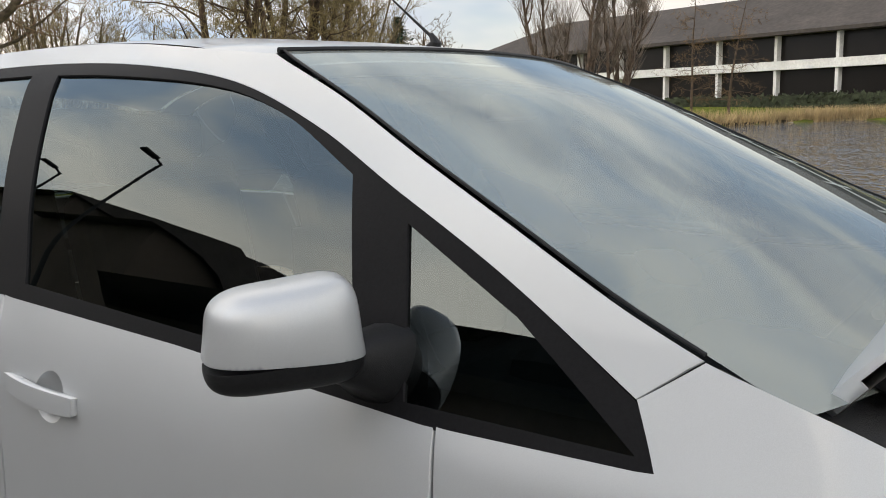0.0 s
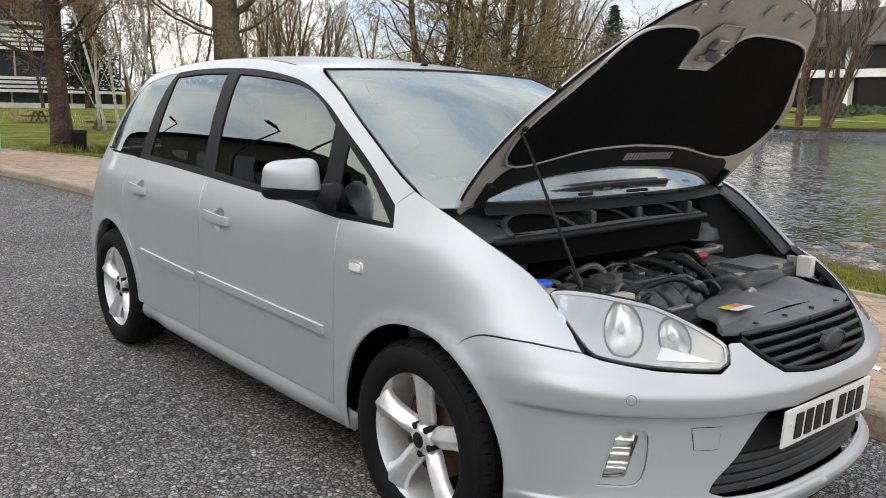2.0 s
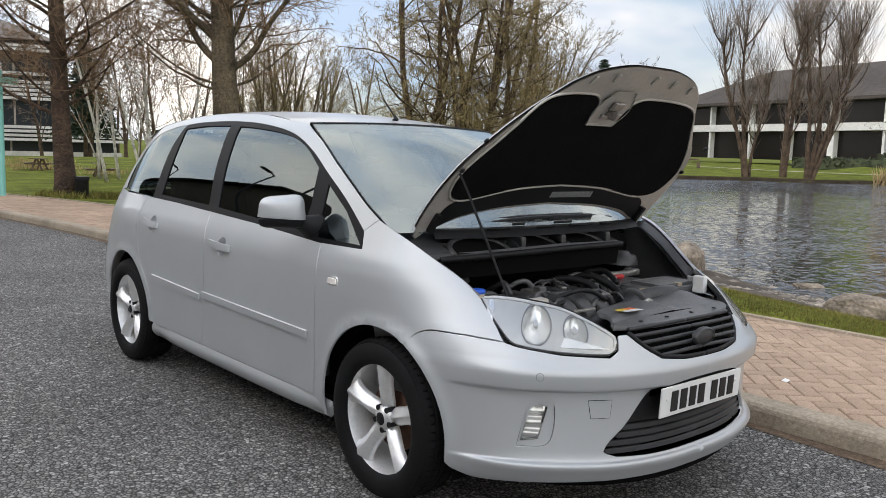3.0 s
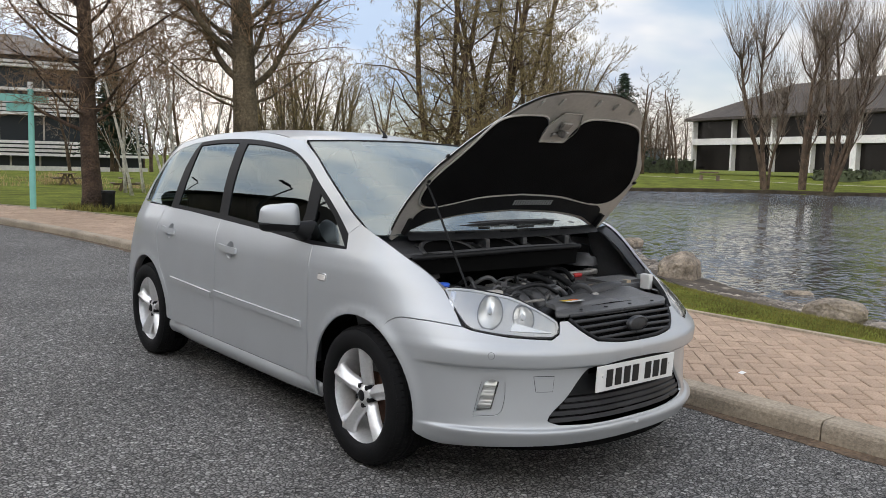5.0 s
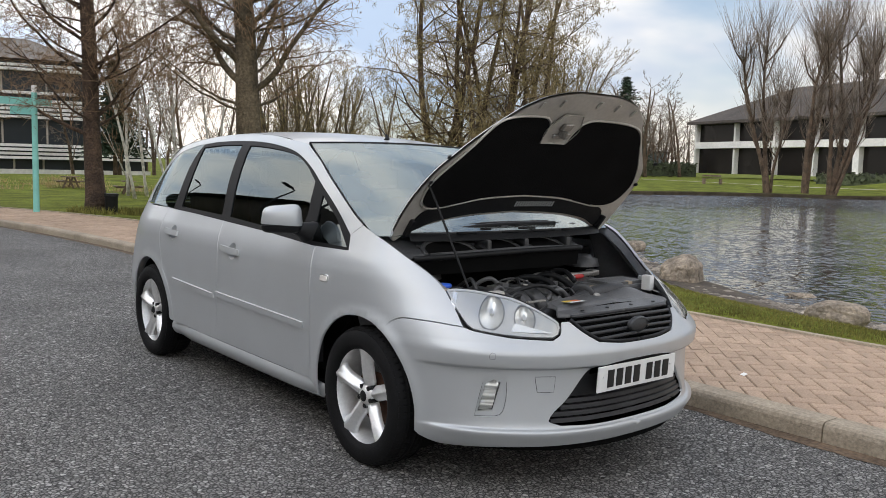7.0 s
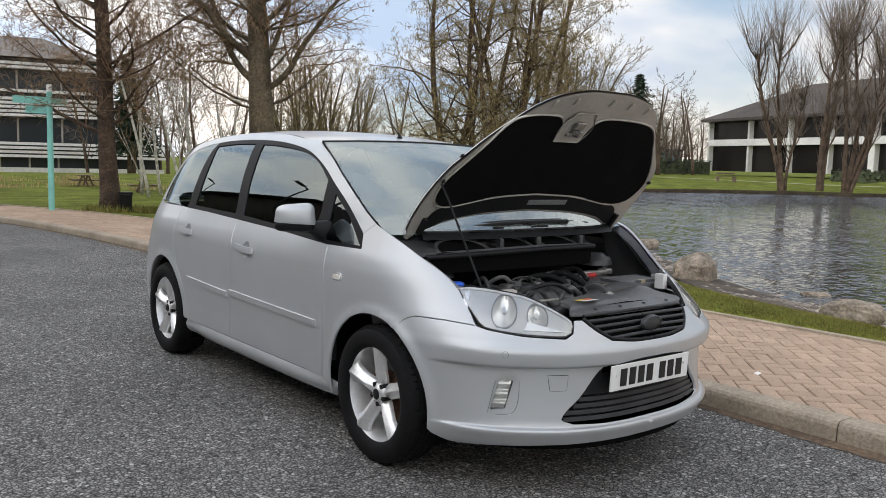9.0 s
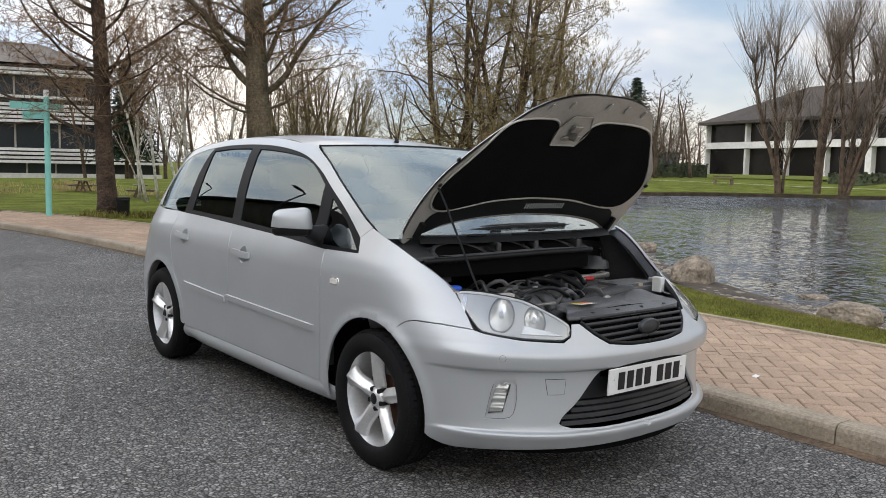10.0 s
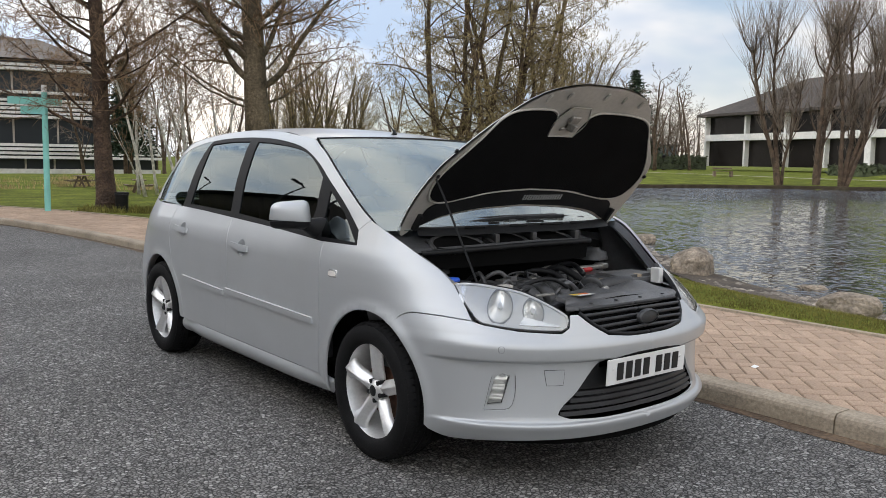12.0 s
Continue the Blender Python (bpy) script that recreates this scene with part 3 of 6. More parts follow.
def conifer(seed, at, height, width, label, leaf=None, group="conifers", clump=.026, many=14, foot=.08):
    rng = random.Random(seed)
    ob = thing("conifer_tree", label, "tree", at, 0, group)
    part("trunk", tubes([[(Vector((0, 0, -.2)), height * .02), (Vector((0, 0, height)), .01)]], 6), BARK, ob)
    v, f = [], []
    rows = int(height * 3.2)
    for i in range(rows):
        z = height * (foot + (1 - foot) * i / rows)
        reach = width * (1 - z / height) ** .65 + .08
        for k in range(many):
            a = rng.uniform(0, 6.283)
            r = reach * rng.uniform(.65, 1.1)
            for j in range(5):
                t = (j + 1) / 5
                c = Vector((math.cos(a) * r * t, math.sin(a) * r * t, z - .25 * r * t + rng.uniform(-.05, .05)))
                s, b = height * clump * rng.uniform(.7, 1.4) * (1.3 - .6 * t) * (.45 + .55 * (1 - z / height)), len(v)
                for _ in range(4):
                    v.append(c + Vector((rng.gauss(0, s), rng.gauss(0, s), rng.gauss(0, s * .5))))
                f += [(b, b + 1, b + 2), (b, b + 2, b + 3), (b, b + 3, b + 1)]
    part("crown", (v, f), leaf or NEEDLE, ob)
    return ob


def pollard(seed, at, leans, label):
    """A cut-back poplar: upright stems that end in knuckles with long straight shoots."""
    rng = random.Random(seed)
    ob = thing("poplar_tree", label, "tree", at, 0, "poplars")
    wood, shoots = [], []
    def knuckle(p, n, long, open_=.8):
        for _ in range(n):
            a, t = rng.uniform(0, 6.283), open_ * rng.random() ** .6
            d = Vector((math.cos(a) * t, math.sin(a) * t, 1)).normalized()
            q, line = p + Vector((rng.gauss(0, .08), rng.gauss(0, .08), rng.uniform(-.1, .1))), []
            L = long * rng.uniform(.5, 1.1)
            for k in range(5):
                line.append((q.copy(), .0105 * (1 - k / 7)))
                d = (d + Vector((rng.gauss(0, .035), rng.gauss(0, .035), .10))).normalized()
                q = q + d * L / 4
            shoots.append(line)
    for lean, H, r in leans:
        # stems lean along the bank, within one plane and a little to and fro
        p, d = Vector((rng.gauss(0, .12), rng.gauss(0, .12), -.3)), Vector((.77 * lean * 1.15, -.63 * lean * 1.15, 1)).normalized()
        side_on = rng.gauss(0, .06)
        d = d + Vector((.63, .77, 0)) * side_on
        line, n = [], 16
        for k in range(n + 1):
            line.append((p.copy(), r * (1 - .6 * k / n) + (.05 if k == n else 0)))
            d = (d + Vector((rng.gauss(0, .035) - d.x * .04, rng.gauss(0, .035) - d.y * .04, .0))).normalized()
            if k > 4 and rng.random() < .8:
                b = rng.uniform(0, 6.283)
                e, q, kid, kr = Vector((math.cos(b), math.sin(b), .7)).normalized(), p.copy(), [], r * .34
                for m_ in range(6):
                    kid.append((q.copy(), kr * (1 - .09 * m_) + (.02 if m_ == 5 else 0)))
                    e = (e + Vector((rng.gauss(0, .1), rng.gauss(0, .1), .28))).normalized()
                    q = q + e * rng.uniform(.25, .55)
                wood.append(kid)
                knuckle(kid[-1][0], 17, 3.0, 1.0)
                knuckle(kid[3][0], 8, 1.8, 1.2)
            if 2 < k < 12:
                knuckle(p, 3, .9, 1.0)
            p = p + d * H / n
        wood.append(line)
        knuckle(line[-1][0], 60, 4.6, 1.0)
        knuckle(line[-3][0], 16, 4.0)
    part("trunk", (*tubes(wood, 8), True), BARK, ob)
    part("crown", (*tubes(shoots, 3), True), POPLARTWIG, ob)


LIMB = dict(step=(.5, .22, .2, .16), wander=(.02, .10, .16, .2), lift=(.02, .035, .02, -.03), taper=(.4, .16, .3, .5), kids=(0, 27, 14), bare=(.19, .10, .06),
            angle=((58, 92), (32, 72), (28, 62)), ratio=(.5, .34, .38), thin=(.27, .34, .55), least=.0042)
ACROSS, AWAY = Vector((.787, -.617, 0)), Vector((.617, .787, 0))


def limbed_tree(seed, at, height, radius, lean, limbs, more, label, bark, twig, catkins, reach):
    """A tall single trunk with named main limbs (height, across, away, rise, length, radius) and more, random ones above and behind."""
    rng = random.Random(seed)
    out, line = {}, []
    p, d, n = Vector((0, 0, -.1)), Vector((lean[0], lean[1], 1)).normalized(), 26
    for k in range(n + 1):
        flare = 1 + .45 * math.exp(-k * height / n / .35)
        line.append((p.copy(), radius * (1 - .72 * (k / n) ** 1.1) * flare))
        d = (d + Vector((rng.gauss(0, .014), rng.gauss(0, .014), .01))).normalized()
        p = p + d * height / n
    out[0] = [line]

    def stem(z):
        k = min(max(z / height * n, 0), n - 1e-3)
        a, b = line[int(k)], line[int(k) + 1]
        return a[0].lerp(b[0], k - int(k)), a[1]
    rows = list(limbs)
    for k in range(more):
        z = reach[0] + (reach[1] - reach[0]) * (k + rng.random()) / more
        w = rng.uniform(0, 6.283)
        rows.append((z, math.cos(w), math.sin(w), rng.uniform(.15, .75), rng.uniform(.6, 1.0) * reach[2] * (1 - .55 * z / height), rng.uniform(.10, .17) * radius * (1.2 - .6 * z / height)))
    for i, (z, a, f, up, length, r) in enumerate(rows):
        rng = random.Random(seed * 1000 + i)
        q, tr = stem(z)
        way = (ACROSS * a + AWAY * f).normalized() * math.hypot(a, f) + Vector((0, 0, up))
        grow(rng, q, way, length, r, 1, LIMB, out)
        # a swollen collar where the limb leaves the trunk
        first = out[1][-1]
        first[0] = (first[0][0], r * 1.5)
    ob = thing("broadleaf_tree", label, "tree", at, 0, "trees")
    part("trunk", (*tubes(out[0], 16), True), bark, ob)
    for line in out[1]:
        part("limb", (*tubes([line], 9), True), bark, ob)
    fine = [l for k in sorted(out) if k >= 2 for l in out[k]]
    part("crown", (*tubes(fine, 3), True), twig, ob)
    cv, cf = [], []
    ends = [l[-1][0] for l in fine]
    for p in rng.sample(ends, min(catkins, len(ends))):
        for _ in range(rng.choice((1, 2, 3))):
            q = p + Vector((rng.uniform(-.05, .05), rng.uniform(-.05, .05), rng.uniform(-.04, .01)))
            h, w, b = rng.uniform(.04, .09), rng.uniform(.005, .009), len(cv)
            cv += [q, q + Vector((w, 0, -h * .5)), q + Vector((-w * .5, w * .87, -h * .5)), q + Vector((-w * .5, -w * .87, -h * .5)), q + Vector((0, 0, -h))]
            cf += [(b, b + 1, b + 2), (b, b + 2, b + 3), (b, b + 3, b + 1), (b + 4, b + 2, b + 1), (b + 4, b + 3, b + 2), (b + 4, b + 1, b + 3)]
    tagged(part("catkin", (cv, cf), twig, ob), kind="stuff")
    return ob


limbed_tree(3, (2.90, 16.45, .1), 10.5, .205, (-.035, .0), (
    (1.85, -1, -.2, .22, 3.6, .050), (2.15, .9, .3, .75, 2.6, .042), (2.6, -1, .3, .35, 3.4, .045), (2.75, .8, -.4, .55, 3.0, .040), (3.1, -.8, -.6, .45, 3.2, .040),
    (3.35, 1, .2, .40, 3.2, .042), (3.8, -1, .1, .6, 3.3, .042), (4.1, .9, -.3, .5, 3.2, .040), (4.5, -.9, -.3, .55, 3.0, .038)), 34,
    "bare winter tree with a dark ivy-marked trunk on the lawn", DARKBARK, TWIG, 2600, (1.8, 9.5, 3.4))
limbed_tree(8, (5.80, 14.7, .1), 11.0, .315, (-.028, .012), (
    (3.05, -1, .1, .62, 4.8, .085), (3.45, -.9, -.2, .95, 5.0, .085), (2.85, 1, .1, .95, 4.6, .080), (3.25, .45, .1, 1.3, 3.6, .075), (4.35, .9, .0, .55, 3.4, .070),
    (4.5, .35, .2, 1.1, 3.0, .06), (2.6, -1, .3, .28, 3.4, .034), (2.45, -.8, -.5, .22, 3.0, .030), (2.5, .4, .9, .35, 3.0, .04), (3.9, -.9, .4, .6, 4.0, .06), (4.9, -.8, -.2, .9, 3.8, .06)), 30,
    "large bare winter tree with spreading limbs behind the car", MOSSBARK, TWIG, 2600, (3.2, 10.2, 4.2))
for seed, x, y, h, r, st in ((5, 13.5, 17.1, 9.5, .13, 2), (15, 14.6, 17.3, 9.5, .12, 2), (16, 18.0, 18.4, 9.0, .12, 3), (17, 14.5, 16.9, 8.8, .11, 3), (19, 15.3, 16.4, 8.4, .10, 2)):
    tree("alder_tree", seed, (x, y, .0), h, r, ALDER if seed == 5 else ALDER_FULL, "bare alder hung with yellowish catkins beside the pond", bark=BARK, twig=OLIVETWIG, catkins=2800, stems=st, group="alders", spread=.3)
WILLOW = dict(UPRIGHT, kids=(14, 8, 6), ratio=(.42, .42, .42), wander=(.05, .09, .11, .1), angle=((18, 50), (18, 42), (15, 40)), least=.005)
for i, (x, y, h) in enumerate([(13.2, 27, 5.0), (15.0, 28.5, 5.6), (16.6, 30, 5.4), (18.4, 30.5, 5.0), (21.5, 21.0, 6.0), (23.6, 22.5, 6.2)]):
    tree("willow_tree", 40 + i, (x, y, .1), h, .075, WILLOW, "dense bare olive-brown willow on the lawn", stems=6, twig=OLIVETWIG, bark=MOSSBARK, group="willows", spread=.42)
for i, (x, y, h, l) in enumerate([(6.0, 23, 6.5, -.16), (6.8, 24.2, 6.8, -.08), (7.6, 23.5, 6, -.14), (8.3, 25, 6.5, -.2), (9.3, 24.6, 5.6, .12), (7.2, 23.2, 5.8, -.22), (8.0, 24.4, 6.2, -.05), (6.4, 24.8, 5.4, -.1), (8.8, 23.8, 5.8, -.12), (.3, 31, 5.2, .1), (-.1, 31.4, 5.0, -.15)]):
    tree("birch_tree", 60 + i, (x, y, .1), h, .05, UPRIGHT, "slender bare birch with white bark", lean=(l, 0), bark=BIRCH, group="birches")
conifer(71, (15.6, 55, ground_z(15.6, 55) - .05), 8.2, 2.7, "dark green pine beside the office block", clump=.020, many=44, foot=.27)
conifer(73, (89.6, 72.2, 1), 13.2, 5.2, "tall dark fir beyond the pond")
for i, (x, y) in enumerate([(71.5, 25.5), (72.5, 22.6)]):
    tree("larch_tree", 75 + i, (x, y, .2), 11.0, .14, LARCH, "brown leafless larch on the far bank", twig=NEEDLEBROWN, group="larches")
for i, (x, y, leans) in enumerate([
        (50.8, 27.9, ((-.15, 9.6, .17), (-.03, 9.9, .17), (-.10, 7.0, .12))),
        (51.9, 25.9, ((-.07, 10.6, .18), (.01, 10.0, .18))),
        (52.6, 24.6, ((-.02, 9.4, .17), (.08, 10.8, .18), (.18, 9.8, .16), (.25, 9.2, .14), (.33, 8.6, .14)))]):
    pollard(80 + i, (x, y, -.25), leans, "pollarded bare poplar on the far bank")
# belt of bare trees in the distance
belt_rng = random.Random(90)
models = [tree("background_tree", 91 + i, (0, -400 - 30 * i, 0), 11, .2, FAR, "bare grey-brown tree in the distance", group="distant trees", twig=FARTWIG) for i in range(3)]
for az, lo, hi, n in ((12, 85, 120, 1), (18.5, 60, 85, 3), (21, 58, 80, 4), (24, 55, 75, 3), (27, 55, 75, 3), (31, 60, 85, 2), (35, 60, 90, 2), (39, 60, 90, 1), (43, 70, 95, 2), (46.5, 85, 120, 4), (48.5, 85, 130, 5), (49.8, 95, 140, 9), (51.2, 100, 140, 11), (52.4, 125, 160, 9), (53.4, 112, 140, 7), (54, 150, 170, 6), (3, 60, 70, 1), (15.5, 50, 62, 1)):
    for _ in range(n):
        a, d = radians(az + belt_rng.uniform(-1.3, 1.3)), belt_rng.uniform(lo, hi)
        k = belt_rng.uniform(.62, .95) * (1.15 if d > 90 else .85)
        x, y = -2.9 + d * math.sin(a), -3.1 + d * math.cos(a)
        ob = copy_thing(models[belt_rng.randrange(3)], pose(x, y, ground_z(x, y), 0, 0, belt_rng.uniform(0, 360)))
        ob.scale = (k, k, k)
for i, ob in enumerate(models):
    x, y = ((30, 62), (44, 64), (61, 72))[i]
    ob.matrix_world = pose(x, y, ground_z(x, y)) @ Matrix.Scale(.8, 4)


# ---- office across the pond ----
def frame_box(o, along, out, a0, a1, d0, d1, z0, z1):
    """A box by lengths along a facade, depths out of it and heights."""
    v = []
    for z in (z0, z1):
        for a, d in ((a0, d0), (a1, d0), (a1, d1), (a0, d1)):
            v.append((o[0] + along[0] * a + out[0] * d, o[1] + along[1] * a + out[1] * d, z))
    return v, [(0, 3, 2, 1), (4, 5, 6, 7), (0, 1, 5, 4), (1, 2, 6, 5), (2, 3, 7, 6), (3, 0, 4, 7)]


office = thing("office_building", "two-storey office with white columns, dark glazing and a brown hipped roof", "building")
O, AL = (102.5, 69.2), (-.283, -.959)
OUT = (-.959, .283)
LONG = 86
part("wall", frame_box(O, AL, OUT, -.9, LONG, -18, -.75, 1.2, 8.3), WINDOW, office, "dark recessed glazing")
for z0, z1, d in ((4.72, 5.6, .25), ):
    part("balcony_band", frame_box(O, AL, OUT, -.4, LONG, -18, d, z0, z1), STONEWHITE, office, "white floor band")
part("fascia", frame_box(O, AL, OUT, -1.4, LONG, -19, 1.1, 8.1, 8.45), ROOFTILE, office)
rv = []
for a, d, z in ((-1.4, 1.1, 8.45), (LONG, 1.1, 8.45), (LONG, -19, 8.45), (-1.4, -19, 8.45), (9, -9, 13.3), (LONG - 9, -9, 13.3)):
    rv.append((O[0] + AL[0] * a + OUT[0] * d, O[1] + AL[1] * a + OUT[1] * d, z))
part("roof", (rv, [(0, 1, 5, 4), (1, 2, 5), (2, 3, 4, 5), (3, 0, 4)]), ROOFTILE, office)
for i, a in enumerate((-.7, 7.4, 14.7, 21.2, 27.5, 34.4, 41.3, 48.1, 54.5, 61, 67.5, 74, 80.5)):
    wide = .42 if i == 4 else .16
    for z0, z1 in ((1.2, 4.72), (5.6, 8.1)):
        part("column", frame_box(O, AL, OUT, a - wide, a + wide, -.9, 0, z0, z1), STONEWHITE, office)

# office on the near side, far left
block = thing("office_block", "office block with white louvred storeys and grey glazing", "building")
BO, BA, BD = (-25, 76), (.97, -.24), (-.24, -.97)
part("wall", frame_box(BO, BA, BD, 0, 47.5, -15, 0, -.9, 2.2), GLAZE, block)
part("wall", frame_box(BO, BA, BD, 0, 43, -15, -1.5, 2.2, 8.5), GLAZE, block)
for z, n, a1, d in ((1.02, 4, 48, .9), (4.1, 5, 43.5, -.6), (5.95, 1, 43.5, -.7), (7.7, 2, 43.5, -.6)):
    for k in range(n):
        part("louvre", frame_box(BO, BA, BD, -.3, a1, d - .7, d - .12 * (k % 2), z + k * .31, z + k * .31 + .2), STONEWHITE, block)
for k in range(24):
    part("mullion", frame_box(BO, BA, BD, k * 2, k * 2 + .14, 0, .12, .25, 1.0), CONCRETE, block)
for k in range(14):
    for z0, z1 in ((2.2, 4.0), (6.1, 7.6)):
        part("mullion", frame_box(BO, BA, BD, k * 3.1, k * 3.1 + .14, -1.5, -1.36, z0, z1), CONCRETE, block)
part("plinth", frame_box(BO, BA, BD, -.3, 47.8, 0, .3, -.9, .25), STONEWHITE, block)
part("roof", ([(x, y, z) for x, y, z in [(BO[0] + BA[0] * a + BD[0] * d, BO[1] + BA[1] * a + BD[1] * d, z) for a, d, z in ((-.5, -.5, 8.55), (43.5, -.5, 8.55), (43.5, -16, 8.55), (-.5, -16, 8.55), (-.5, -8, 10.9), (39, -8, 10.9))]], [(0, 1, 5, 4), (1, 2, 5), (2, 3, 4, 5)]), mat("weathered_roof", (0.17, 0.15, 0.13), 0.9, 0, 0.2, 0.3, 0.2, 3), block)

# ---- signpost ----
sign = thing("signpost", "teal fingerpost with white-topped pole beside the path", "sign", (1.8, 17.1, .1))
part("pole", tubes([[(Vector((0, 0, 0)), .066), (Vector((0, 0, 2.62)), .06)]], 14), TEAL, sign)
part("cap", tubes([[(Vector((0, 0, 2.62)), .06), (Vector((0, 0, 2.78)), .055)]], 14), WHITE, sign)
part("finger", box(-.74, -.015, 2.34, -.05, .015, 2.50, .004), TEAL, sign)
part("finger", box(-.50, -.015, 2.14, -.05, .015, 2.31, .004, m=pose(0, 0, 0, 0, 0, -30)), TEAL, sign)
part("finger", box(.05, -.015, 2.35, .45, .015, 2.49, .004, m=pose(0, 0, 0, 0, 0, 25)), TEAL, sign)

# ---- boulders ----
def boulder(seed, at, size, turn, label):
    b = bmesh.new()
    bmesh.ops.create_icosphere(b, subdivisions=5, radius=1)
    for v in b.verts:
        d = v.co.normalized()
        k = 1 + .18 * noise.noise(d * 1.3 + Vector((seed * 7.1, 0, 0))) - .16 * abs(noise.noise(d * 2.3 + Vector((seed, 3, 0)))) - .07 * abs(noise.noise(d * 5.5 + Vector((0, seed, 2)))) + .025 * noise.noise(d * 14 + Vector((0, seed, 0)))
        c = Vector([math.copysign(abs(e) ** .75, e) for e in d]) * k
        v.co = Vector((c.x * size[0] / 2, c.y * size[1] / 2, max(c.z, -.55) * size[2] / 2))
    me = bpy.data.meshes.new("boulder")
    b.to_mesh(me)
    b.free()
    me.materials.append(ROCK)
    me.polygons.foreach_set("use_smooth", [True] * len(me.polygons))
    ob = new("boulder", me)
    ob.matrix_world = pose(*at, 0, 0, turn)
    return tagged(ob, label, "rock", "boulders by the pond")


boulder(1, (6.80, 3.68, -.05), (.76, .56, .56), 20, "large grey-brown boulder half in the pond")
boulder(2, (4.95, .63, .04), (.56, .38, .30), -50, "low pale boulder on the grass bank")
boulder(3, (7.07, 2.12, -.155), (.36, .22, .13), -40, "small flat stone awash in the pond")
boulder(4, (10.0, 7.08, -.10), (.52, .44, .28), 0, "pale stone at the pond's edge")


# ---- the car's body ----
from mathutils import geometry


def outline(pts, step=.02):
    """A closed outline through (u, z) points; a point with a third element 1 is rounded, others are corners."""
    n = len(pts)
    out = []
    for i in range(n):
        a, b = pts[i], pts[(i + 1) % n]
        p0, p3 = pts[i - 1], pts[(i + 2) % n]
        sa, sb = len(a) > 2, len(b) > 2
        L = math.hypot(b[0] - a[0], b[1] - a[1])
        k = max(1, int(L / step))
        ta = ((b[0] - p0[0]) / 2, (b[1] - p0[1]) / 2) if sa else (b[0] - a[0], b[1] - a[1])
        tb = ((p3[0] - a[0]) / 2, (p3[1] - a[1]) / 2) if sb else (b[0] - a[0], b[1] - a[1])
        la, lb = math.hypot(*ta), math.hypot(*tb)
        ta = tuple(v * min(1, L / max(la, 1e-6)) for v in ta)
        tb = tuple(v * min(1, L / max(lb, 1e-6)) for v in tb)
        for j in range(k):
            t = j / k
            h = (2 * t ** 3 - 3 * t * t + 1, t ** 3 - 2 * t * t + t, -2 * t ** 3 + 3 * t * t, t ** 3 - t * t)
            out.append(tuple(h[0] * a[e] + h[1] * ta[e] + h[2] * b[e] + h[3] * tb[e] for e in (0, 1)))
    return out


def inside(p, poly):
    c, j = False, len(poly) - 1
    for i in range(len(poly)):
        a, b = poly[i], poly[j]
        if (a[1] > p[1]) != (b[1] > p[1]) and p[0] < (b[0] - a[0]) * (p[1] - a[1]) / (b[1] - a[1]) + a[0]:
            c = not c
        j = i
    return c


def sheet(surface, poly, holes=(), grid=.03, lip=.012, out=-1, h=2e-3):
    """A skin cut from surface(u, v) -> point by an outline with holes, its rims turned inwards by lip.
    Returns verts, faces and vertex normals."""
    loops = [poly, *holes]
    pts, edges = [], []
    for lp in loops:
        b = len(pts)
        pts += [Vector(p) for p in lp]
        edges += [(b + i, b + (i + 1) % len(lp)) for i in range(len(lp))]
    us, vs = [p[0] for p in poly], [p[1] for p in poly]
    nu, nv = int((max(us) - min(us)) / grid), int((max(vs) - min(vs)) / grid)
    for i in range(1, nu + 1):
        for j in range(1, nv + 1):
            p = (min(us) + i * grid + (j % 2) * grid * .5, min(vs) + j * grid * .9)
            if inside(p, poly) and not any(inside(p, h) for h in holes):
                if min((p[0] - q[0]) ** 2 + (p[1] - q[1]) ** 2 for lp in loops for q in lp) > (grid * .45) ** 2:
                    pts.append(Vector(p))
    v2, e2, f2, *_ = geometry.delaunay_2d_cdt(pts, edges, [], 0, 1e-5)
    tri = []
    for f in f2:
        c = sum((v2[i] for i in f), Vector((0, 0))) / len(f)
        if inside(c, poly) and not any(inside(c, h) for h in holes):
            tri.append(tuple(f))
    verts, norms = [], []
    for p in v2:
        a = Vector(surface(p.x, p.y))
        du = Vector(surface(p.x + h, p.y)) - Vector(surface(p.x - h, p.y))
        dv = Vector(surface(p.x, p.y + h)) - Vector(surface(p.x, p.y - h))
        verts.append(a)
        norms.append(du.cross(dv).normalized() * out)
    count = {}
    for f in tri:
        for a, b in zip(f, f[1:] + f[:1]):
            count[(a, b)] = count.get((a, b), 0) + 1
    rim = [e for e in count if (e[1], e[0]) not in count]
    # faces must look the way of the normals
    if sum((verts[f[1]] - verts[f[0]]).cross(verts[f[2]] - verts[f[0]]).dot(norms[f[0]]) for f in tri) < 0:
        tri = [t[::-1] for t in tri]
        rim = [(b, a) for a, b in rim]
    if lip:
        for a, b in rim:
            n0 = len(verts)
            rimward = (verts[b] - verts[a]).cross(norms[a]).normalized()
            verts += [verts[a], verts[b], verts[b] - norms[b] * lip, verts[a] - norms[a] * lip]
            norms += [(norms[a] + rimward * .6).normalized(), (norms[b] + rimward * .6).normalized(), rimward, rimward]
            tri.append((n0 + 1, n0, n0 + 3, n0 + 2))
    return verts, tri, norms


def skin(name, data, material, parent, label="", mirror=False):
    verts, faces, norms = data
    if mirror:
        verts = [(-v[0], v[1], v[2]) for v in verts]
        norms = [(-n[0], n[1], n[2]) for n in norms]
        faces = [f[::-1] for f in faces]
    me = mesh_of(name, verts, faces, material, True)
    me.normals_split_custom_set_from_vertices([tuple(n) for n in norms])
    return part(name, me, material, parent, label)


def side(off=0.0):
    return lambda u, z: shell(u, z, off)


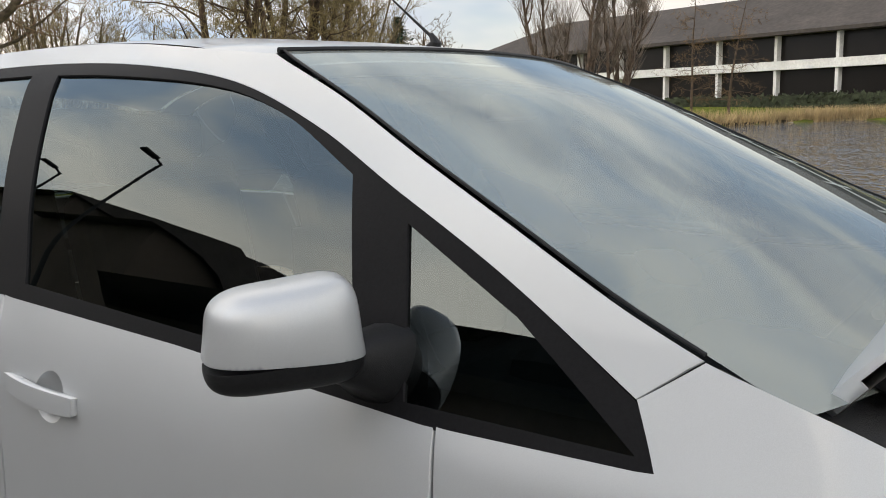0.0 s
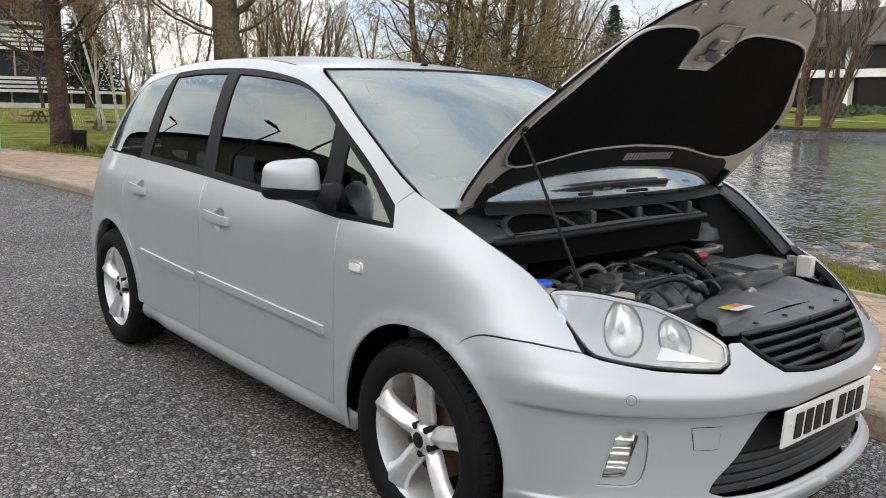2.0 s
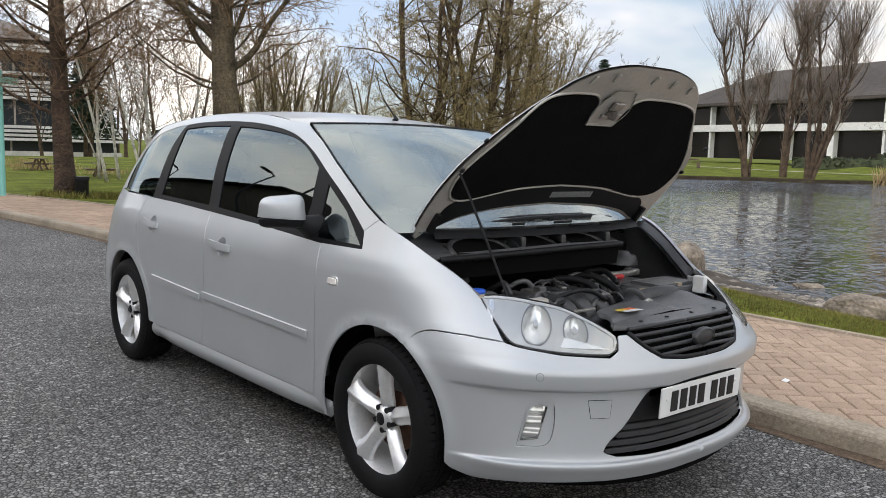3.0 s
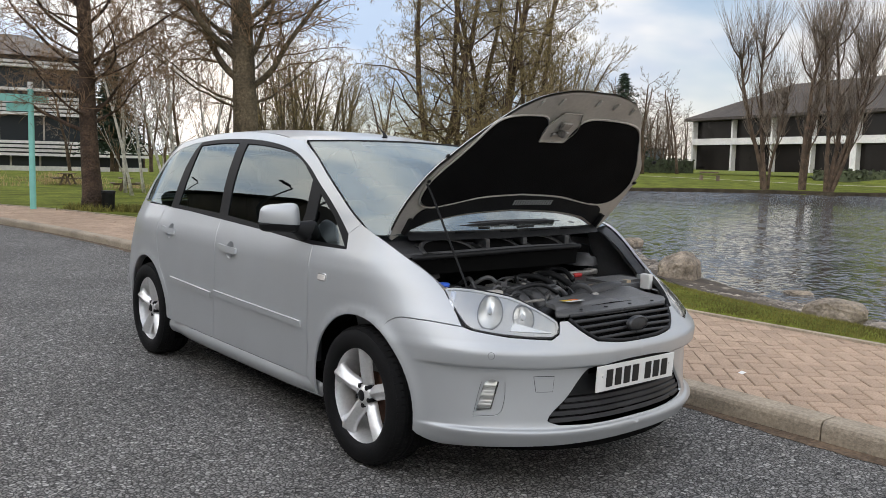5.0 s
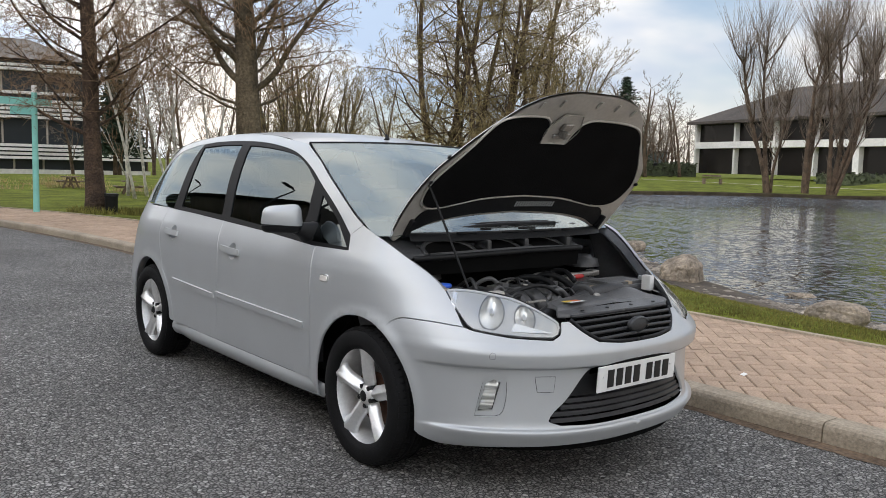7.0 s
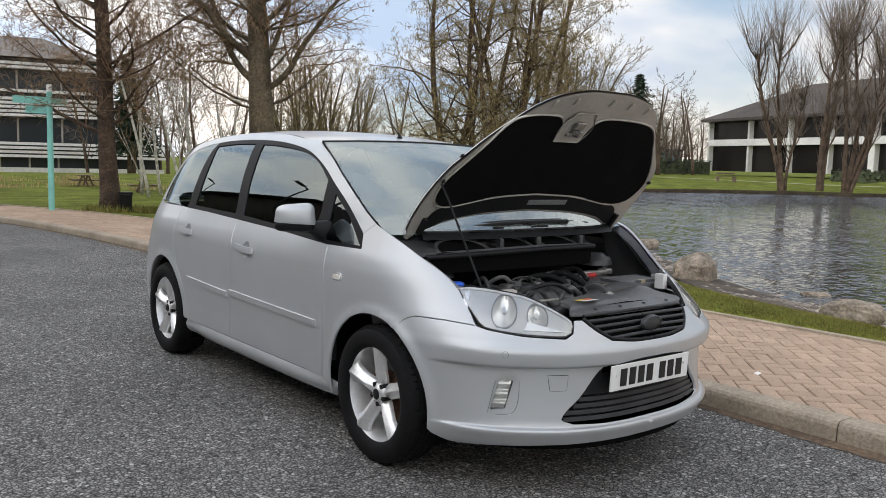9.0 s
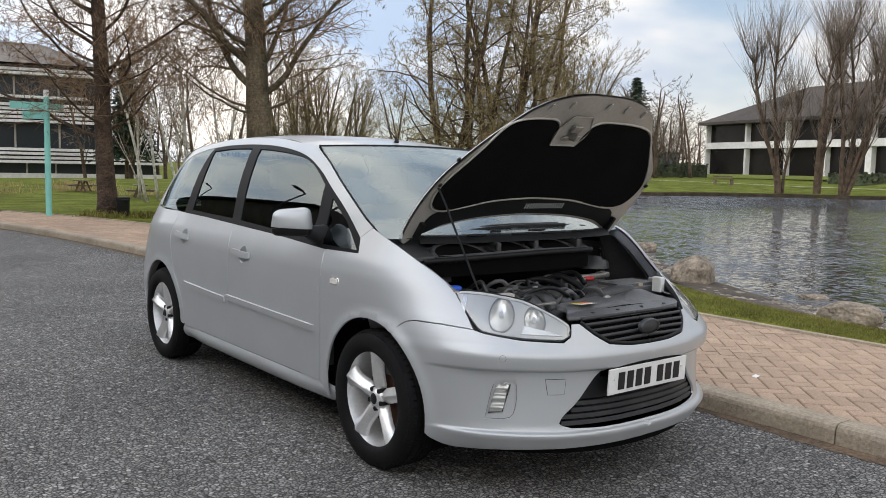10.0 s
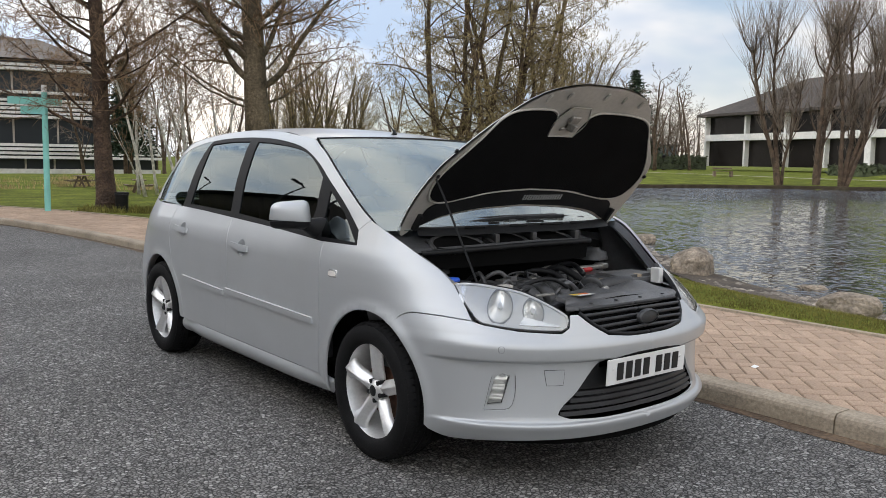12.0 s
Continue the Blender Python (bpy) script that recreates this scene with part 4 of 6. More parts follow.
def S(*pts):
    """Outline points given by y and z on the car's side."""
    return [(U(p[0]), *p[1:]) for p in pts]


def N(*pts):
    """Outline points given by half width and z on the car's nose."""
    return [(F(p[0]), *p[1:]) for p in pts]


def arc(cy, cz, r, a0, a1, n=18):
    """Points on a wheel arch from angle a0 to a1 (degrees, 0 to the rear, 90 up)."""
    return [(cy + r * math.cos(radians(a0 + (a1 - a0) * i / n)), cz + r * math.sin(radians(a0 + (a1 - a0) * i / n)), 1) for i in range(n + 1)]


HUB_Z, R_ARCH, REAR = .316, .372, 2.64
car = thing("car", "silver people carrier with bonnet propped open by the kerb", "car")


def belt(y):
    """Height of the lower window line."""
    return .965 + .048 * min(max((y - .2) / 1.3, 0), 1) + .02 * ease((y - 1.5) / 1.2)


roof_edge = table([(.20, 1.035), (.41, 1.152), (.63, 1.257), (.79, 1.333), (1.0, 1.408), (1.2, 1.447), (1.5, 1.477), (1.85, 1.489), (2.2, 1.483), (2.5, 1.458), (2.8, 1.405), (2.95, 1.345), (3.05, 1.27)])
pillar_front = table([(.14, 1.088), (.24, 1.13), (.40, 1.208), (.59, 1.299), (.78, 1.391), (.975, 1.473)])


def gap(pts, g=.003):
    """Shrinks an outline a little, for the joint between two panels."""
    n = len(pts)
    area = sum(pts[i - 1][0] * pts[i][1] - pts[i][0] * pts[i - 1][1] for i in range(n))
    s = 1 if area > 0 else -1
    out = []
    for i in range(n):
        a, b = pts[i - 1], pts[(i + 1) % n]
        dx, dy = b[0] - a[0], b[1] - a[1]
        L = math.hypot(dx, dy) or 1
        out.append((pts[i][0] - s * dy / L * g, pts[i][1] + s * dx / L * g))
    return out


def flat(y):
    return (y, roof_edge(y))


wing_out = outline(S((.375, .235), *arc(0, HUB_Z, R_ARCH, -3, 117), (-.205, .692, 1), (-.265, .7165, 1), (-.41, .718), (-.555, .708), (-.52, .75), (-.425, .834),
                     (-.34, .884, 1), (-.19, .957, 1), (-.029, 1.036, 1), (.128, 1.084), (.20, 1.034), (.166, .966), (.455, .962), (.437, .85, 1), (.435, .70, 1), (.445, .50, 1), (.46, .30)))
fdoor_out = outline(S((.463, .30), (.448, .50, 1), (.438, .70, 1), (.440, .85, 1), (.455, .962), (1.0, .992), (1.56, 1.012), (1.515, .85, 1), (1.505, .70, 1), (1.53, .5, 1), (1.56, .30)))
rdoor_out = outline(S((1.56, .30), (1.53, .5, 1), (1.505, .70, 1), (1.515, .85, 1), (1.56, 1.012), (2.0, 1.028), (2.47, 1.038), (2.47, .90, 1), (2.44, .79, 1), *arc(REAR, HUB_Z, R_ARCH + .035, 128, 176, 10), (2.20, .30)))
quarter_out = outline(S((2.47, 1.038), (2.85, 1.04), (3.05, 1.05), (3.12, 1.0, 1), (3.20, .90, 1), (3.25, .70, 1), (3.25, .45, 1), (3.20, .26), (3.02, .25), *arc(REAR, HUB_Z, R_ARCH, -10, 180, 26), (2.20, .30),
                        *[(y, z, 1) for y, z, _ in arc(REAR, HUB_Z, R_ARCH + .038, 176, 128, 10)], (2.444, .79, 1), (2.474, .90, 1)))
sill_out = outline(S((.38, .215), (1.2, .205), (2.28, .215), (2.268, .300), (1.2, .299), (.385, .299)))

for mirror in (False, True):
    tag = {"mirror": mirror}
    wing = skin("wing", sheet(side(), gap(wing_out, .0022)), PAINT, car, **tag)
    rep = outline(S(*[(.305 + .036 * math.copysign(abs(math.cos(a * .5236)) ** .5, math.cos(a * .5236)), .822 + .019 * math.copysign(abs(math.sin(a * .5236)) ** .5, math.sin(a * .5236)), 1) for a in range(12)]), .01)
    ind = skin("side_repeater", sheet(side(.006), rep, [], .012, .012), CHROME, wing, "clear side indicator", **tag)
    skin("repeater_lens", sheet(side(.010), gap(rep, .007), [], .012, .004), AMBER, ind, **tag)
    cups = [outline(S(*[(cy + .05 * math.cos(a * .5236), cz + .048 * math.sin(a * .5236), 1) for a in range(12)]), .012) for cy, cz in ((1.315, .853), (2.225, .889))]
    fdoor = skin("front_door", sheet(side(), gap(fdoor_out, .004), [cups[0]], h=.015), PAINT, car, **tag)
    rdoor = skin("rear_door", sheet(side(), gap(rdoor_out, .004), [cups[1]], h=.012), PAINT, car, **tag)
    for door, cup, cy, cz in ((fdoor, cups[0], 1.335, .862), (rdoor, cups[1], 2.25, .897)):
        uc = U(cy - .02)
        bowl = lambda u, z, uc=uc, cz=cz: shell(u, z, -.028 * max(0, 1 - ((u - uc) ** 2 + (z - cz + .009) ** 2) / .0026))
        skin("handle_cup", sheet(bowl, gap(cup, -.002), [], .012, 0), PAINT, door, **tag)
        grip = lambda u, z, cy=cy: shell(u, z, .030 - 1.1 * (u - U(cy)) ** 2)
        bar = outline([(*p, 1) for p in S((cy - .115, cz - .024), (cy + .115, cz - .006), (cy + .12, cz + .018), (cy - .115, cz + .008))], .02)
        skin("door_handle", sheet(grip, bar, [], .012, .022), PAINT, door, "silver pull handle", **tag)
    quarter = skin("rear_quarter", sheet(side(), gap(quarter_out, .002)), PAINT, car, **tag)
    skin("sill", sheet(lambda u, z: shell(u, z, (.022 * ease((u - U(.36)) / .35) * ease((U(2.30) - u) / .35)) - .012 - 9 * (z - .258) ** 2), sill_out, [], .02, .04), PAINT, car, **tag)
    # trim round the windows, one dark frame with four panes set into it
    top = [(y, roof_edge(y), 1) for y in (.41, .63, .79, 1.0, 1.2, 1.5, 1.85, 2.2, 2.38)]
    trim_out = outline(S((.20, 1.032), *top, (2.425, 1.30), (2.385, 1.034), (2.0, 1.022), (1.0, .986), (.455, .956), (.168, .960), (.158, .985, 1)))
    w1 = outline(S((.643, .993), (.648, 1.11), (.702, 1.268), (.87, 1.352, 1), (1.03, 1.402, 1), (1.22, 1.43, 1), (1.5, 1.452, 1), (1.675, 1.459), (1.59, 1.22, 1), (1.50, 1.036), (1.0, 1.012)))
    w2 = outline(S((1.615, 1.04), (1.71, 1.24, 1), (1.79, 1.463), (2.1, 1.461, 1), (2.36, 1.445), (2.31, 1.24, 1), (2.27, 1.055)))
    w3 = outline(S((.515, .980), (.575, 1.204), (.37, 1.101), (.188, .977)))
    trim = skin("window_trim", sheet(side(-.001), trim_out, [w1, w2, w3], lip=.01), TRIM, car, "black window surround", **tag)
    for nm, w in (("front_window", w1), ("rear_window", w2), ("quarterlight", w3)):
        skin(nm, sheet(side(-.007), gap(w, -.004), lip=0, h=.05), SIDEGLASS, car, "tinted side glass", **tag)
    q_out = outline(S((2.385, 1.036), (2.432, 1.30, 1), (2.40, 1.468), (2.51, 1.456, 1), (2.72, 1.408, 1), (2.88, 1.33, 1), (2.97, 1.24, 1), (3.00, 1.13, 1), (2.96, 1.06, 1)))
    skin("rear_quarterlight", sheet(side(-.002), q_out, lip=.004, h=.05), SIDEGLASS, car, "tinted side glass", **tag)
    # cantrail, A pillar and D pillar in one pressing
    edge = [(y, roof_edge(y), 1) for y in (2.44, 2.2, 1.85, 1.5, 1.2, 1.0, .79, .63, .41)]
    rail = [(y, roof_edge(y) + .045, 1) for y in (1.2, 1.5, 1.85, 2.2, 2.5, 2.8, 2.95)]
    pill_out = outline(S((.199, 1.033), (.130, 1.084), (.24, 1.13, 1), (.40, 1.208, 1), (.59, 1.299, 1), (.78, 1.391, 1), (.975, 1.468), *rail, (3.10, 1.30, 1), (3.16, 1.15, 1), (3.14, 1.02), (3.05, 1.052),
                           (2.97, 1.06), (3.01, 1.13, 1), (2.98, 1.245, 1), (2.885, 1.337, 1), (2.72, 1.413, 1), (2.51, 1.457), *edge))
    skin("roof_pillar", sheet(side(), gap(pill_out, .001), lip=.008), PAINT, car, **tag)
    # moulding strips
    for a, b in ((.50, 1.52), (1.56, 2.19)):
        m_out = outline(S((a, .548), (b, .566), (b, .598), (a, .579)), .015)
        skin("moulding", sheet(side(.012), m_out, lip=.013), PAINT, car, "silver rubbing strip", **tag)

    # tail
    skin("rear_bumper", sheet(side(), outline(S((3.256, .27)) + [(LEN - .0005, .27), (LEN - .0005, .62)] + S((3.256, .62))), lip=.01), PAINT, car, **tag)
    skin("tailgate", sheet(side(), outline(S((3.256, .626)) + [(LEN - .0005, .626), (LEN - .0005, 1.04)] + S((3.20, 1.02), (3.21, .9))), lip=.01), PAINT, car, **tag)
    skin("rear_screen", sheet(side(-.004), outline(S((3.15, 1.03)) + [(LEN - .0005, 1.045), (LEN - .0005, 1.42)] + S((3.09, 1.38), (3.14, 1.2))), lip=0), SIDEGLASS, car, **tag)


# ---- roof ----
roof_mid = table([(.90, 1.480), (1.2, 1.526), (1.6, 1.557), (2.0, 1.564), (2.5, 1.546), (2.9, 1.497), (3.1, 1.44)])


def roof_at(v, y):
    ye = min(max(y, .97), 2.95)
    z = roof_edge(ye) + (.045 if ye > 1.2 else .045 * ease((ye - 1.0) / .2)) if ye > 1.0 else pillar_front(min(ye, .975))
    e = shell(U(ye), z)
    c = roof_mid(y)
    k = abs(v)
    return (e[0] * v * -1, y, z + (c - z) * (1 - k ** 2.4))


rv, rf = [], []
RN, RM = 40, 44
for j in range(RM + 1):
    y = .975 + (3.06 - .975) * j / RM
    for i in range(RN + 1):
        v = -1 + 2 * i / RN
        x, yy, z = roof_at(v, y)
        rv.append((x, yy - (.075 * (1 - v * v) if j == 0 else .075 * (1 - v * v) * max(0, 1 - j / 6)), z))
for j in range(RM):
    for i in range(RN):
        a = j * (RN + 1) + i
        rf.append((a, a + 1, a + RN + 2, a + RN + 1))
roof = part("roof", (rv, rf, True), PAINT, car)

# windscreen between the two pillars
def screen_at(v, t):
    """v across from -1 to 1, t from the scuttle up to the roof."""
    y = .137 + (.975 - .137) * t
    e = shell(U(y), pillar_front(y))
    bow = (1 - v * v)
    return (-e[0] * v, e[1] - bow * (.26 * (1 - t) + .085 * t), e[2] - bow * (.045 * (1 - t) - .014 * t))


sv, sf = [], []
for j in range(25):
    for i in range(41):
        v = -.985 + 1.97 * i / 40
        lo = -.13 * v * v
        sv.append(screen_at(v, lo + (.995 - lo) * j / 24))
for j in range(24):
    for i in range(40):
        a = j * 41 + i
        sf.append((a, a + 1, a + 42, a + 41))
part("windscreen", (sv, sf, True), SCREEN, car, "misted laminated windscreen")


# ---- wheels ----
def wheel(cx, cy, flip):
    w = new("wheel")
    w.parent = car
    tyre = [(.215, -.085), (.222, -.1), (.242, -.108), (.272, -.108), (.297, -.1), (.311, -.084), (.314, -.062), (.307, -.060), (.307, -.052), (.316, -.050), (.3165, -.018), (.308, -.016), (.308, -.008), (.3165, -.006), (.3165, .006), (.308, .008), (.308, .016), (.3165, .018), (.316, .050), (.307, .052), (.307, .060), (.314, .062), (.311, .084), (.297, .1), (.272, .108), (.242, .108), (.222, .1), (.215, .085)]
    part("tyre", lathe(tyre, 72), RUBBER, w, "black road tyre")
    tv, tf = [], []
    for k in range(64):
        for s0, s1 in ((.064, .097), (-.097, -.064), (.020, .049), (-.049, -.020)):
            b0 = len(tv)
            for aa in (2 * math.pi * (k + .1) / 64, 2 * math.pi * (k + .86) / 64):
                for x, rr in ((s0, .300), (s1, .296), (s1, .3045 if abs(s1) > .09 else .3185), (s0, .3185 if abs(s0) < .09 else .3045)):
                    tv.append((x, rr * math.cos(aa), rr * math.sin(aa)))
            tf += [tuple(b0 + q for q in f) for f in ((0, 1, 2, 3), (7, 6, 5, 4), (0, 4, 5, 1), (1, 5, 6, 2), (2, 6, 7, 3), (3, 7, 4, 0))]
    tagged(part("tread", (tv, tf), RUBBER, w), kind="stuff")
    rim = [(.207, .045), (.212, .066), (.216, .080), (.221, .094), (.229, .098), (.2325, .092), (.220, .080)]
    part("rim", lathe(rim, 72), ALLOY, w)
    part("rim_barrel", lathe([(.216, .078), (.208, .045), (.198, .0), (.196, -.05)], 48), ALLOY, w)
    part("brake_disc", lathe([(.0, .005), (.14, .005), (.14, -.01)], 40), RUST, w, "rusty brake disc")
    part("wheel_back", lathe([(.0, -.05), (.205, -.05)], 40), DARK, w)
    for k in range(5):
        a = 2 * math.pi * k / 5 + math.pi / 2
        b = bmesh.new()
        rows = []
        for r, hw, out in ((.028, .020, .060), (.05, .030, .066), (.07, .036, .071), (.10, .036, .077), (.145, .035, .083), (.185, .042, .088), (.218, .066, .089)):
            ring = []
            for s, d in ((-1, -.040), (-1, -.026), (-.85, -.018), (-.30, -.002), (-.10, .003), (0, -.012 if r < .06 else .006), (.10, .003), (.30, -.002), (.85, -.018), (1, -.026), (1, -.040)):
                t, n = hw * s, r
                ring.append(b.verts.new((out + d, n * math.cos(a) - t * math.sin(a), n * math.sin(a) + t * math.cos(a))))
            rows.append(ring)
        for p, q in zip(rows, rows[1:]):
            for i in range(len(p) - 1):
                b.faces.new((p[i], p[i + 1], q[i + 1], q[i]))
        for f in b.faces:
            f.smooth = True
        part("spoke", b, ALLOY, w)
    part("hub", lathe([(.0, .078), (.028, .078), (.033, .072), (.05, .066), (.052, .03)], 32), ALLOY, w)
    part("hub_cap", lathe([(.0, .082), (.022, .081), (.027, .077)], 24), BLACK, w, "dark hub cap")
    for k in range(5):
        a = 2 * math.pi * (k + .5) / 5 + math.pi / 2
        part("wheel_nut", tubes([[(Vector((.03, .047 * math.cos(a), .047 * math.sin(a))), .012), (Vector((.0725, .047 * math.cos(a), .047 * math.sin(a))), .011)]], 10), BLACK, w)
    w.matrix_world = pose(cx, cy, HUB_Z, 0, 0, 180 if flip else 0)


for cy in (0, REAR):
    wheel(-.755, cy, True)
    wheel(.755, cy, False)
    for s in (-1, 1):
        # arch liner: a dark half drum behind the wheel opening
        v, f = [], []
        for i in range(25):
            a = radians(-25 + 230 * i / 24)
            for x in (.80 if cy else .765, .50):
                v.append((s * x, cy + .378 * math.cos(a), HUB_Z + .378 * math.sin(a)))
        f = [(2 * i, 2 * i + 1, 2 * i + 3, 2 * i + 2) for i in range(24)]
        n0 = len(v)
        v.append((s * .50, cy, HUB_Z))
        f += [(2 * i + 1, 2 * i + 3, n0) for i in range(24)]
        part("arch_liner", (v, f), DARK, car)

# floor pan, so that the cabin and bay are closed below
part("floor_pan", box(-.60, -.45, .165, .60, 3.2, .2), DARK, car)
tray = [(x * .86, y * .93) for x, y in PLAN[:6]] + [(.60, -.44)]
tray = [(-x, y) for x, y in reversed(tray[1:])] + tray
part("undertray", ([(x, y, .19) for x, y in tray] + [(x, y, .215) for x, y in tray], [tuple(range(len(tray))), tuple(len(tray) + k for k in reversed(range(len(tray))))] + [(k, k + 1, k + 1 + len(tray), k + len(tray)) for k in range(len(tray) - 1)]), DARK, car)
part("cabin_floor", box(-.74, .35, .32, .74, 3.0, .36), DARK, car)

# ---- front bumper ----
bump_out = outline(N((0, .225), (.30, .224), (.50, .222), (.66, .215)) + S((-.47, .206, 1), (-.405, .222, 1), *[(a, b, 1) for a, b, _ in arc(0, HUB_Z, R_ARCH, 190, 117, 12)],
                   (-.205, .6905, 1), (-.265, .715, 1), (-.41, .7165), (-.555, .7065), (-.60, .695)) + N((.60, .676), (.45, .668), (.41, .69), (.392, .735), (.355, .735), (.30, .69, 1), (.24, .655), (.12, .643, 1), (0, .641)))
lower_hole = outline(N((0, .302), (.25, .302, 1), (.40, .308), (.455, .33, 1), (.43, .37), (.375, .42, 1), (.29, .525, 1), (.22, .555, 1), (.1, .57, 1), (0, .572)))
fog_hole = outline(N((.707, .343), (.683, .488, 1), (.660, .510, 1), (.618, .506, 1), (.609, .490, 1), (.610, .41, 1), (.629, .352, 1)))
bump_sheet = sheet(side(), [(0 if u < .004 else u, z) for u, z in gap(bump_out, .0012)], [lower_hole, fog_hole], .012)
for mirror in (False, True):
    bumper = skin("front_bumper", bump_sheet, PAINT, car, mirror=mirror)
    skin("fog_surround", sheet(side(-.010), gap(fog_hole, .0015), [outline(N((.699, .362), (.676, .480), (.650, .499, 1), (.627, .489), (.652, .370)))], .012, .02), PAINT, bumper, mirror=mirror)
    skin("fog_backing", sheet(side(-.034), gap(fog_hole, -.006), [], .03, 0), DARK, bumper, mirror=mirror)
    lens = outline(N((.697, .366), (.675, .478), (.650, .496, 1), (.630, .487), (.655, .374)))
    fog = skin("fog_lamp", sheet(lambda u, z: shell(u, z, -.022 + .008 * math.sin(z * 150)), gap(lens, -.001), [], .012, 0), CHROME, bumper, "clear fog lamp", mirror=mirror)
    skin("fog_glass", sheet(side(-.006), lens, [], .02, .012), LENS, fog, mirror=mirror)
    skin("fog_shade", sheet(side(-.012), outline(N((.645, .43), (.634, .486), (.629, .484), (.640, .43))), [], .02, .008), BLACK, fog, mirror=mirror)
    # lower grille: black backing with the depth's shade in its colour, and bars
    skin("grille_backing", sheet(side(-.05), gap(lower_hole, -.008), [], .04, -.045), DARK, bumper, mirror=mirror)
    for z in (.325, .352, .379, .406):
        w0 = .44 if z < .36 else .41 - (z - .36) * .8
        skin("grille_bar", sheet(side(-.012), outline(N((0, z - .008), (w0, z - .008), (w0, z + .008), (0, z + .008))), [], .03, .03), BAR, bumper, mirror=mirror)
    skin("plate_panel", sheet(side(-.012), outline(N((0, .425), (.37, .425), (.285, .525, 1), (.21, .553, 1), (.1, .568), (0, .57))), [], .03, .02), BLACK, bumper, mirror=mirror)
    # upper grille
    g_out = outline(N((0, .648), (.12, .65, 1), (.235, .662), (.30, .70, 1), (.345, .742), (.20, .772, 1), (0, .782)))
    far_end = max(range(len(g_out)), key=lambda k: g_out[k][0])
    rim = [Vector(shell(u, z, -.002)) for u, z in g_out[:far_end + 1]]
    part("grille_surround", (*tubes([[(Vector((-p.x if mirror else p.x, p.y, p.z)), .008) for p in rim]], 8), True), BLACK, car)
    skin("grille_backing", sheet(side(-.045), g_out, [], .03, 0), DARK, car, mirror=mirror)
    for z, w0 in ((.662, .24), (.684, .275), (.706, .305), (.728, .33), (.750, .335)):
        line = []
        for k in range(15):
            x, y, zz = shell(F(w0) * k / 14, z + .008 * (1 - (k / 14) ** 2), -.004)
            line.append((Vector((-x if mirror else x, y, zz)), .0078))
        part("grille_bar", (*tubes([line], 10), True), BAR, car)
    # headlamp
    l_pts = S((-.418, .837), (-.456, .849), (-.61, .841)) + N((.59, .822), (.48, .777), (.405, .732), (.418, .688), (.445, .676), (.60, .682)) + S((-.588, .702), (-.55, .728))
    l_out = outline([(*p, 1) for p in l_pts])
    bowls = [(F(.668), .765, .061), (F(.548), .747, .047)]
    rings = [outline([(cu + rr * math.cos(a * .5236), cz + rr * math.sin(a * .5236), 1) for a in range(12)], .005) for cu, cz, rr in bowls]
    fluted = lambda u, z: shell(u, z, -.014 + .0009 * math.sin(74 * (u + .6 * z)))
    lamp = skin("headlamp", sheet(fluted, gap(l_out, .0005), rings, .010, 0), LAMPGREY, car, mirror=mirror)
    skin("lamp_bezel", sheet(side(-.007), gap(l_out, .004), [gap(l_out, .011)], .012, .004), LAMPGREY, lamp, "grey lamp bezel", mirror=mirror)
    for (cu, cz, rr), ring in zip(bowls, rings):
        bowl = lambda u, z, cu=cu, cz=cz, rr=rr: shell(u, z, -.050 + .037 * min(1.1, ((u - cu) ** 2 + (z - cz) ** 2) / rr ** 2))
        skin("lamp_bowl", sheet(bowl, ring, [], .010, .004), CHROME, lamp, "bright round reflector", mirror=mirror)
        skin("lamp_ring", sheet(side(-.009), gap(ring, -.0045), [gap(ring, .0015)], .012, .008), RINGGREY, lamp, mirror=mirror)
        cap = outline([(cu + .010 * math.cos(a * .5236), cz + .010 * math.sin(a * .5236), 1) for a in range(12)], .008)
        skin("bulb_shield", sheet(side(-.028), cap, [], .01, .03), LAMPGREY, lamp, mirror=mirror)
    for pts in (N((.445, .692), (.60, .698), (.585, .728), (.52, .712)), S((-.50, .745), (-.475, .83), (-.452, .838), (-.462, .77))):
        skin("lamp_shelf", sheet(side(-.008), outline(pts, .012), [], .012, .006), CHROME, lamp, "bright moulded reflector shelf", mirror=mirror)
    skin("lamp_glass", sheet(side(.002), gap(l_out, .003), [], .026, .02), LENS, lamp, "clear headlamp lens", mirror=mirror)
    skin("lamp_seal", sheet(side(-.010), gap(l_out, -.001), [gap(l_out, .002)], .03, .02), BLACK, lamp, mirror=mirror)

plate = part("number_plate", box(-.26, -.008, -.0555, .26, 0, .0555, .004), WHITE, car, "white front number plate with dark bars")
plate.matrix_world = pose(-.006, -.882, .5, 3, 0, 0)
for i in range(7):
    cx = -.183 + i * .057 + (.028 if i > 3 else 0)
    part("plate_mark", box(cx - .019, -.0125, -.037, cx + .019, -.009, .037), INK, plate)
for x in (-.225, .225):
    part("plate_screw", tubes([[(Vector((x, -.012, .012)), .006), (Vector((x, -.007, .012)), .006)]], 12), WHITE, plate)

part("radiator", box(-.42, -.77, .26, .42, -.70, .62, .01), DARK, car)

# ---- bonnet, hinged at the scuttle and propped open ----
HINGE = Vector((0, .03, 1.055))
OPEN = 67.0
bon_mid = table([(-.86, .715), (-.8, .752), (-.6, .855), (-.4, .935), (-.2, 1.0), (0, 1.045), (.1, 1.06)])


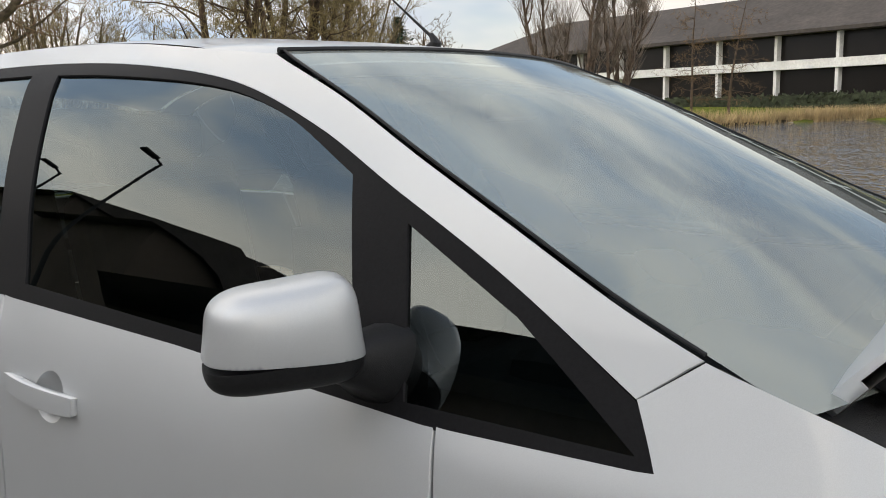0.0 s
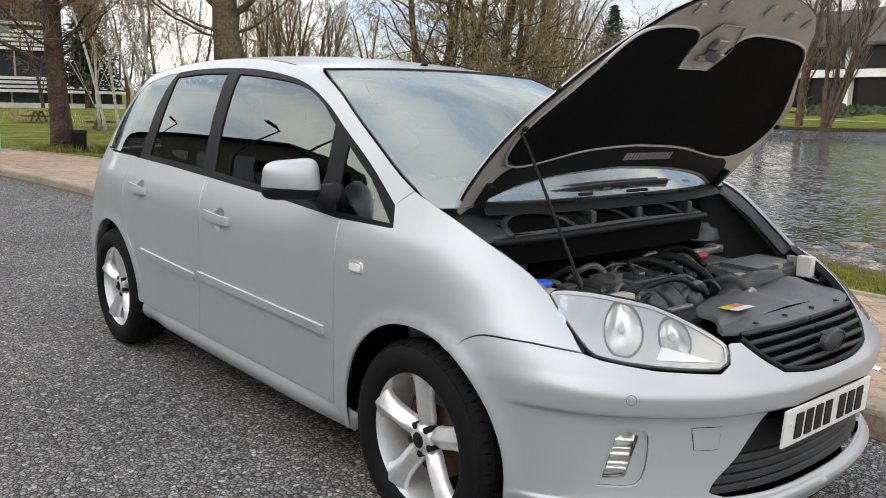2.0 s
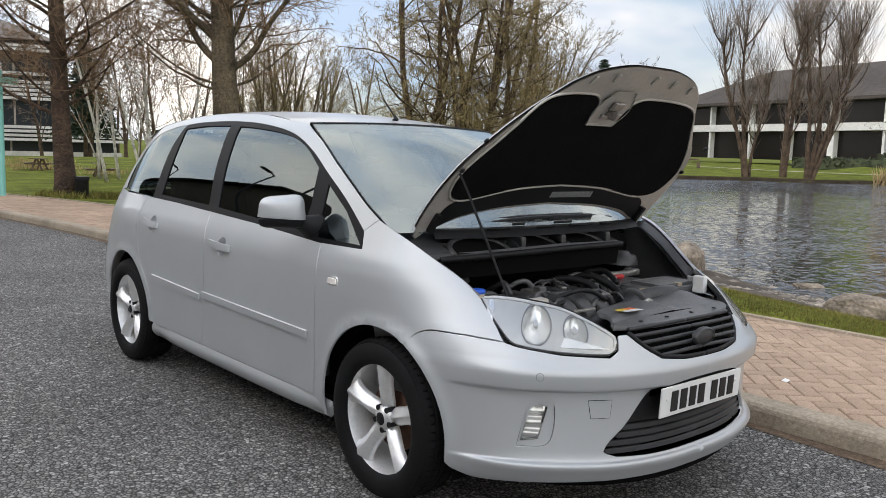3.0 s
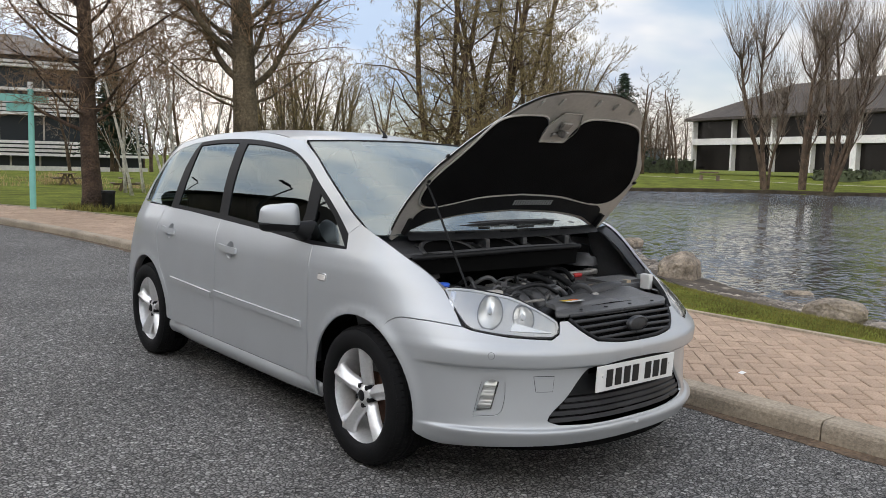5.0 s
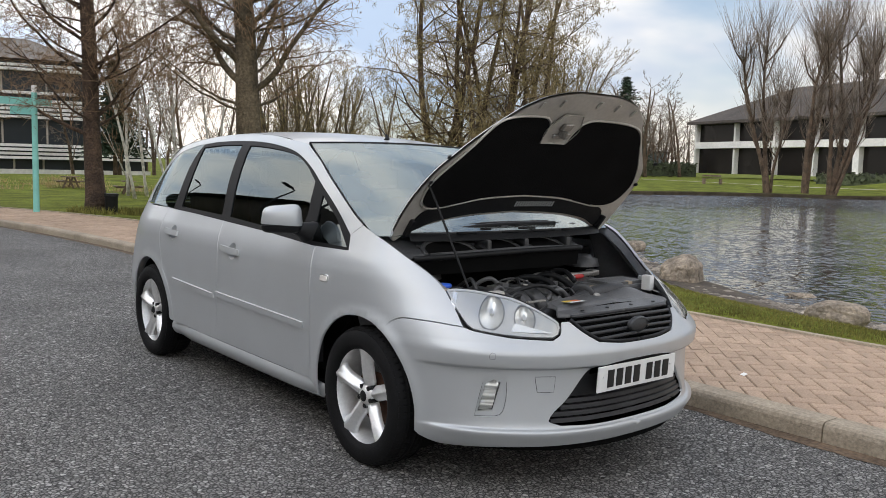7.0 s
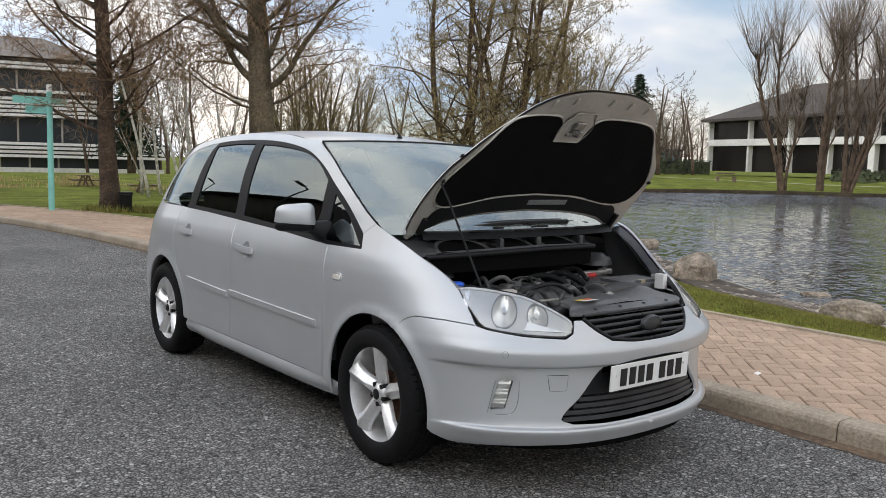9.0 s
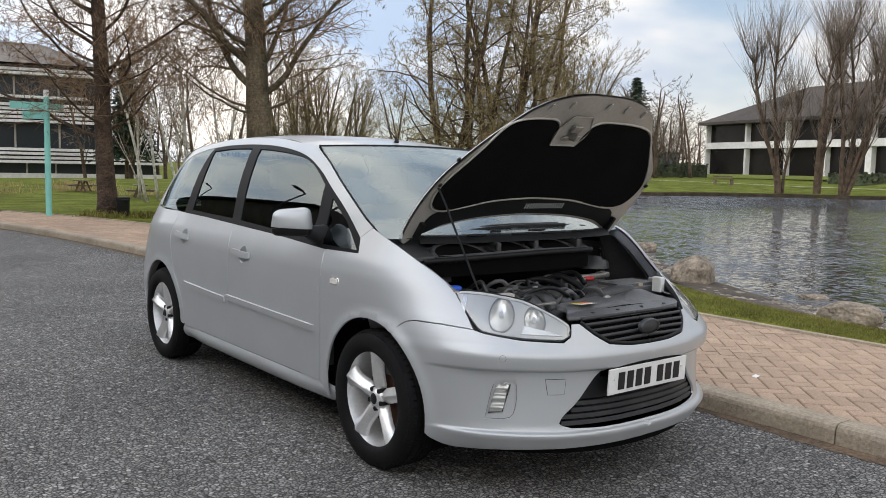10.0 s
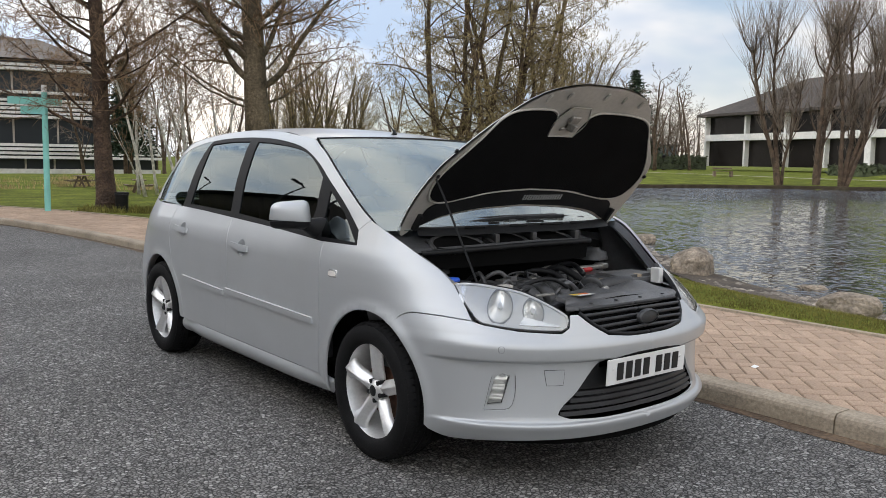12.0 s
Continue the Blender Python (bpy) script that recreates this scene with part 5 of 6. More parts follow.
def bonnet_at(x, y, off=0.0):
    z = bon_mid(y) - (.12 * x * x + .30 * max(abs(x) - .45, 0) ** 2) * min(max((.12 - y) / .55, .12), 1)
    p = Vector((x, y, z + off)) - HINGE
    a = radians(OPEN)
    return (x, HINGE.y + p.y * math.cos(a) + p.z * math.sin(a), HINGE.z - p.y * math.sin(a) + p.z * math.cos(a))


half = [(.0, -.806), (.14, -.802, 1), (.29, -.765, 1), (.385, -.705), (.45, -.63, 1), (.58, -.48, 1), (.665, -.36, 1), (.70, -.20, 1), (.703, -.05, 1), (.690, .045, 1), (.672, .060, 1), (.640, .030, 1), (.50, -.035, 1), (.3, -.072, 1), (0, -.09)]
full = half + [(-p[0], *p[1:]) for p in reversed(half[1:-1])]
bon_out = outline(full)
bonnet = skin("bonnet", sheet(lambda x, y: bonnet_at(x, y), bon_out, [], .03, .02, 1), PAINT, car)
inner = skin("inner_frame", sheet(lambda x, y: bonnet_at(x, y, -.022), gap(bon_out, .0005), [], .03, -.012, 1), PAINT_IN, bonnet, "grey primed inner panel")
pad_half = [(0, -.515), (.085, -.515), (.105, -.62, 1), (.17, -.655, 1), (.40, -.635, 1), (.53, -.50, 1), (.645, -.30, 1), (.628, -.172, 1), (.53, -.14, 1), (.26, -.187, 1), (0, -.203)]
pad_out = outline([(p[0] - (.05 if p[1] < -.5 and p[0] < .2 else 0), *p[1:]) for p in pad_half + [(-p[0], *p[1:]) for p in reversed(pad_half[1:-1])]])
skin("insulation_pad", sheet(lambda x, y: bonnet_at(x, y, -.034), pad_out, [], .03, -.01, 1), PAD, bonnet, "black felt insulation pad")
seal_half = [(0, -.195), (.26, -.18, 1), (.52, -.133, 1), (.60, -.10, 1), (.615, .0, 1), (.50, -.048, 1), (.3, -.084, 1), (0, -.102)]
seal_out = outline(seal_half + [(-p[0], *p[1:]) for p in reversed(seal_half[1:-1])])
skin("rear_trim", sheet(lambda x, y: bonnet_at(x, y, -.030), seal_out, [], .03, -.006, 1), BLACK, bonnet, "black rear sealing trim")
for k, off in ((-.009, -.030), ):
    bead = gap(pad_out, k)
    part("frame_bead", (*tubes([[(Vector(bonnet_at(x, y, off + .003)), .0055) for x, y in bead + bead[:1]]], 6), True), PAINT_IN, bonnet)
strut_a, strut_b = Vector((-.565, -.43, .80)), Vector(bonnet_at(-.672, -.285, -.03))
part("bonnet_stay", tubes([[(strut_a, .005), (strut_a.lerp(strut_b, .85) + Vector((.004, 0, 0)), .005), (strut_b, .005)]], 8), BLACK, car, "thin dark bonnet stay")

# ---- mirrors ----
def mirror_shape():
    b = bmesh.new()
    bmesh.ops.create_icosphere(b, subdivisions=5, radius=1)
    for v in b.verts:
        d = v.co.normalized()
        c = d * (1 / (abs(d.x) ** 4.4 + abs(d.y) ** 2.6 + abs(d.z) ** 4.2) ** (1 / 3.7))
        # the outer end is lower than the inner one, the front is rounder than the back
        k = 1 - .24 * (1 + c.x) / 2 if c.z > 0 else 1
        v.co = Vector((c.x * (.099 - .009 * c.z), c.y * (.074 if c.y < 0 else .043), c.z * .075 * k))
    return b


for mirror in (False, True):
    door_mirror = new("door_mirror")
    door_mirror.parent = car
    for nm, z_cut, up, m_, sc in (("mirror_cap", -.030, -1, PAINT, 1.0), ("mirror_housing", -.031, 1, BLACK, .98)):
        b = mirror_shape()
        bmesh.ops.bisect_plane(b, geom=b.verts[:] + b.edges[:] + b.faces[:], plane_co=(0, 0, z_cut), plane_no=(.05, 0, up), clear_outer=True)
        bmesh.ops.holes_fill(b, edges=[e for e in b.edges if e.is_boundary])
        for v in b.verts:
            v.co = Vector((v.co.x * (1 if mirror else -1), v.co.y, v.co.z)) * sc
        bmesh.ops.recalc_face_normals(b, faces=b.faces)
        for f in b.faces:
            f.smooth = len(f.verts) == 3
        part(nm, b, m_, door_mirror)
    # foot between the housing and the window frame
    b = bmesh.new()
    rows = []
    sgn = 1 if mirror else -1
    for x, yy, z, ry, rz in ((.76, .565, 1.012, .055, .060), (.815, .572, 1.018, .048, .050), (.84, .582, 1.030, .042, .036), (.87, .595, 1.04, .036, .03), (.91, .62, 1.05, .03, .02)):
        rows.append([b.verts.new((sgn * x, yy + ry * math.copysign(abs(math.cos(a)) ** .7, math.cos(a)), z + rz * math.copysign(abs(math.sin(a)) ** .7, math.sin(a)))) for a in (2 * math.pi * k / 16 for k in range(16))])
    for p, q in zip(rows, rows[1:]):
        for i in range(16):
            b.faces.new((p[i], p[(i + 1) % 16], q[(i + 1) % 16], q[i]))
    bmesh.ops.recalc_face_normals(b, faces=b.faces)
    for f in b.faces:
        f.smooth = True
    foot = part("mirror_foot", b, BLACK, door_mirror)
    door_mirror.matrix_world = pose(sgn * .915, .628, 1.086, 0, 0, sgn * 33)
    foot.matrix_parent_inverse = door_mirror.matrix_world.inverted()

# ---- antenna and handles ----
ant = part("aerial_base", tubes([[(Vector((0, 1.06, 1.495)), .02), (Vector((0, 1.035, 1.520)), .014), (Vector((0, 1.05, 1.540)), .006)]], 10), BLACK, car)
part("aerial_rod", tubes([[(Vector((0, 1.05, 1.535)), .004), (Vector((0, 1.17, 1.635)), .002)]], 6), BLACK, ant)


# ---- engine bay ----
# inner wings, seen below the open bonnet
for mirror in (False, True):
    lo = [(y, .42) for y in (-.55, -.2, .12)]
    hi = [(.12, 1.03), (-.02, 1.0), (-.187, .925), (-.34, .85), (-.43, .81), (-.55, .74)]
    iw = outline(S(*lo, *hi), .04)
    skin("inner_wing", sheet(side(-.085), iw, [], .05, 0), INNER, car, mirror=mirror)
    rail = outline(S((-.40, .80), (-.33, .842, 1), (-.187, .918, 1), (-.02, .995, 1), (.12, 1.04), (.12, 1.07), (-.02, 1.024, 1), (-.187, .946, 1), (-.33, .870, 1), (-.40, .825)), .03)
    skin("wing_rail", sheet(lambda u, z: shell(u, z, -.03), rail, [], .03, .05), GREYBOX, car, mirror=mirror)


def block(name, m, *boxes, bevel=.008, turn=(0, 0, 0), label=""):
    b = bmesh.new()
    for q in boxes:
        box(*q, bevel, 2, bm=b)
    for f in b.faces:
        f.smooth = False
    return part(name, b, m, car, label)


def hose(name, m, r, *pts, ribs=0, label=""):
    line = [(Vector(p), r * (1 + (.10 if ribs and i % 2 else 0))) for i, p in enumerate(spline(pts, 8 if not ribs else ribs))]
    v, f = tubes([line], 14)
    return part(name, (v, f, True), m, car, label)


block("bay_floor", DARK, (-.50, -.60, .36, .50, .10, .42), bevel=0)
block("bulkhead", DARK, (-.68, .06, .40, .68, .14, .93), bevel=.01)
# scuttle panel: a sloping tray with three openings and a long front lip
v, f = [], []
cols = [-.75, -.60, -.26, -.22, .0, .05, .28, .31, .33, .36]
rows = [(-.175, .945), (-.165, .962), (-.09, .985), (-.02, 1.005), (.06, 1.025)]
for yy, z in rows:
    for x in cols:
        v.append((x, yy + .05 * abs(x) ** 1.6 * 1.2, z + .02 * (1 - abs(x))))
nc = len(cols)
open_cells = {(1, 1), (1, 3), (1, 5)}
for j in range(len(rows) - 1):
    for i in range(nc - 1):
        a = j * nc + i
        if (j, i) in open_cells:
            n0 = len(v)
            for k in (a, a + 1, a + nc + 1, a + nc):
                x, yy, z = v[k]
                v.append((x, yy + .015, z - .055))
            q = (a, a + 1, a + nc + 1, a + nc)
            for e in range(4):
                f.append((q[e], q[(e + 1) % 4], n0 + (e + 1) % 4, n0 + e))
            f.append((n0, n0 + 1, n0 + 2, n0 + 3))
        else:
            f.append((a, a + 1, a + nc + 1, a + nc))
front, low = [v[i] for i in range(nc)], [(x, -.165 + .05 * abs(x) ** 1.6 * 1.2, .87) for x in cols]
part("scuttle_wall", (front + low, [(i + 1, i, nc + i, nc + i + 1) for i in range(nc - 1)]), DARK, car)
scuttle = part("scuttle_panel", (v, f), GREYBOX, car, "black plastic scuttle tray")
hose("scuttle_lip", BLACK, .013, (-.67, -.145, .948), (-.4, -.175, .955), (0, -.185, .962), (.25, -.178, .962), (.37, -.165, .960))
for x0 in (-.56, -.18, .09):
    for k in range(7):
        part("scuttle_rib", box(x0 + k * .034, -.155, .935, x0 + .006 + k * .034, -.085, .950), GREYBOX, scuttle)
for k in range(11):
    x0 = -.585 + k * .026
    part("intake_mesh", (*tubes([[(Vector((x0, -.150 + .05 * abs(x0) ** 1.6 * 1.2, .962)), .0035), (Vector((x0 + .012, -.075 + .05 * abs(x0) ** 1.6 * 1.2, .998)), .0035)]], 5), False), GREYBOX, scuttle)
for k in range(5):
    part("intake_mesh", (*tubes([[(Vector((-.59 + t * .29, -.145 + k * .016 + .05 * abs(-.59 + t * .29) ** 1.6 * 1.2, .966 + k * .008)), .003) for t in (0, .5, 1)]], 5), False), GREYBOX, scuttle)
for x0 in (-.245, .0, .275):
    block("scuttle_divider", GREYBOX, (x0, -.16, .945, x0 + .03, -.04, 1.02), bevel=.012)
for x0, w in ((-.02, .16), (.20, .16), (-.35, .14)):
    block("scuttle_clip", GREYBOX, (x0, -.035, 1.015, x0 + w, -.005, 1.035), bevel=.006)
for x0, x1 in ((-.60, -.30), (-.25, -.02), (.02, .26)):
    xm, hw = (x0 + x1) / 2, (x1 - x0) / 2
    arch = [(xm + hw * math.cos(a), -.17 + .006 + .10 * math.sin(a) ** .8 + .06 * abs(xm) ** 1.6, .962 + .052 * math.sin(a) ** .8) for a in (math.pi * k / 12 for k in range(13))]
    hose("scuttle_arch", GREYBOX, .011, *arch)
    # flat black sheet across the arch, painting in the shade of an opening
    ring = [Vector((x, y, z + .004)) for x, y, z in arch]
    part("scuttle_opening", (ring, [tuple(range(13))]), DARK, scuttle, "black sheet with the intake opening's shade in its colour")
# black cowl that laps over the foot of the windscreen
cv, cf = [], []
for i in range(33):
    w = -.80 + 1.6 * i / 32
    lo = -.13 * w * w
    for t, up in ((lo - .03, -.01), (lo, .008), (lo + .018, .010), (lo + .028, .004)):
        x, y, z = screen_at(w, t)
        cv.append((x, y - up * .5, z + up))
cf = [(4 * i + k, 4 * i + 4 + k, 4 * i + 5 + k, 4 * i + 1 + k) for i in range(32) for k in range(3)]
part("cowl", (cv, cf, True), BLACK, car, "black cowl strip below the windscreen")
for w0, w1, t in ((-.50, -.36, .0), (-.16, -.02, .0), (.10, .30, .0), (.38, .50, .0), (-.30, -.22, .03), (.02, .16, .03)):
    a, b = Vector(screen_at(w0, t - .13 * w0 * w0)), Vector(screen_at(w1, t - .13 * w1 * w1))
    up = Vector((0, -.006, .012))
    part("cowl_clip", (*tubes([[(a + up, .006), (b + up, .006)]], 6), False), BLACK, car)
hose("scuttle_ridge", GREYBOX, .012, (-.5, -.03, 1.015), (-.2, -.05, 1.03), (.2, -.05, 1.03), (.45, -.02, 1.02))
# wipers
for pts in (((-.36, .02, 1.065), (-.1, -.005, 1.085), (.30, .01, 1.085)), ((.02, -.01, 1.08), (.25, .02, 1.078), (.52, .085, 1.072))):
    hose("wiper_blade", BLACK, .009, *pts)
    hose("wiper_arm", BLACK, .011, *[(x + .02, y - .03, z - .005) for x, y, z in pts])
block("wiper_spindle", GREYBOX, (-.06, -.05, 1.03, 0, 0, 1.08), bevel=.015)
block("wiper_spindle", GREYBOX, (.44, .0, 1.03, .5, .05, 1.075), bevel=.015)
# strut tops, engine, intake
for s in (-1, 1):
    part("strut_top", lathe([(0, .0), (.05, .0), (.055, -.012), (.085, -.02), (.095, -.06)], 28), GREYBOX, car).matrix_world = pose(s * .53, -.02, .90, 0, -90, 0)
block("cylinder_head", GREYBOX, (-.40, -.34, .55, .05, -.10, .765), (-.36, -.30, .76, .02, -.14, .79), bevel=.012, label="black engine head cover")
for k in range(4):
    block("coil", STEEL if k == 1 else GREYBOX, (-.345 + k * .098, -.30, .785, -.285 + k * .098, -.16, .805), bevel=.008)
for k in range(4):
    x = -.36 + k * .095
    hose("intake_runner", GREYBOX, .034, (x, -.30, .76), (x - .01, -.39, .785), (x, -.46, .745), (x + .01, -.47, .66))
hose("intake_rail", GREYBOX, .010, (-.40, -.34, .80), (-.2, -.35, .81), (.03, -.35, .80))
hose("air_hose", GREYBOX, .036, (-.26, -.53, .70), (-.16, -.555, .745), (-.02, -.54, .76), (.06, -.50, .78), label="ribbed intake hose")
part("hose_mouth", lathe([(.030, .0), (.052, .002), (.058, .012), (.052, .024), (.040, .03)], 28), GREYBOX, car).matrix_world = pose(.045, -.505, .78, 0, -20, 35)
hose("coolant_hose", BLACK, .016, (.08, -.12, .80), (.11, -.22, .84), (.14, -.33, .80), (.12, -.42, .74))
hose("coolant_hose", BLACK, .014, (-.05, -.10, .80), (.02, -.18, .83), (.06, -.28, .81), (.05, -.36, .75))
hose("coolant_hose", BLACK, .012, (.18, -.10, .83), (.22, -.20, .85), (.20, -.30, .81))
block("filler_neck", TAN, (-.46, -.53, .765, -.40, -.47, .80), bevel=.02)
block("battery", GREYBOX, (.18, -.27, .60, .44, -.08, .80), bevel=.01)
block("battery_clamp", STEEL, (.30, -.16, .80, .50, -.125, .825), (.47, -.16, .80, .52, -.10, .83), bevel=.008, label="grey steel battery clamp")
block("terminal_cover", RED, (.31, -.20, .80, .37, -.175, .822), bevel=.012, label="red battery terminal cover")
block("terminal_clamp", STEEL, (.20, -.24, .80, .27, -.19, .825), bevel=.008)
block("fuse_box", COVER, (.24, -.48, .60, .56, -.28, .80), (.28, -.46, .80, .54, -.30, .812), bevel=.014)
b = box(.12, -.62, .60, .46, -.49, .765, .04, 4)
part("air_box", b, COVER, car, "black air filter box")
hose("air_box_neck", GREYBOX, .04, (.10, -.50, .775), (.18, -.52, .79), (.25, -.55, .79))
hose("hose_clip", STEEL, .012, (.06, -.555, .765), (.075, -.56, .785), (.10, -.565, .77))
# pipes, wires and plugs over the engine
rng_e = random.Random(77)
for k in range(26):
    x, y = rng_e.uniform(-.42, .30), rng_e.uniform(-.46, -.10)
    z = .79 + rng_e.uniform(-.03, .03)
    a, L = rng_e.uniform(0, 6.283), rng_e.uniform(.06, .16)
    dx, dy = L * math.cos(a), L * math.sin(a)
    hose("engine_pipe", (BLACK, GREYBOX, COVER, STEEL)[k % 4] if k % 8 != 3 else STEEL, rng_e.uniform(.004, .011), (x - dx, y - dy * .6, z - .03), (x - dx * .3, y, z + .015), (x + dx * .4, y + dy * .3, z + .02), (x + dx, y + dy * .6, z - .02))
for k in range(16):
    x, y, z = rng_e.uniform(-.40, .45), rng_e.uniform(-.48, -.10), .80 + rng_e.uniform(-.01, .025)
    w, d = rng_e.uniform(.012, .035), rng_e.uniform(.01, .025)
    block("plug", (GREYBOX, COVER, STEEL, COVER, TAN)[k % 5], (x - w, y - d, z - .05, x + w, y + d, z), bevel=.004)
# bottle caps and tanks
part("washer_cap", lathe([(0, .010), (.026, .009), (.031, .004), (.031, -.004), (.02, -.02)], 28), BLUE, car, "blue washer bottle cap").matrix_world = pose(-.60, -.28, .842, 0, -90, 12)
block("washer_neck", TAN, (-.64, -.36, .72, -.57, -.25, .835), bevel=.025)
block("coolant_tank", TAN, (-.56, -.46, .66, -.46, -.37, .80), bevel=.03, label="yellowed coolant tank")
# lamp backs and brackets
for s in (-1, 1):
    block("lamp_back", GREYBOX, (min(s * .36, s * .52), -.50, .60, max(s * .36, s * .52), -.40, .76), bevel=.03)
block("lamp_bracket", PAINT, (.50, -.48, .74, .512, -.43, .835), (.47, -.44, .75, .54, -.43, .79), bevel=.004, label="pale steel lamp bracket")
block("lamp_bracket", STEEL, (-.38, -.582, .785, -.27, -.565, .796), bevel=.004)
block("lamp_bracket", PAINT_IN, (-.52, -.50, .80, -.44, -.455, .835), bevel=.01)
block("relay_box", WHITE, (.445, -.555, .775, .475, -.50, .850), bevel=.006)
# slam panel: a broad moulded cover behind the grille
def cover_at(x, y):
    """Sloping front strip, a step up to the rear plate and the hump of the air duct."""
    z = .782 - .16 * max(-.70 - y, 0) - .10 * x * x
    z += .012 * ease((y + .715) / .02) * (1 - ease((x - .02) / .05))
    z += .040 * math.exp(-((x - .24) / .10) ** 2) * math.exp(-((y + .595) / .06) ** 2)
    return (x, y, z)


c_half = [(0, -.797), (.16, -.789, 1), (.30, -.757, 1), (.352, -.732), (.40, -.66, 1), (.37, -.57, 1), (.2, -.525, 1), (.06, -.54)]
c_out = outline(c_half + [(-.04, -.56), (-.20, -.575, 1), (-.285, -.60, 1), (-.30, -.66, 1), (-.352, -.732), (-.30, -.757, 1), (-.16, -.789, 1)])
cover = skin("slam_cover", sheet(cover_at, c_out, [], .014, .02, 1), COVER, car, "dark grey moulded front cover")
for x0, m_ in ((-.255, YELLOW), (-.205, ORANGE)):
    part("warning_label", ([(x0, -.70, 0), (x0 + .048, -.70, 0), (x0 + .048, -.672, 0), (x0, -.672, 0)], [(0, 1, 2, 3)]), m_, cover).location = (.0, .02, .797)
part("warning_label", ([(-.255, -.735, 0), (-.158, -.735, 0), (-.158, -.702, 0), (-.255, -.702, 0)], [(0, 1, 2, 3)]), WHITE, cover, "small printed warning label").matrix_world = pose(.0, .02, .797, -4, 0, 0) @ pose(0, 0, -.048)
for x in (-.24, -.08, .08, .24):
    part("cover_clip", lathe([(0, .004), (.008, .003), (.009, 0)], 12), BLACK, cover).matrix_world = pose(x, -.765, .772, 0, -90, 0)
# badge on the grille
badge = part("grille_badge", lathe([(0, .018), (.04, .016), (.052, .010), (.056, 0)], 36), BAR, car, "plain dark oval badge")
badge.matrix_world = pose(0, -.868, .711, 0, 0, -90) @ Matrix.Diagonal((1, 1.2, .60, 1))
part("badge_rim", lathe([(.046, .019), (.051, .017), (.053, .012)], 36), GREYBOX, badge)

# bonnet latch, hinges, pale bars in place of the rear trim's slots
skin("latch_plate", sheet(lambda x, y: bonnet_at(x, y, -.031), outline([(-.130, -.52), (.030, -.52), (.055, -.60, 1), (.01, -.69), (-.11, -.69), (-.155, -.60, 1)], .02), [], .02, .006, 1), PAINT_IN, bonnet, "pressed steel latch plate")
lb = bmesh.new()
for q in ((-.08, -.64, -.055, -.02, -.60, -.036), (-.095, -.575, -.05, -.005, -.555, -.036), (-.062, -.60, -.085, -.038, -.565, -.036)):
    box(*q, .004, 1, bm=lb)
for vv in lb.verts:
    x, yy, off = vv.co
    vv.co = Vector(bonnet_at(x, yy, off))
part("latch_striker", lb, STEEL, bonnet)
for x0 in (-.30, -.18, .05, .17, .29):
    lb = box(x0 - .006, -.775 + .3 * x0 * x0, -.036, x0 + .006, -.735 + .3 * x0 * x0, -.024, .003, 1)
    for vv in lb.verts:
        vv.co = Vector(bonnet_at(vv.co.x, vv.co.y, vv.co.z))
    part("stiffener", lb, PAINT_IN, bonnet)
for s in (-1, 1):
    lb = bmesh.new()
    box(s * .63 - .010, -.07, -.05, s * .63 + .010, .02, -.02, .004, 2, bm=lb)
    for vv in lb.verts:
        vv.co = Vector(bonnet_at(vv.co.x, vv.co.y, vv.co.z))
    part("bonnet_hinge", lb, BLACK, bonnet)
    for yy in (-.45, -.30):
        lb = box(s * .672 - .007, yy - .010, -.040, s * .672 + .007, yy + .010, -.024, .004, 1)
        for vv in lb.verts:
            vv.co = Vector(bonnet_at(vv.co.x, vv.co.y, vv.co.z))
        part("bump_stop", lb, BLACK, bonnet)
# added bars in body paint imitate the slots' bright reflection by colour
slot = bmesh.new()
for k in range(16):
    box(-.02 + k * .016, -.160, -.03, -.012 + k * .016, -.130, -.021, 0, bm=slot)
for vv in slot.verts:
    vv.co = Vector(bonnet_at(vv.co.x, vv.co.y, vv.co.z - .004))
part("vent_slats", slot, PAINT, bonnet)

# ---- cabin ----
block("dashboard", FABRIC, (-.68, .20, .60, .68, .62, .96), (-.60, .10, .90, .60, .50, 1.0), bevel=.05)
ring = [(Vector((-.36 + .18 * math.cos(a), .70 + .05 * math.sin(a), 1.0 + .17 * math.sin(a))), .014) for a in (2 * math.pi * k / 28 for k in range(29))]
part("steering_wheel", (*tubes([ring], 8), True), BLACK, car)
block("wheel_boss", BLACK, (-.43, .66, .94, -.29, .70, 1.05), bevel=.03)
for x in (-.36, .36):
    for y0 in (.98, 1.9):
        b = bmesh.new()
        box(x - .24, y0, .46, x + .24, y0 + .52, .64, .06, 3, bm=b)
        box(x - .23, -.07, 0, x + .23, .07, .66, .06, 3, m=pose(0, y0 + .52, .56, -14, 0, 0), bm=b)
        part("seat", b, FABRIC, car)
        part("head_rest", box(x - .13, y0 + .66, 1.20, x + .13, y0 + .76, 1.37, .045, 3), FABRIC, car)
for s in (-1, 1):
    block("door_card", FABRIC, (min(s * .77, s * .74), .50, .36, max(s * .77, s * .74), 2.4, .90), bevel=.01)
part("load_blind", box(-.62, 2.55, .92, .62, 3.05, .96), FABRIC, car)
part("interior_mirror", box(-.11, .82, 1.335, .11, .85, 1.395, .02, 3), BLACK, car)

# seals round the windscreen
for s in (-1, 1):
    line = [(Vector((s * abs(shell(U(.137 + .838 * t), pillar_front(.137 + .838 * t))[0]) * .988, .137 + .838 * t - .004, pillar_front(.137 + .838 * t) + .001)), .0028) for t in (k / 20 for k in range(21))]
    part("screen_seal", tubes([line], 6), BLACK, car)
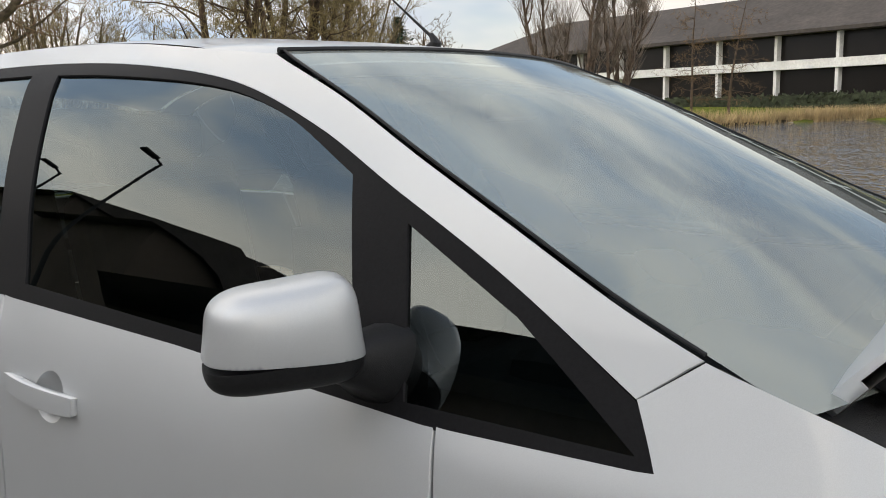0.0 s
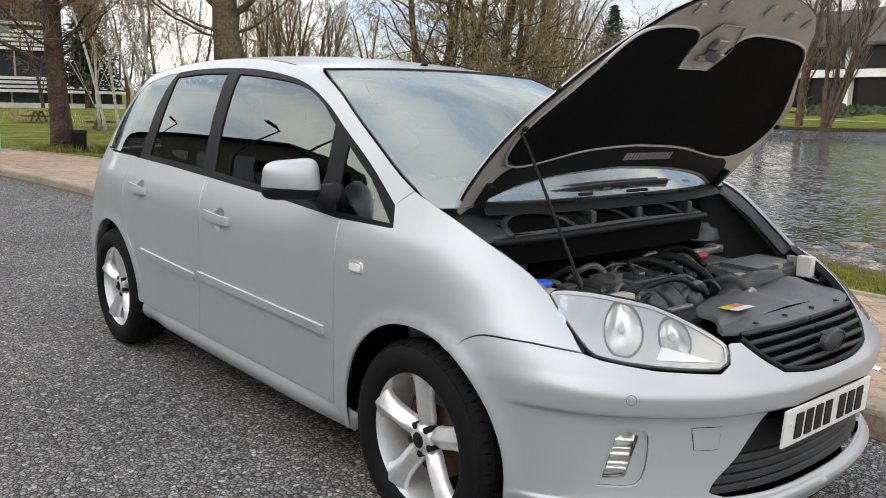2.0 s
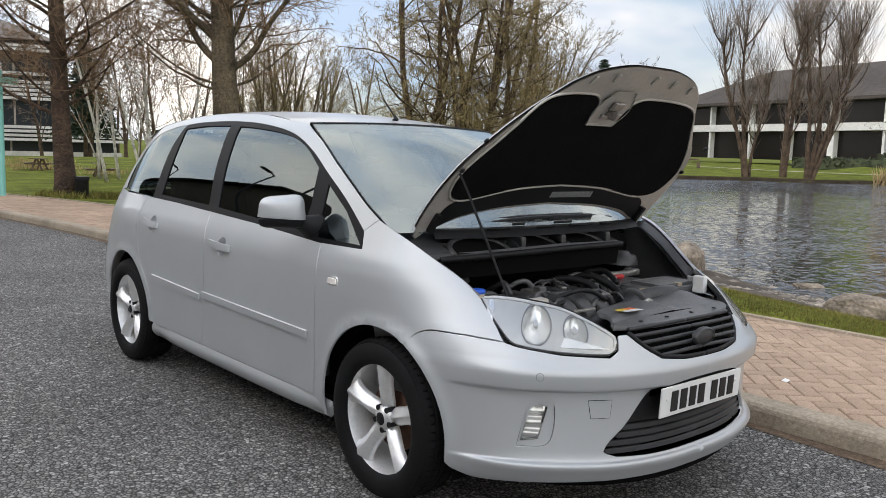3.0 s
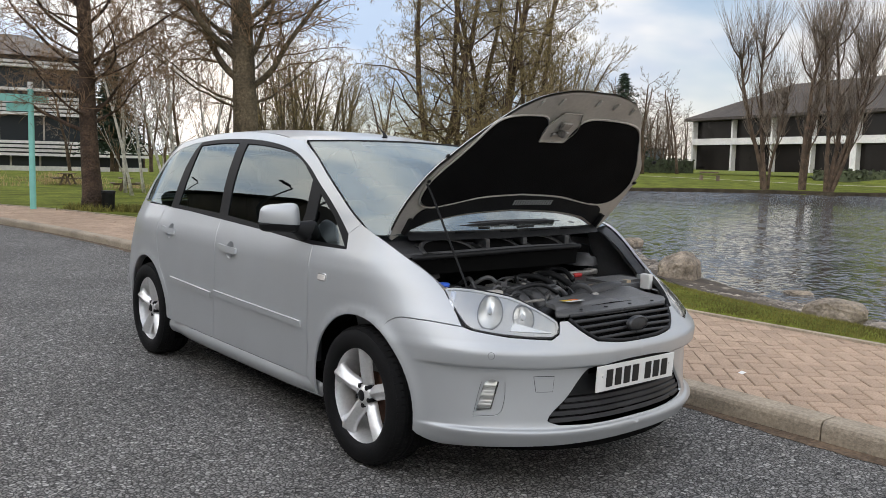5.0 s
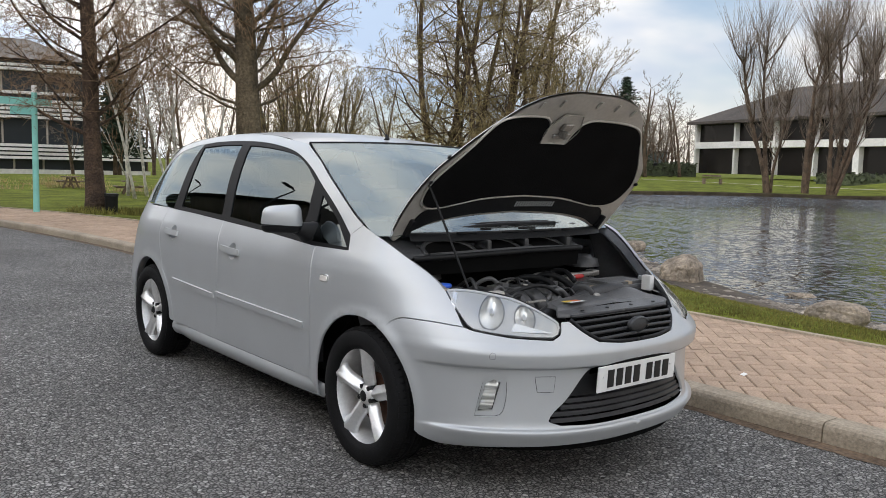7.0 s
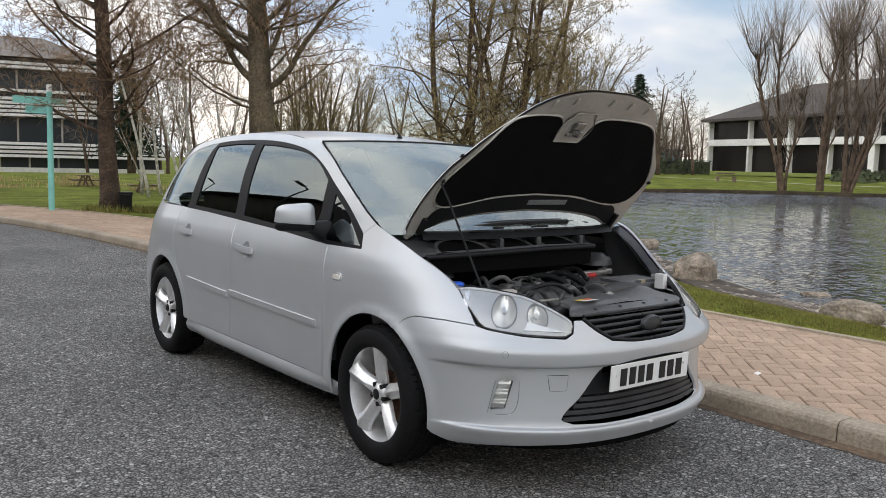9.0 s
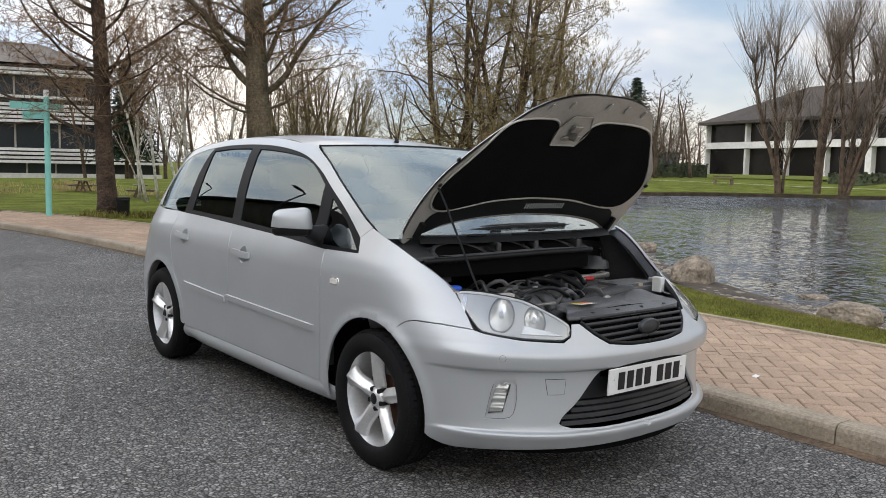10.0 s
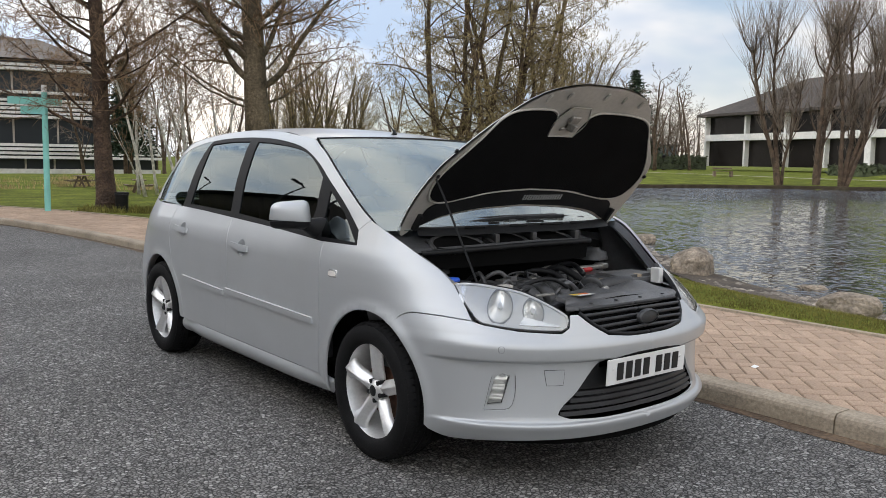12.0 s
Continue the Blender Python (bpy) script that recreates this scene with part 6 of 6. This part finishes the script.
line = [(Vector(screen_at(-1 + 2 * k / 24, .995)) + Vector((0, .004, .002)), .006) for k in range(25)]
part("screen_seal", tubes([line], 6), BLACK, car)
# parking sensors and towing eye cover
for mirror in (False, True):
    for w, z in ((.655, .607), ):
        u0 = F(w)
        ring = outline([(u0 + .013 * math.cos(a * .5236), z + .013 * math.sin(a * .5236), 1) for a in range(12)], .006)
        skin("sensor_gap", sheet(side(.0008), gap(ring, -.0012), [], .01, 0), DARK, car, mirror=mirror)
        skin("parking_sensor", sheet(side(.002), ring, [], .01, .004), PAINT, car, "painted parking sensor", mirror=mirror)
t_out = outline(N((.437, .452), (.502, .452), (.512, .515), (.432, .515)), .02)
skin("cover_gap", sheet(side(.0008), gap(t_out, -.0022), [], .02, 0), DARK, car)
skin("towing_cover", sheet(side(.0025), t_out, [], .02, .004), PAINT, car)

# the kerb side of the body stands further out than the road side
KERBSIDE, LID = 1.10, 1.07
still = Matrix.Identity(4)
for ob in list(car.children_recursive):
    if ob.matrix_basis != still:
        if ob.parent == car and ob.location.x > .3:
            ob.location.x *= KERBSIDE
    elif ob.type == "MESH" and (ob.parent == car or ob.parent.matrix_basis == still):
        for v in ob.data.vertices:
            if v.co.x > 0:
                v.co.x *= LID if bonnet in (ob, ob.parent) else KERBSIDE


# ---- street on the far side of the road, which the car's windows mirror ----
depot = thing("street_building", "long dark brick building with a pitched roof across the road", "building")
BRICK = mat("dark_brick", (0.11, 0.085, 0.065), 0.9, 0, 0.2, 0.5)


def terrace(x, y0, y1, top, rise, floors):
    """One stretch of the building: wall, pitched roof and rows of windows."""
    part("wall", box(x - 17, y0, -.2, x, y1, top), BRICK, depot)
    part("roof", ([(x + .6, y0 - .3, top), (x + .6, y1, top), (x - 8, y1, top + rise), (x - 8, y0 - .3, top + rise), (x - 17.6, y1, top), (x - 17.6, y0 - .3, top)],
                  [(0, 1, 2, 3), (3, 2, 4, 5), (1, 4, 2), (0, 3, 5)]), ROOFTILE, depot)
    y = y0 + 1.6
    while y + 2.7 < y1:
        for z0 in floors:
            pane = part("window", box(x - .02, y, z0, x + .04, y + 2.6, z0 + 1.9), GLAZE, depot)
            part("window_frame", box(x + .04, y - .1, z0 - .12, x + .1, y + 2.7, z0), STONEWHITE, pane)
        y += 4


terrace(-13, -12, 22, 7.7, 2.5, (1.2, 5.0))
terrace(-13.2, 22, 29, 10.0, 2.6, (1.2, 5.0))
terrace(-13.4, 29, 140, 12.0, 2.8, (1.2, 5.0, 8.8))


def street_lamp(x, y, h):
    ob = thing("street_lamp", "tall dark street lamp post with a short arm", "street lamp", (x, y, 0), group="street lamps")
    part("post", tubes([[(Vector((0, 0, 0)), .09), (Vector((0, 0, 1.2)), .065), (Vector((0, 0, h)), .045)]], 12), BLACK, ob)
    part("arm", tubes([[(Vector((0, 0, h - .03)), .04), (Vector((.30, 0, h + .05)), .035)]], 10), BLACK, ob)
    part("lamp_head", box(.25, -.12, h + .0, .85, .12, h + .1, .04), BLACK, ob)


for x, y, h in ((-8.9, 21.7, 9.6), (-8.2, 16.5, 9.6), (-8.9, 31, 9.6)):
    street_lamp(x, y, h)
fp = new("pavement_far", mesh_of("pavement_far", [(-13, -60, .1), (-9, -60, .1), (-9, 60, .1), (-13, 60, .1), (-9, -60, -.1), (-9, 60, -.1)], [(0, 1, 2, 3), (1, 4, 5, 2)], CONCRETE))
tagged(fp, "plain concrete footway across the road", "pavement", kind="structure")

# ---- litter ----
lit = new("paper_scrap", mesh_of("paper_scrap", [(0, 0, .134), (.06, .01, .136), (.065, .045, .139), (.01, .04, .135)], [(0, 1, 2, 3)], WHITE))
lit.location = (1.81, -.31, -.027)
tagged(lit, "small white paper scrap on the paving", "litter")


# ---- greenery and things on the lawns ----
def hedge(x0, y0, x1, y1, z0, height, depth, seed, label):
    rng = random.Random(seed)
    L = math.hypot(x1 - x0, y1 - y0)
    ax, ay = (x1 - x0) / L, (y1 - y0) / L
    v, f = [], []
    for _ in range(int(L * height * 60)):
        t, d, h = rng.uniform(0, L), rng.uniform(-depth, depth) / 2, rng.uniform(0, height) * (1 + .12 * noise.noise((rng.random(), 0, L)))
        c = Vector((x0 + ax * t - ay * d, y0 + ay * t + ax * d, z0 + h))
        b, s = len(v), .16
        for _ in range(4):
            v.append(c + Vector((rng.gauss(0, s), rng.gauss(0, s), rng.gauss(0, s))))
        f += [(b, b + 1, b + 2), (b, b + 2, b + 3), (b, b + 3, b + 1)]
    n0 = len(v)
    for t, d, h in ((0, -1, 0), (L, -1, 0), (L, 1, 0), (0, 1, 0), (0, -1, 1), (L, -1, 1), (L, 1, 1), (0, 1, 1)):
        dd = d * depth * .42
        v.append(Vector((x0 + ax * t - ay * dd, y0 + ay * t + ax * dd, z0 + (height * .9 if h else -.3))))
    f += [tuple(n0 + k for k in q) for q in ((0, 1, 5, 4), (1, 2, 6, 5), (2, 3, 7, 6), (3, 0, 4, 7), (4, 5, 6, 7))]
    ob = new("hedge", mesh_of("hedge", v, f, HEDGE))
    return tagged(ob, label, "hedge", "hedges")


hedge(92, 36, 77, -14, 1.05, 1.2, 1.4, 1, "low dark clipped hedge before the office")
hedge(84, 41, 80, 30, .7, .9, 2.2, 2, "low dark clipped hedge before the office")
hedge(86, 66, 94, 64, 1.0, 1.5, 1.6, 3, "clipped evergreen hedge beside the lawn")
hedge(70, 62, 84, 66, .9, 1.3, 1.6, 4, "clipped evergreen hedge beside the lawn")
hedge(24.5, 66, 62, 68, -.5, 2.6, 2.5, 5, "tall dark evergreen hedge in the distance")

shed = thing("shed", "grey slatted shed behind the lawn trees", "shed")
part("wall", box(96, 80, .8, 110, 84, 4.2), mat("grey_boards", (0.12, 0.14, 0.15), 0.8, 0, 0.2, 0.6), shed)
part("roof", box(95.6, 79.6, 4.2, 110.4, 84.4, 4.5), ROOFTILE, shed)


def bench(at, turn):
    ob = thing("bench", "plain wooden bench on the lawn by the pond", "bench", at, turn)
    for k in range(3):
        part("seat_slat", box(-.8, -.2 + k * .14, .43, .8, -.08 + k * .14, .47, .005), WOOD, ob)
    for s in (-1, 1):
        part("leg", box(s * .7 - .09, -.22, -.2, s * .7 + .09, .22, .43, .01), WOOD, ob)
    part("backrest", box(-.8, .2, .62, .8, .24, .76, .005), WOOD, ob)


bench((59.6, 38.2, ground_z(59.6, 38.2)), -40)


def picnic_table(at, turn):
    ob = thing("picnic_table", "weathered wooden picnic table on the grass", "table", at, turn)
    ob.scale = (.6, .6, .6)
    for k in range(5):
        part("top_board", box(-.9, -.36 + k * .15, .70, .9, -.23 + k * .15, .74, .004), WOOD, ob)
    for s in (-1, 1):
        part("seat_board", box(-.9, s * .68 - .13, .42, .9, s * .68 + .13, .46, .004), WOOD, ob)
        part("leg", box(s * .6 - .04, -.7, .36, s * .6 + .04, .7, .42), WOOD, ob)
        for q in (-1, 1):
            part("leg", box(s * .6 - .04, -.05, 0, s * .6 + .04, .05, .76, m=pose(0, q * .32, -.02, q * 22, 0, 0)), WOOD, ob)


picnic_table((6.8, 26.0, ground_z(6.8, 26.0)), 75)
picnic_table((6.15, 30.5, ground_z(6.15, 30.5)), 60)
lbin = thing("litter_bin", "small black litter bin beside the tree", "bin", (3.08, 16.0, .09))
part("body", lathe([(0, 0), (.12, 0), (.13, .02), (.14, .38), (.15, .40), (.15, .43), (.13, .43), (.12, .1), (0, .1)], 24), BLACK, lbin).matrix_local = pose(0, 0, 0, 0, -90, 0)
part("hood", box(-.13, -.13, .42, .13, .13, .47, .03), BLACK, lbin)


def blades(name, spots, material, label, height, width, seed):
    """A patch of upright blades at the given spots; uncountable stuff."""
    rng = random.Random(seed)
    v, f = [], []
    for x, y, z in spots:
        h, a, w = rng.uniform(*height), rng.uniform(0, 6.283), rng.uniform(.6, 1.2) * width
        lx, ly = rng.gauss(0, .3) * h, rng.gauss(0, .3) * h
        b = len(v)
        v += [(x - w * math.cos(a), y - w * math.sin(a), z), (x + w * math.cos(a), y + w * math.sin(a), z), (x + lx, y + ly, z + h)]
        f.append((b, b + 1, b + 2))
    ob = new(name, mesh_of(name, v, f, material))
    return tagged(ob, label, "grass", kind="stuff")


rng5 = random.Random(31)
spots = []
while len(spots) < 60000:
    y = rng5.uniform(-3.5, 9)
    x = kerb_x(y) + 2.3 + (near_shore(y) - 1.35 - kerb_x(y) - 2.3) * rng5.random() ** 1.1
    spots.append((x, y, ground_z(x, y) + .005))
blades("grass_tuft", spots, BLADE, "short uneven grass on the pond verge", (.012, .038), .003, 1)
spots = []
while len(spots) < 9000:
    y = rng5.uniform(2, 21)
    x = far_shore(y) + rng5.uniform(-.6, 1.6)
    spots.append((x, y, WATER - .05))
blades("reeds", spots, REED, "band of dry straw-coloured reeds on the far bank", (.7, 1.5), .035, 2)
spots = []
for _ in range(16):
    cx, cy = rng5.uniform(0, 9), rng5.uniform(27, 40)
    for _ in range(170):
        x, y = cx + rng5.gauss(0, .55), cy + rng5.gauss(0, .3)
        spots.append((x, y, ground_z(x, y)))
blades("tussock", spots, REED, "clumps of dry yellow grass on the lawn", (.1, .3), .012, 3)
spots = []
for _ in range(9):
    cx, cy = rng5.uniform(2.2, 4.2), rng5.uniform(15.4, 16.6)
    for _ in range(160):
        x, y = cx + rng5.gauss(0, .12), cy + rng5.gauss(0, .12)
        spots.append((x, y, ground_z(x, y)))
blades("shrub", spots, BLADE, "small green plants round the tree foot", (.06, .2), .012, 4)

# bare wet margin between the grass and the water
mv, mf = [], []
for j in range(64):
    y = -3.5 + j * .21
    ragged = .10 * noise.noise((y * 1.7, 4, 0))
    for k in range(6):
        x = near_shore(y) - 1.18 + ragged + k * .2
        mv.append((x, y, ground_z(x, y) + .014 + .03 * noise.noise((x * .7, y * .7, 0))))
    if j:
        a = 6 * j
        mf += [(a - 6 + k, a - 5 + k, a + 1 + k, a + k) for k in range(5)]
margin = new("shore_margin", mesh_of("shore_margin", mv, mf, SHORE, True))
tagged(margin, "brown stony soil along the pond's edge", "ground", kind="structure")

# stones along the water's edge
sv, sf = [], []
ico = bmesh.new()
bmesh.ops.create_icosphere(ico, subdivisions=1, radius=1)
iv, i_f = [v.co.copy() for v in ico.verts], [tuple(v.index for v in f.verts) for f in ico.faces]
ico.free()
for _ in range(6500):
    y = rng5.uniform(-3, 9.5)
    x = near_shore(y) + rng5.gauss(-.60, .26)
    r = rng5.uniform(.012, .036) * (2.0 if rng5.random() < .07 else 1)
    z = max(ground_z(x, y), WATER - .05)
    n0 = len(sv)
    m = pose(x, y, z, 0, 0, rng5.uniform(0, 360)) @ Matrix.Diagonal((r * 1.3, r, r * .6, 1))
    sv += [m @ (c * rng5.uniform(.85, 1.15)) for c in iv]
    sf += [tuple(n0 + k for k in q) for q in i_f]
peb = new("pebbles", mesh_of("pebbles", sv, sf, GRAVEL, True))
tagged(peb, "loose grey-brown stones along the pond's edge", "stones", kind="stuff")

# pale footpath across the lawn beyond the pond
fv, ff = [], []
for j in range(50):
    a = radians(48 + j * .6)
    for d in (75.7, 76.4):
        x, y = -2.9 + d * math.sin(a), -3.1 + d * math.cos(a)
        level = sum(ground_z(-2.9 + d * math.sin(a + radians(e)), -3.1 + d * math.cos(a + radians(e))) for e in (-3, -1.5, 0, 1.5, 3)) / 5
        fv.append((x, y, level + .12))
    if j:
        k = 2 * j
        ff.append((k - 2, k - 1, k + 1, k))
fpath = new("footpath", mesh_of("footpath", fv, ff, CONCRETE))
tagged(fpath, "pale gravel footpath across the far lawn", "path", kind="structure")


# ---- kerb and paving ----
kerb = thing("kerb", "sandy concrete kerb stones along the road", "kerb", kind="structure")
y = -13.9
while y < 20:
    y1 = y + .915
    x0, x1 = kerb_x(y), kerb_x(y1 - .008)
    W_K, H_K = .17, .108
    prof = [(0, -.1), (.010, .075), (.018, .095), (.036, H_K), (W_K, H_K), (W_K, -.1)]
    v = [(x0 + a, y, z) for a, z in prof] + [(x1 + a, y1 - .008, z) for a, z in prof]
    f = [(i, i + 1, i + 7, i + 6) for i in range(5)] + [tuple(range(5, -1, -1)), tuple(range(6, 12))]
    part("kerb_stone", (v, f), KERB, kerb)
    y = y1
pavement = new("pavement")
tagged(pavement, "block-paved footpath of tan herringbone bricks", "pavement", kind="structure")
bv, bf = [], []
pys = [-14 + i for i in range(35)]
for y in pys:
    bv += [(kerb_x(y) + .15, y, .094), (kerb_x(y) + 2.24, y, .094)]
for j in range(len(pys) - 1):
    bf.append((2 * j, 2 * j + 1, 2 * j + 3, 2 * j + 2))
part("bedding", (bv, bf), JOINT, pavement)
ev, ef = [], []
for j, y in enumerate(pys):
    x = kerb_x(y) + 2.22
    ev += [(x, y, 0), (x, y, .122), (x + .06, y, .122), (x + .06, y, 0)]
    if j:
        a = 4 * (j - 1)
        ef += [(a + i, a + i + 1, a + i + 5, a + i + 4) for i in range(3)]
part("edging", (ev, ef), KERB, pavement, "narrow concrete edging strip")
me_brick = None
b = box(-.0965, -.0465, -.03, .0965, .0465, 0, .005, 1)
me_brick = bpy.data.meshes.new("brick")
b.to_mesh(me_brick)
b.free()
me_brick.materials.append(PAVER)
allv, allf = [], []
cube = box(-.0965, -.0465, -.01, .0965, .0465, 0, 0)
cvs = [v.co.copy() for v in cube.verts]
cfs = [tuple(v.index for v in f.verts) for f in cube.faces]
cube.free()
S45 = math.sqrt(.5)
rngp = random.Random(4)
count = 0
for p in range(-260, 260):
    for q in range(-130, 130):
        for cx, cy, turn in ((p + 2 * q + 1, p - 2 * q + .5, 0), (p + 2 * q + .5, p - 2 * q + 2, 90)):
            hx, hy = cx * .1, cy * .1
            x, y = (hx - hy) * S45 + 2, (hx + hy) * S45
            if not -10 < y < 19 or not .10 < x - kerb_x(y) < 2.22:
                continue
            z, tilt = .1035 + rngp.uniform(-.002, .002), rngp.uniform(-.6, .6)
            if -1.7 < y < .05 and x < 3.6 and count < 300 and x - kerb_x(y) > .2:
                ob = new("brick", me_brick)
                ob.parent = pavement
                ob.matrix_local = pose(x, y, z, tilt, tilt, turn + 45)
                count += 1
            else:
                m = pose(x, y, z, tilt, tilt, turn + 45)
                n0 = len(allv)
                allv += [m @ c for c in cvs]
                allf += [tuple(n0 + k for k in f) for f in cfs]
rest = part("bricks", (allv, allf), PAVER, pavement)
tagged(rest, kind="stuff")

# brown grit gathered in the gutter
dv, df = [], []
rngd = random.Random(12)
for j in range(260):
    y = -8 + j * .1
    w = .03 + .045 * (1 + noise.noise((y * 1.3, 0, 0))) + rngd.uniform(0, .03)
    dv += [(kerb_x(y) - w, y, .0035), (kerb_x(y) + .01, y, .006)]
    if j:
        a = 2 * j
        df.append((a - 2, a - 1, a + 1, a))
grit = new("gutter_grit", mesh_of("gutter_grit", dv, df, DIRT))
tagged(grit, "brown grit and leaf dirt along the gutter", "dirt", kind="stuff")
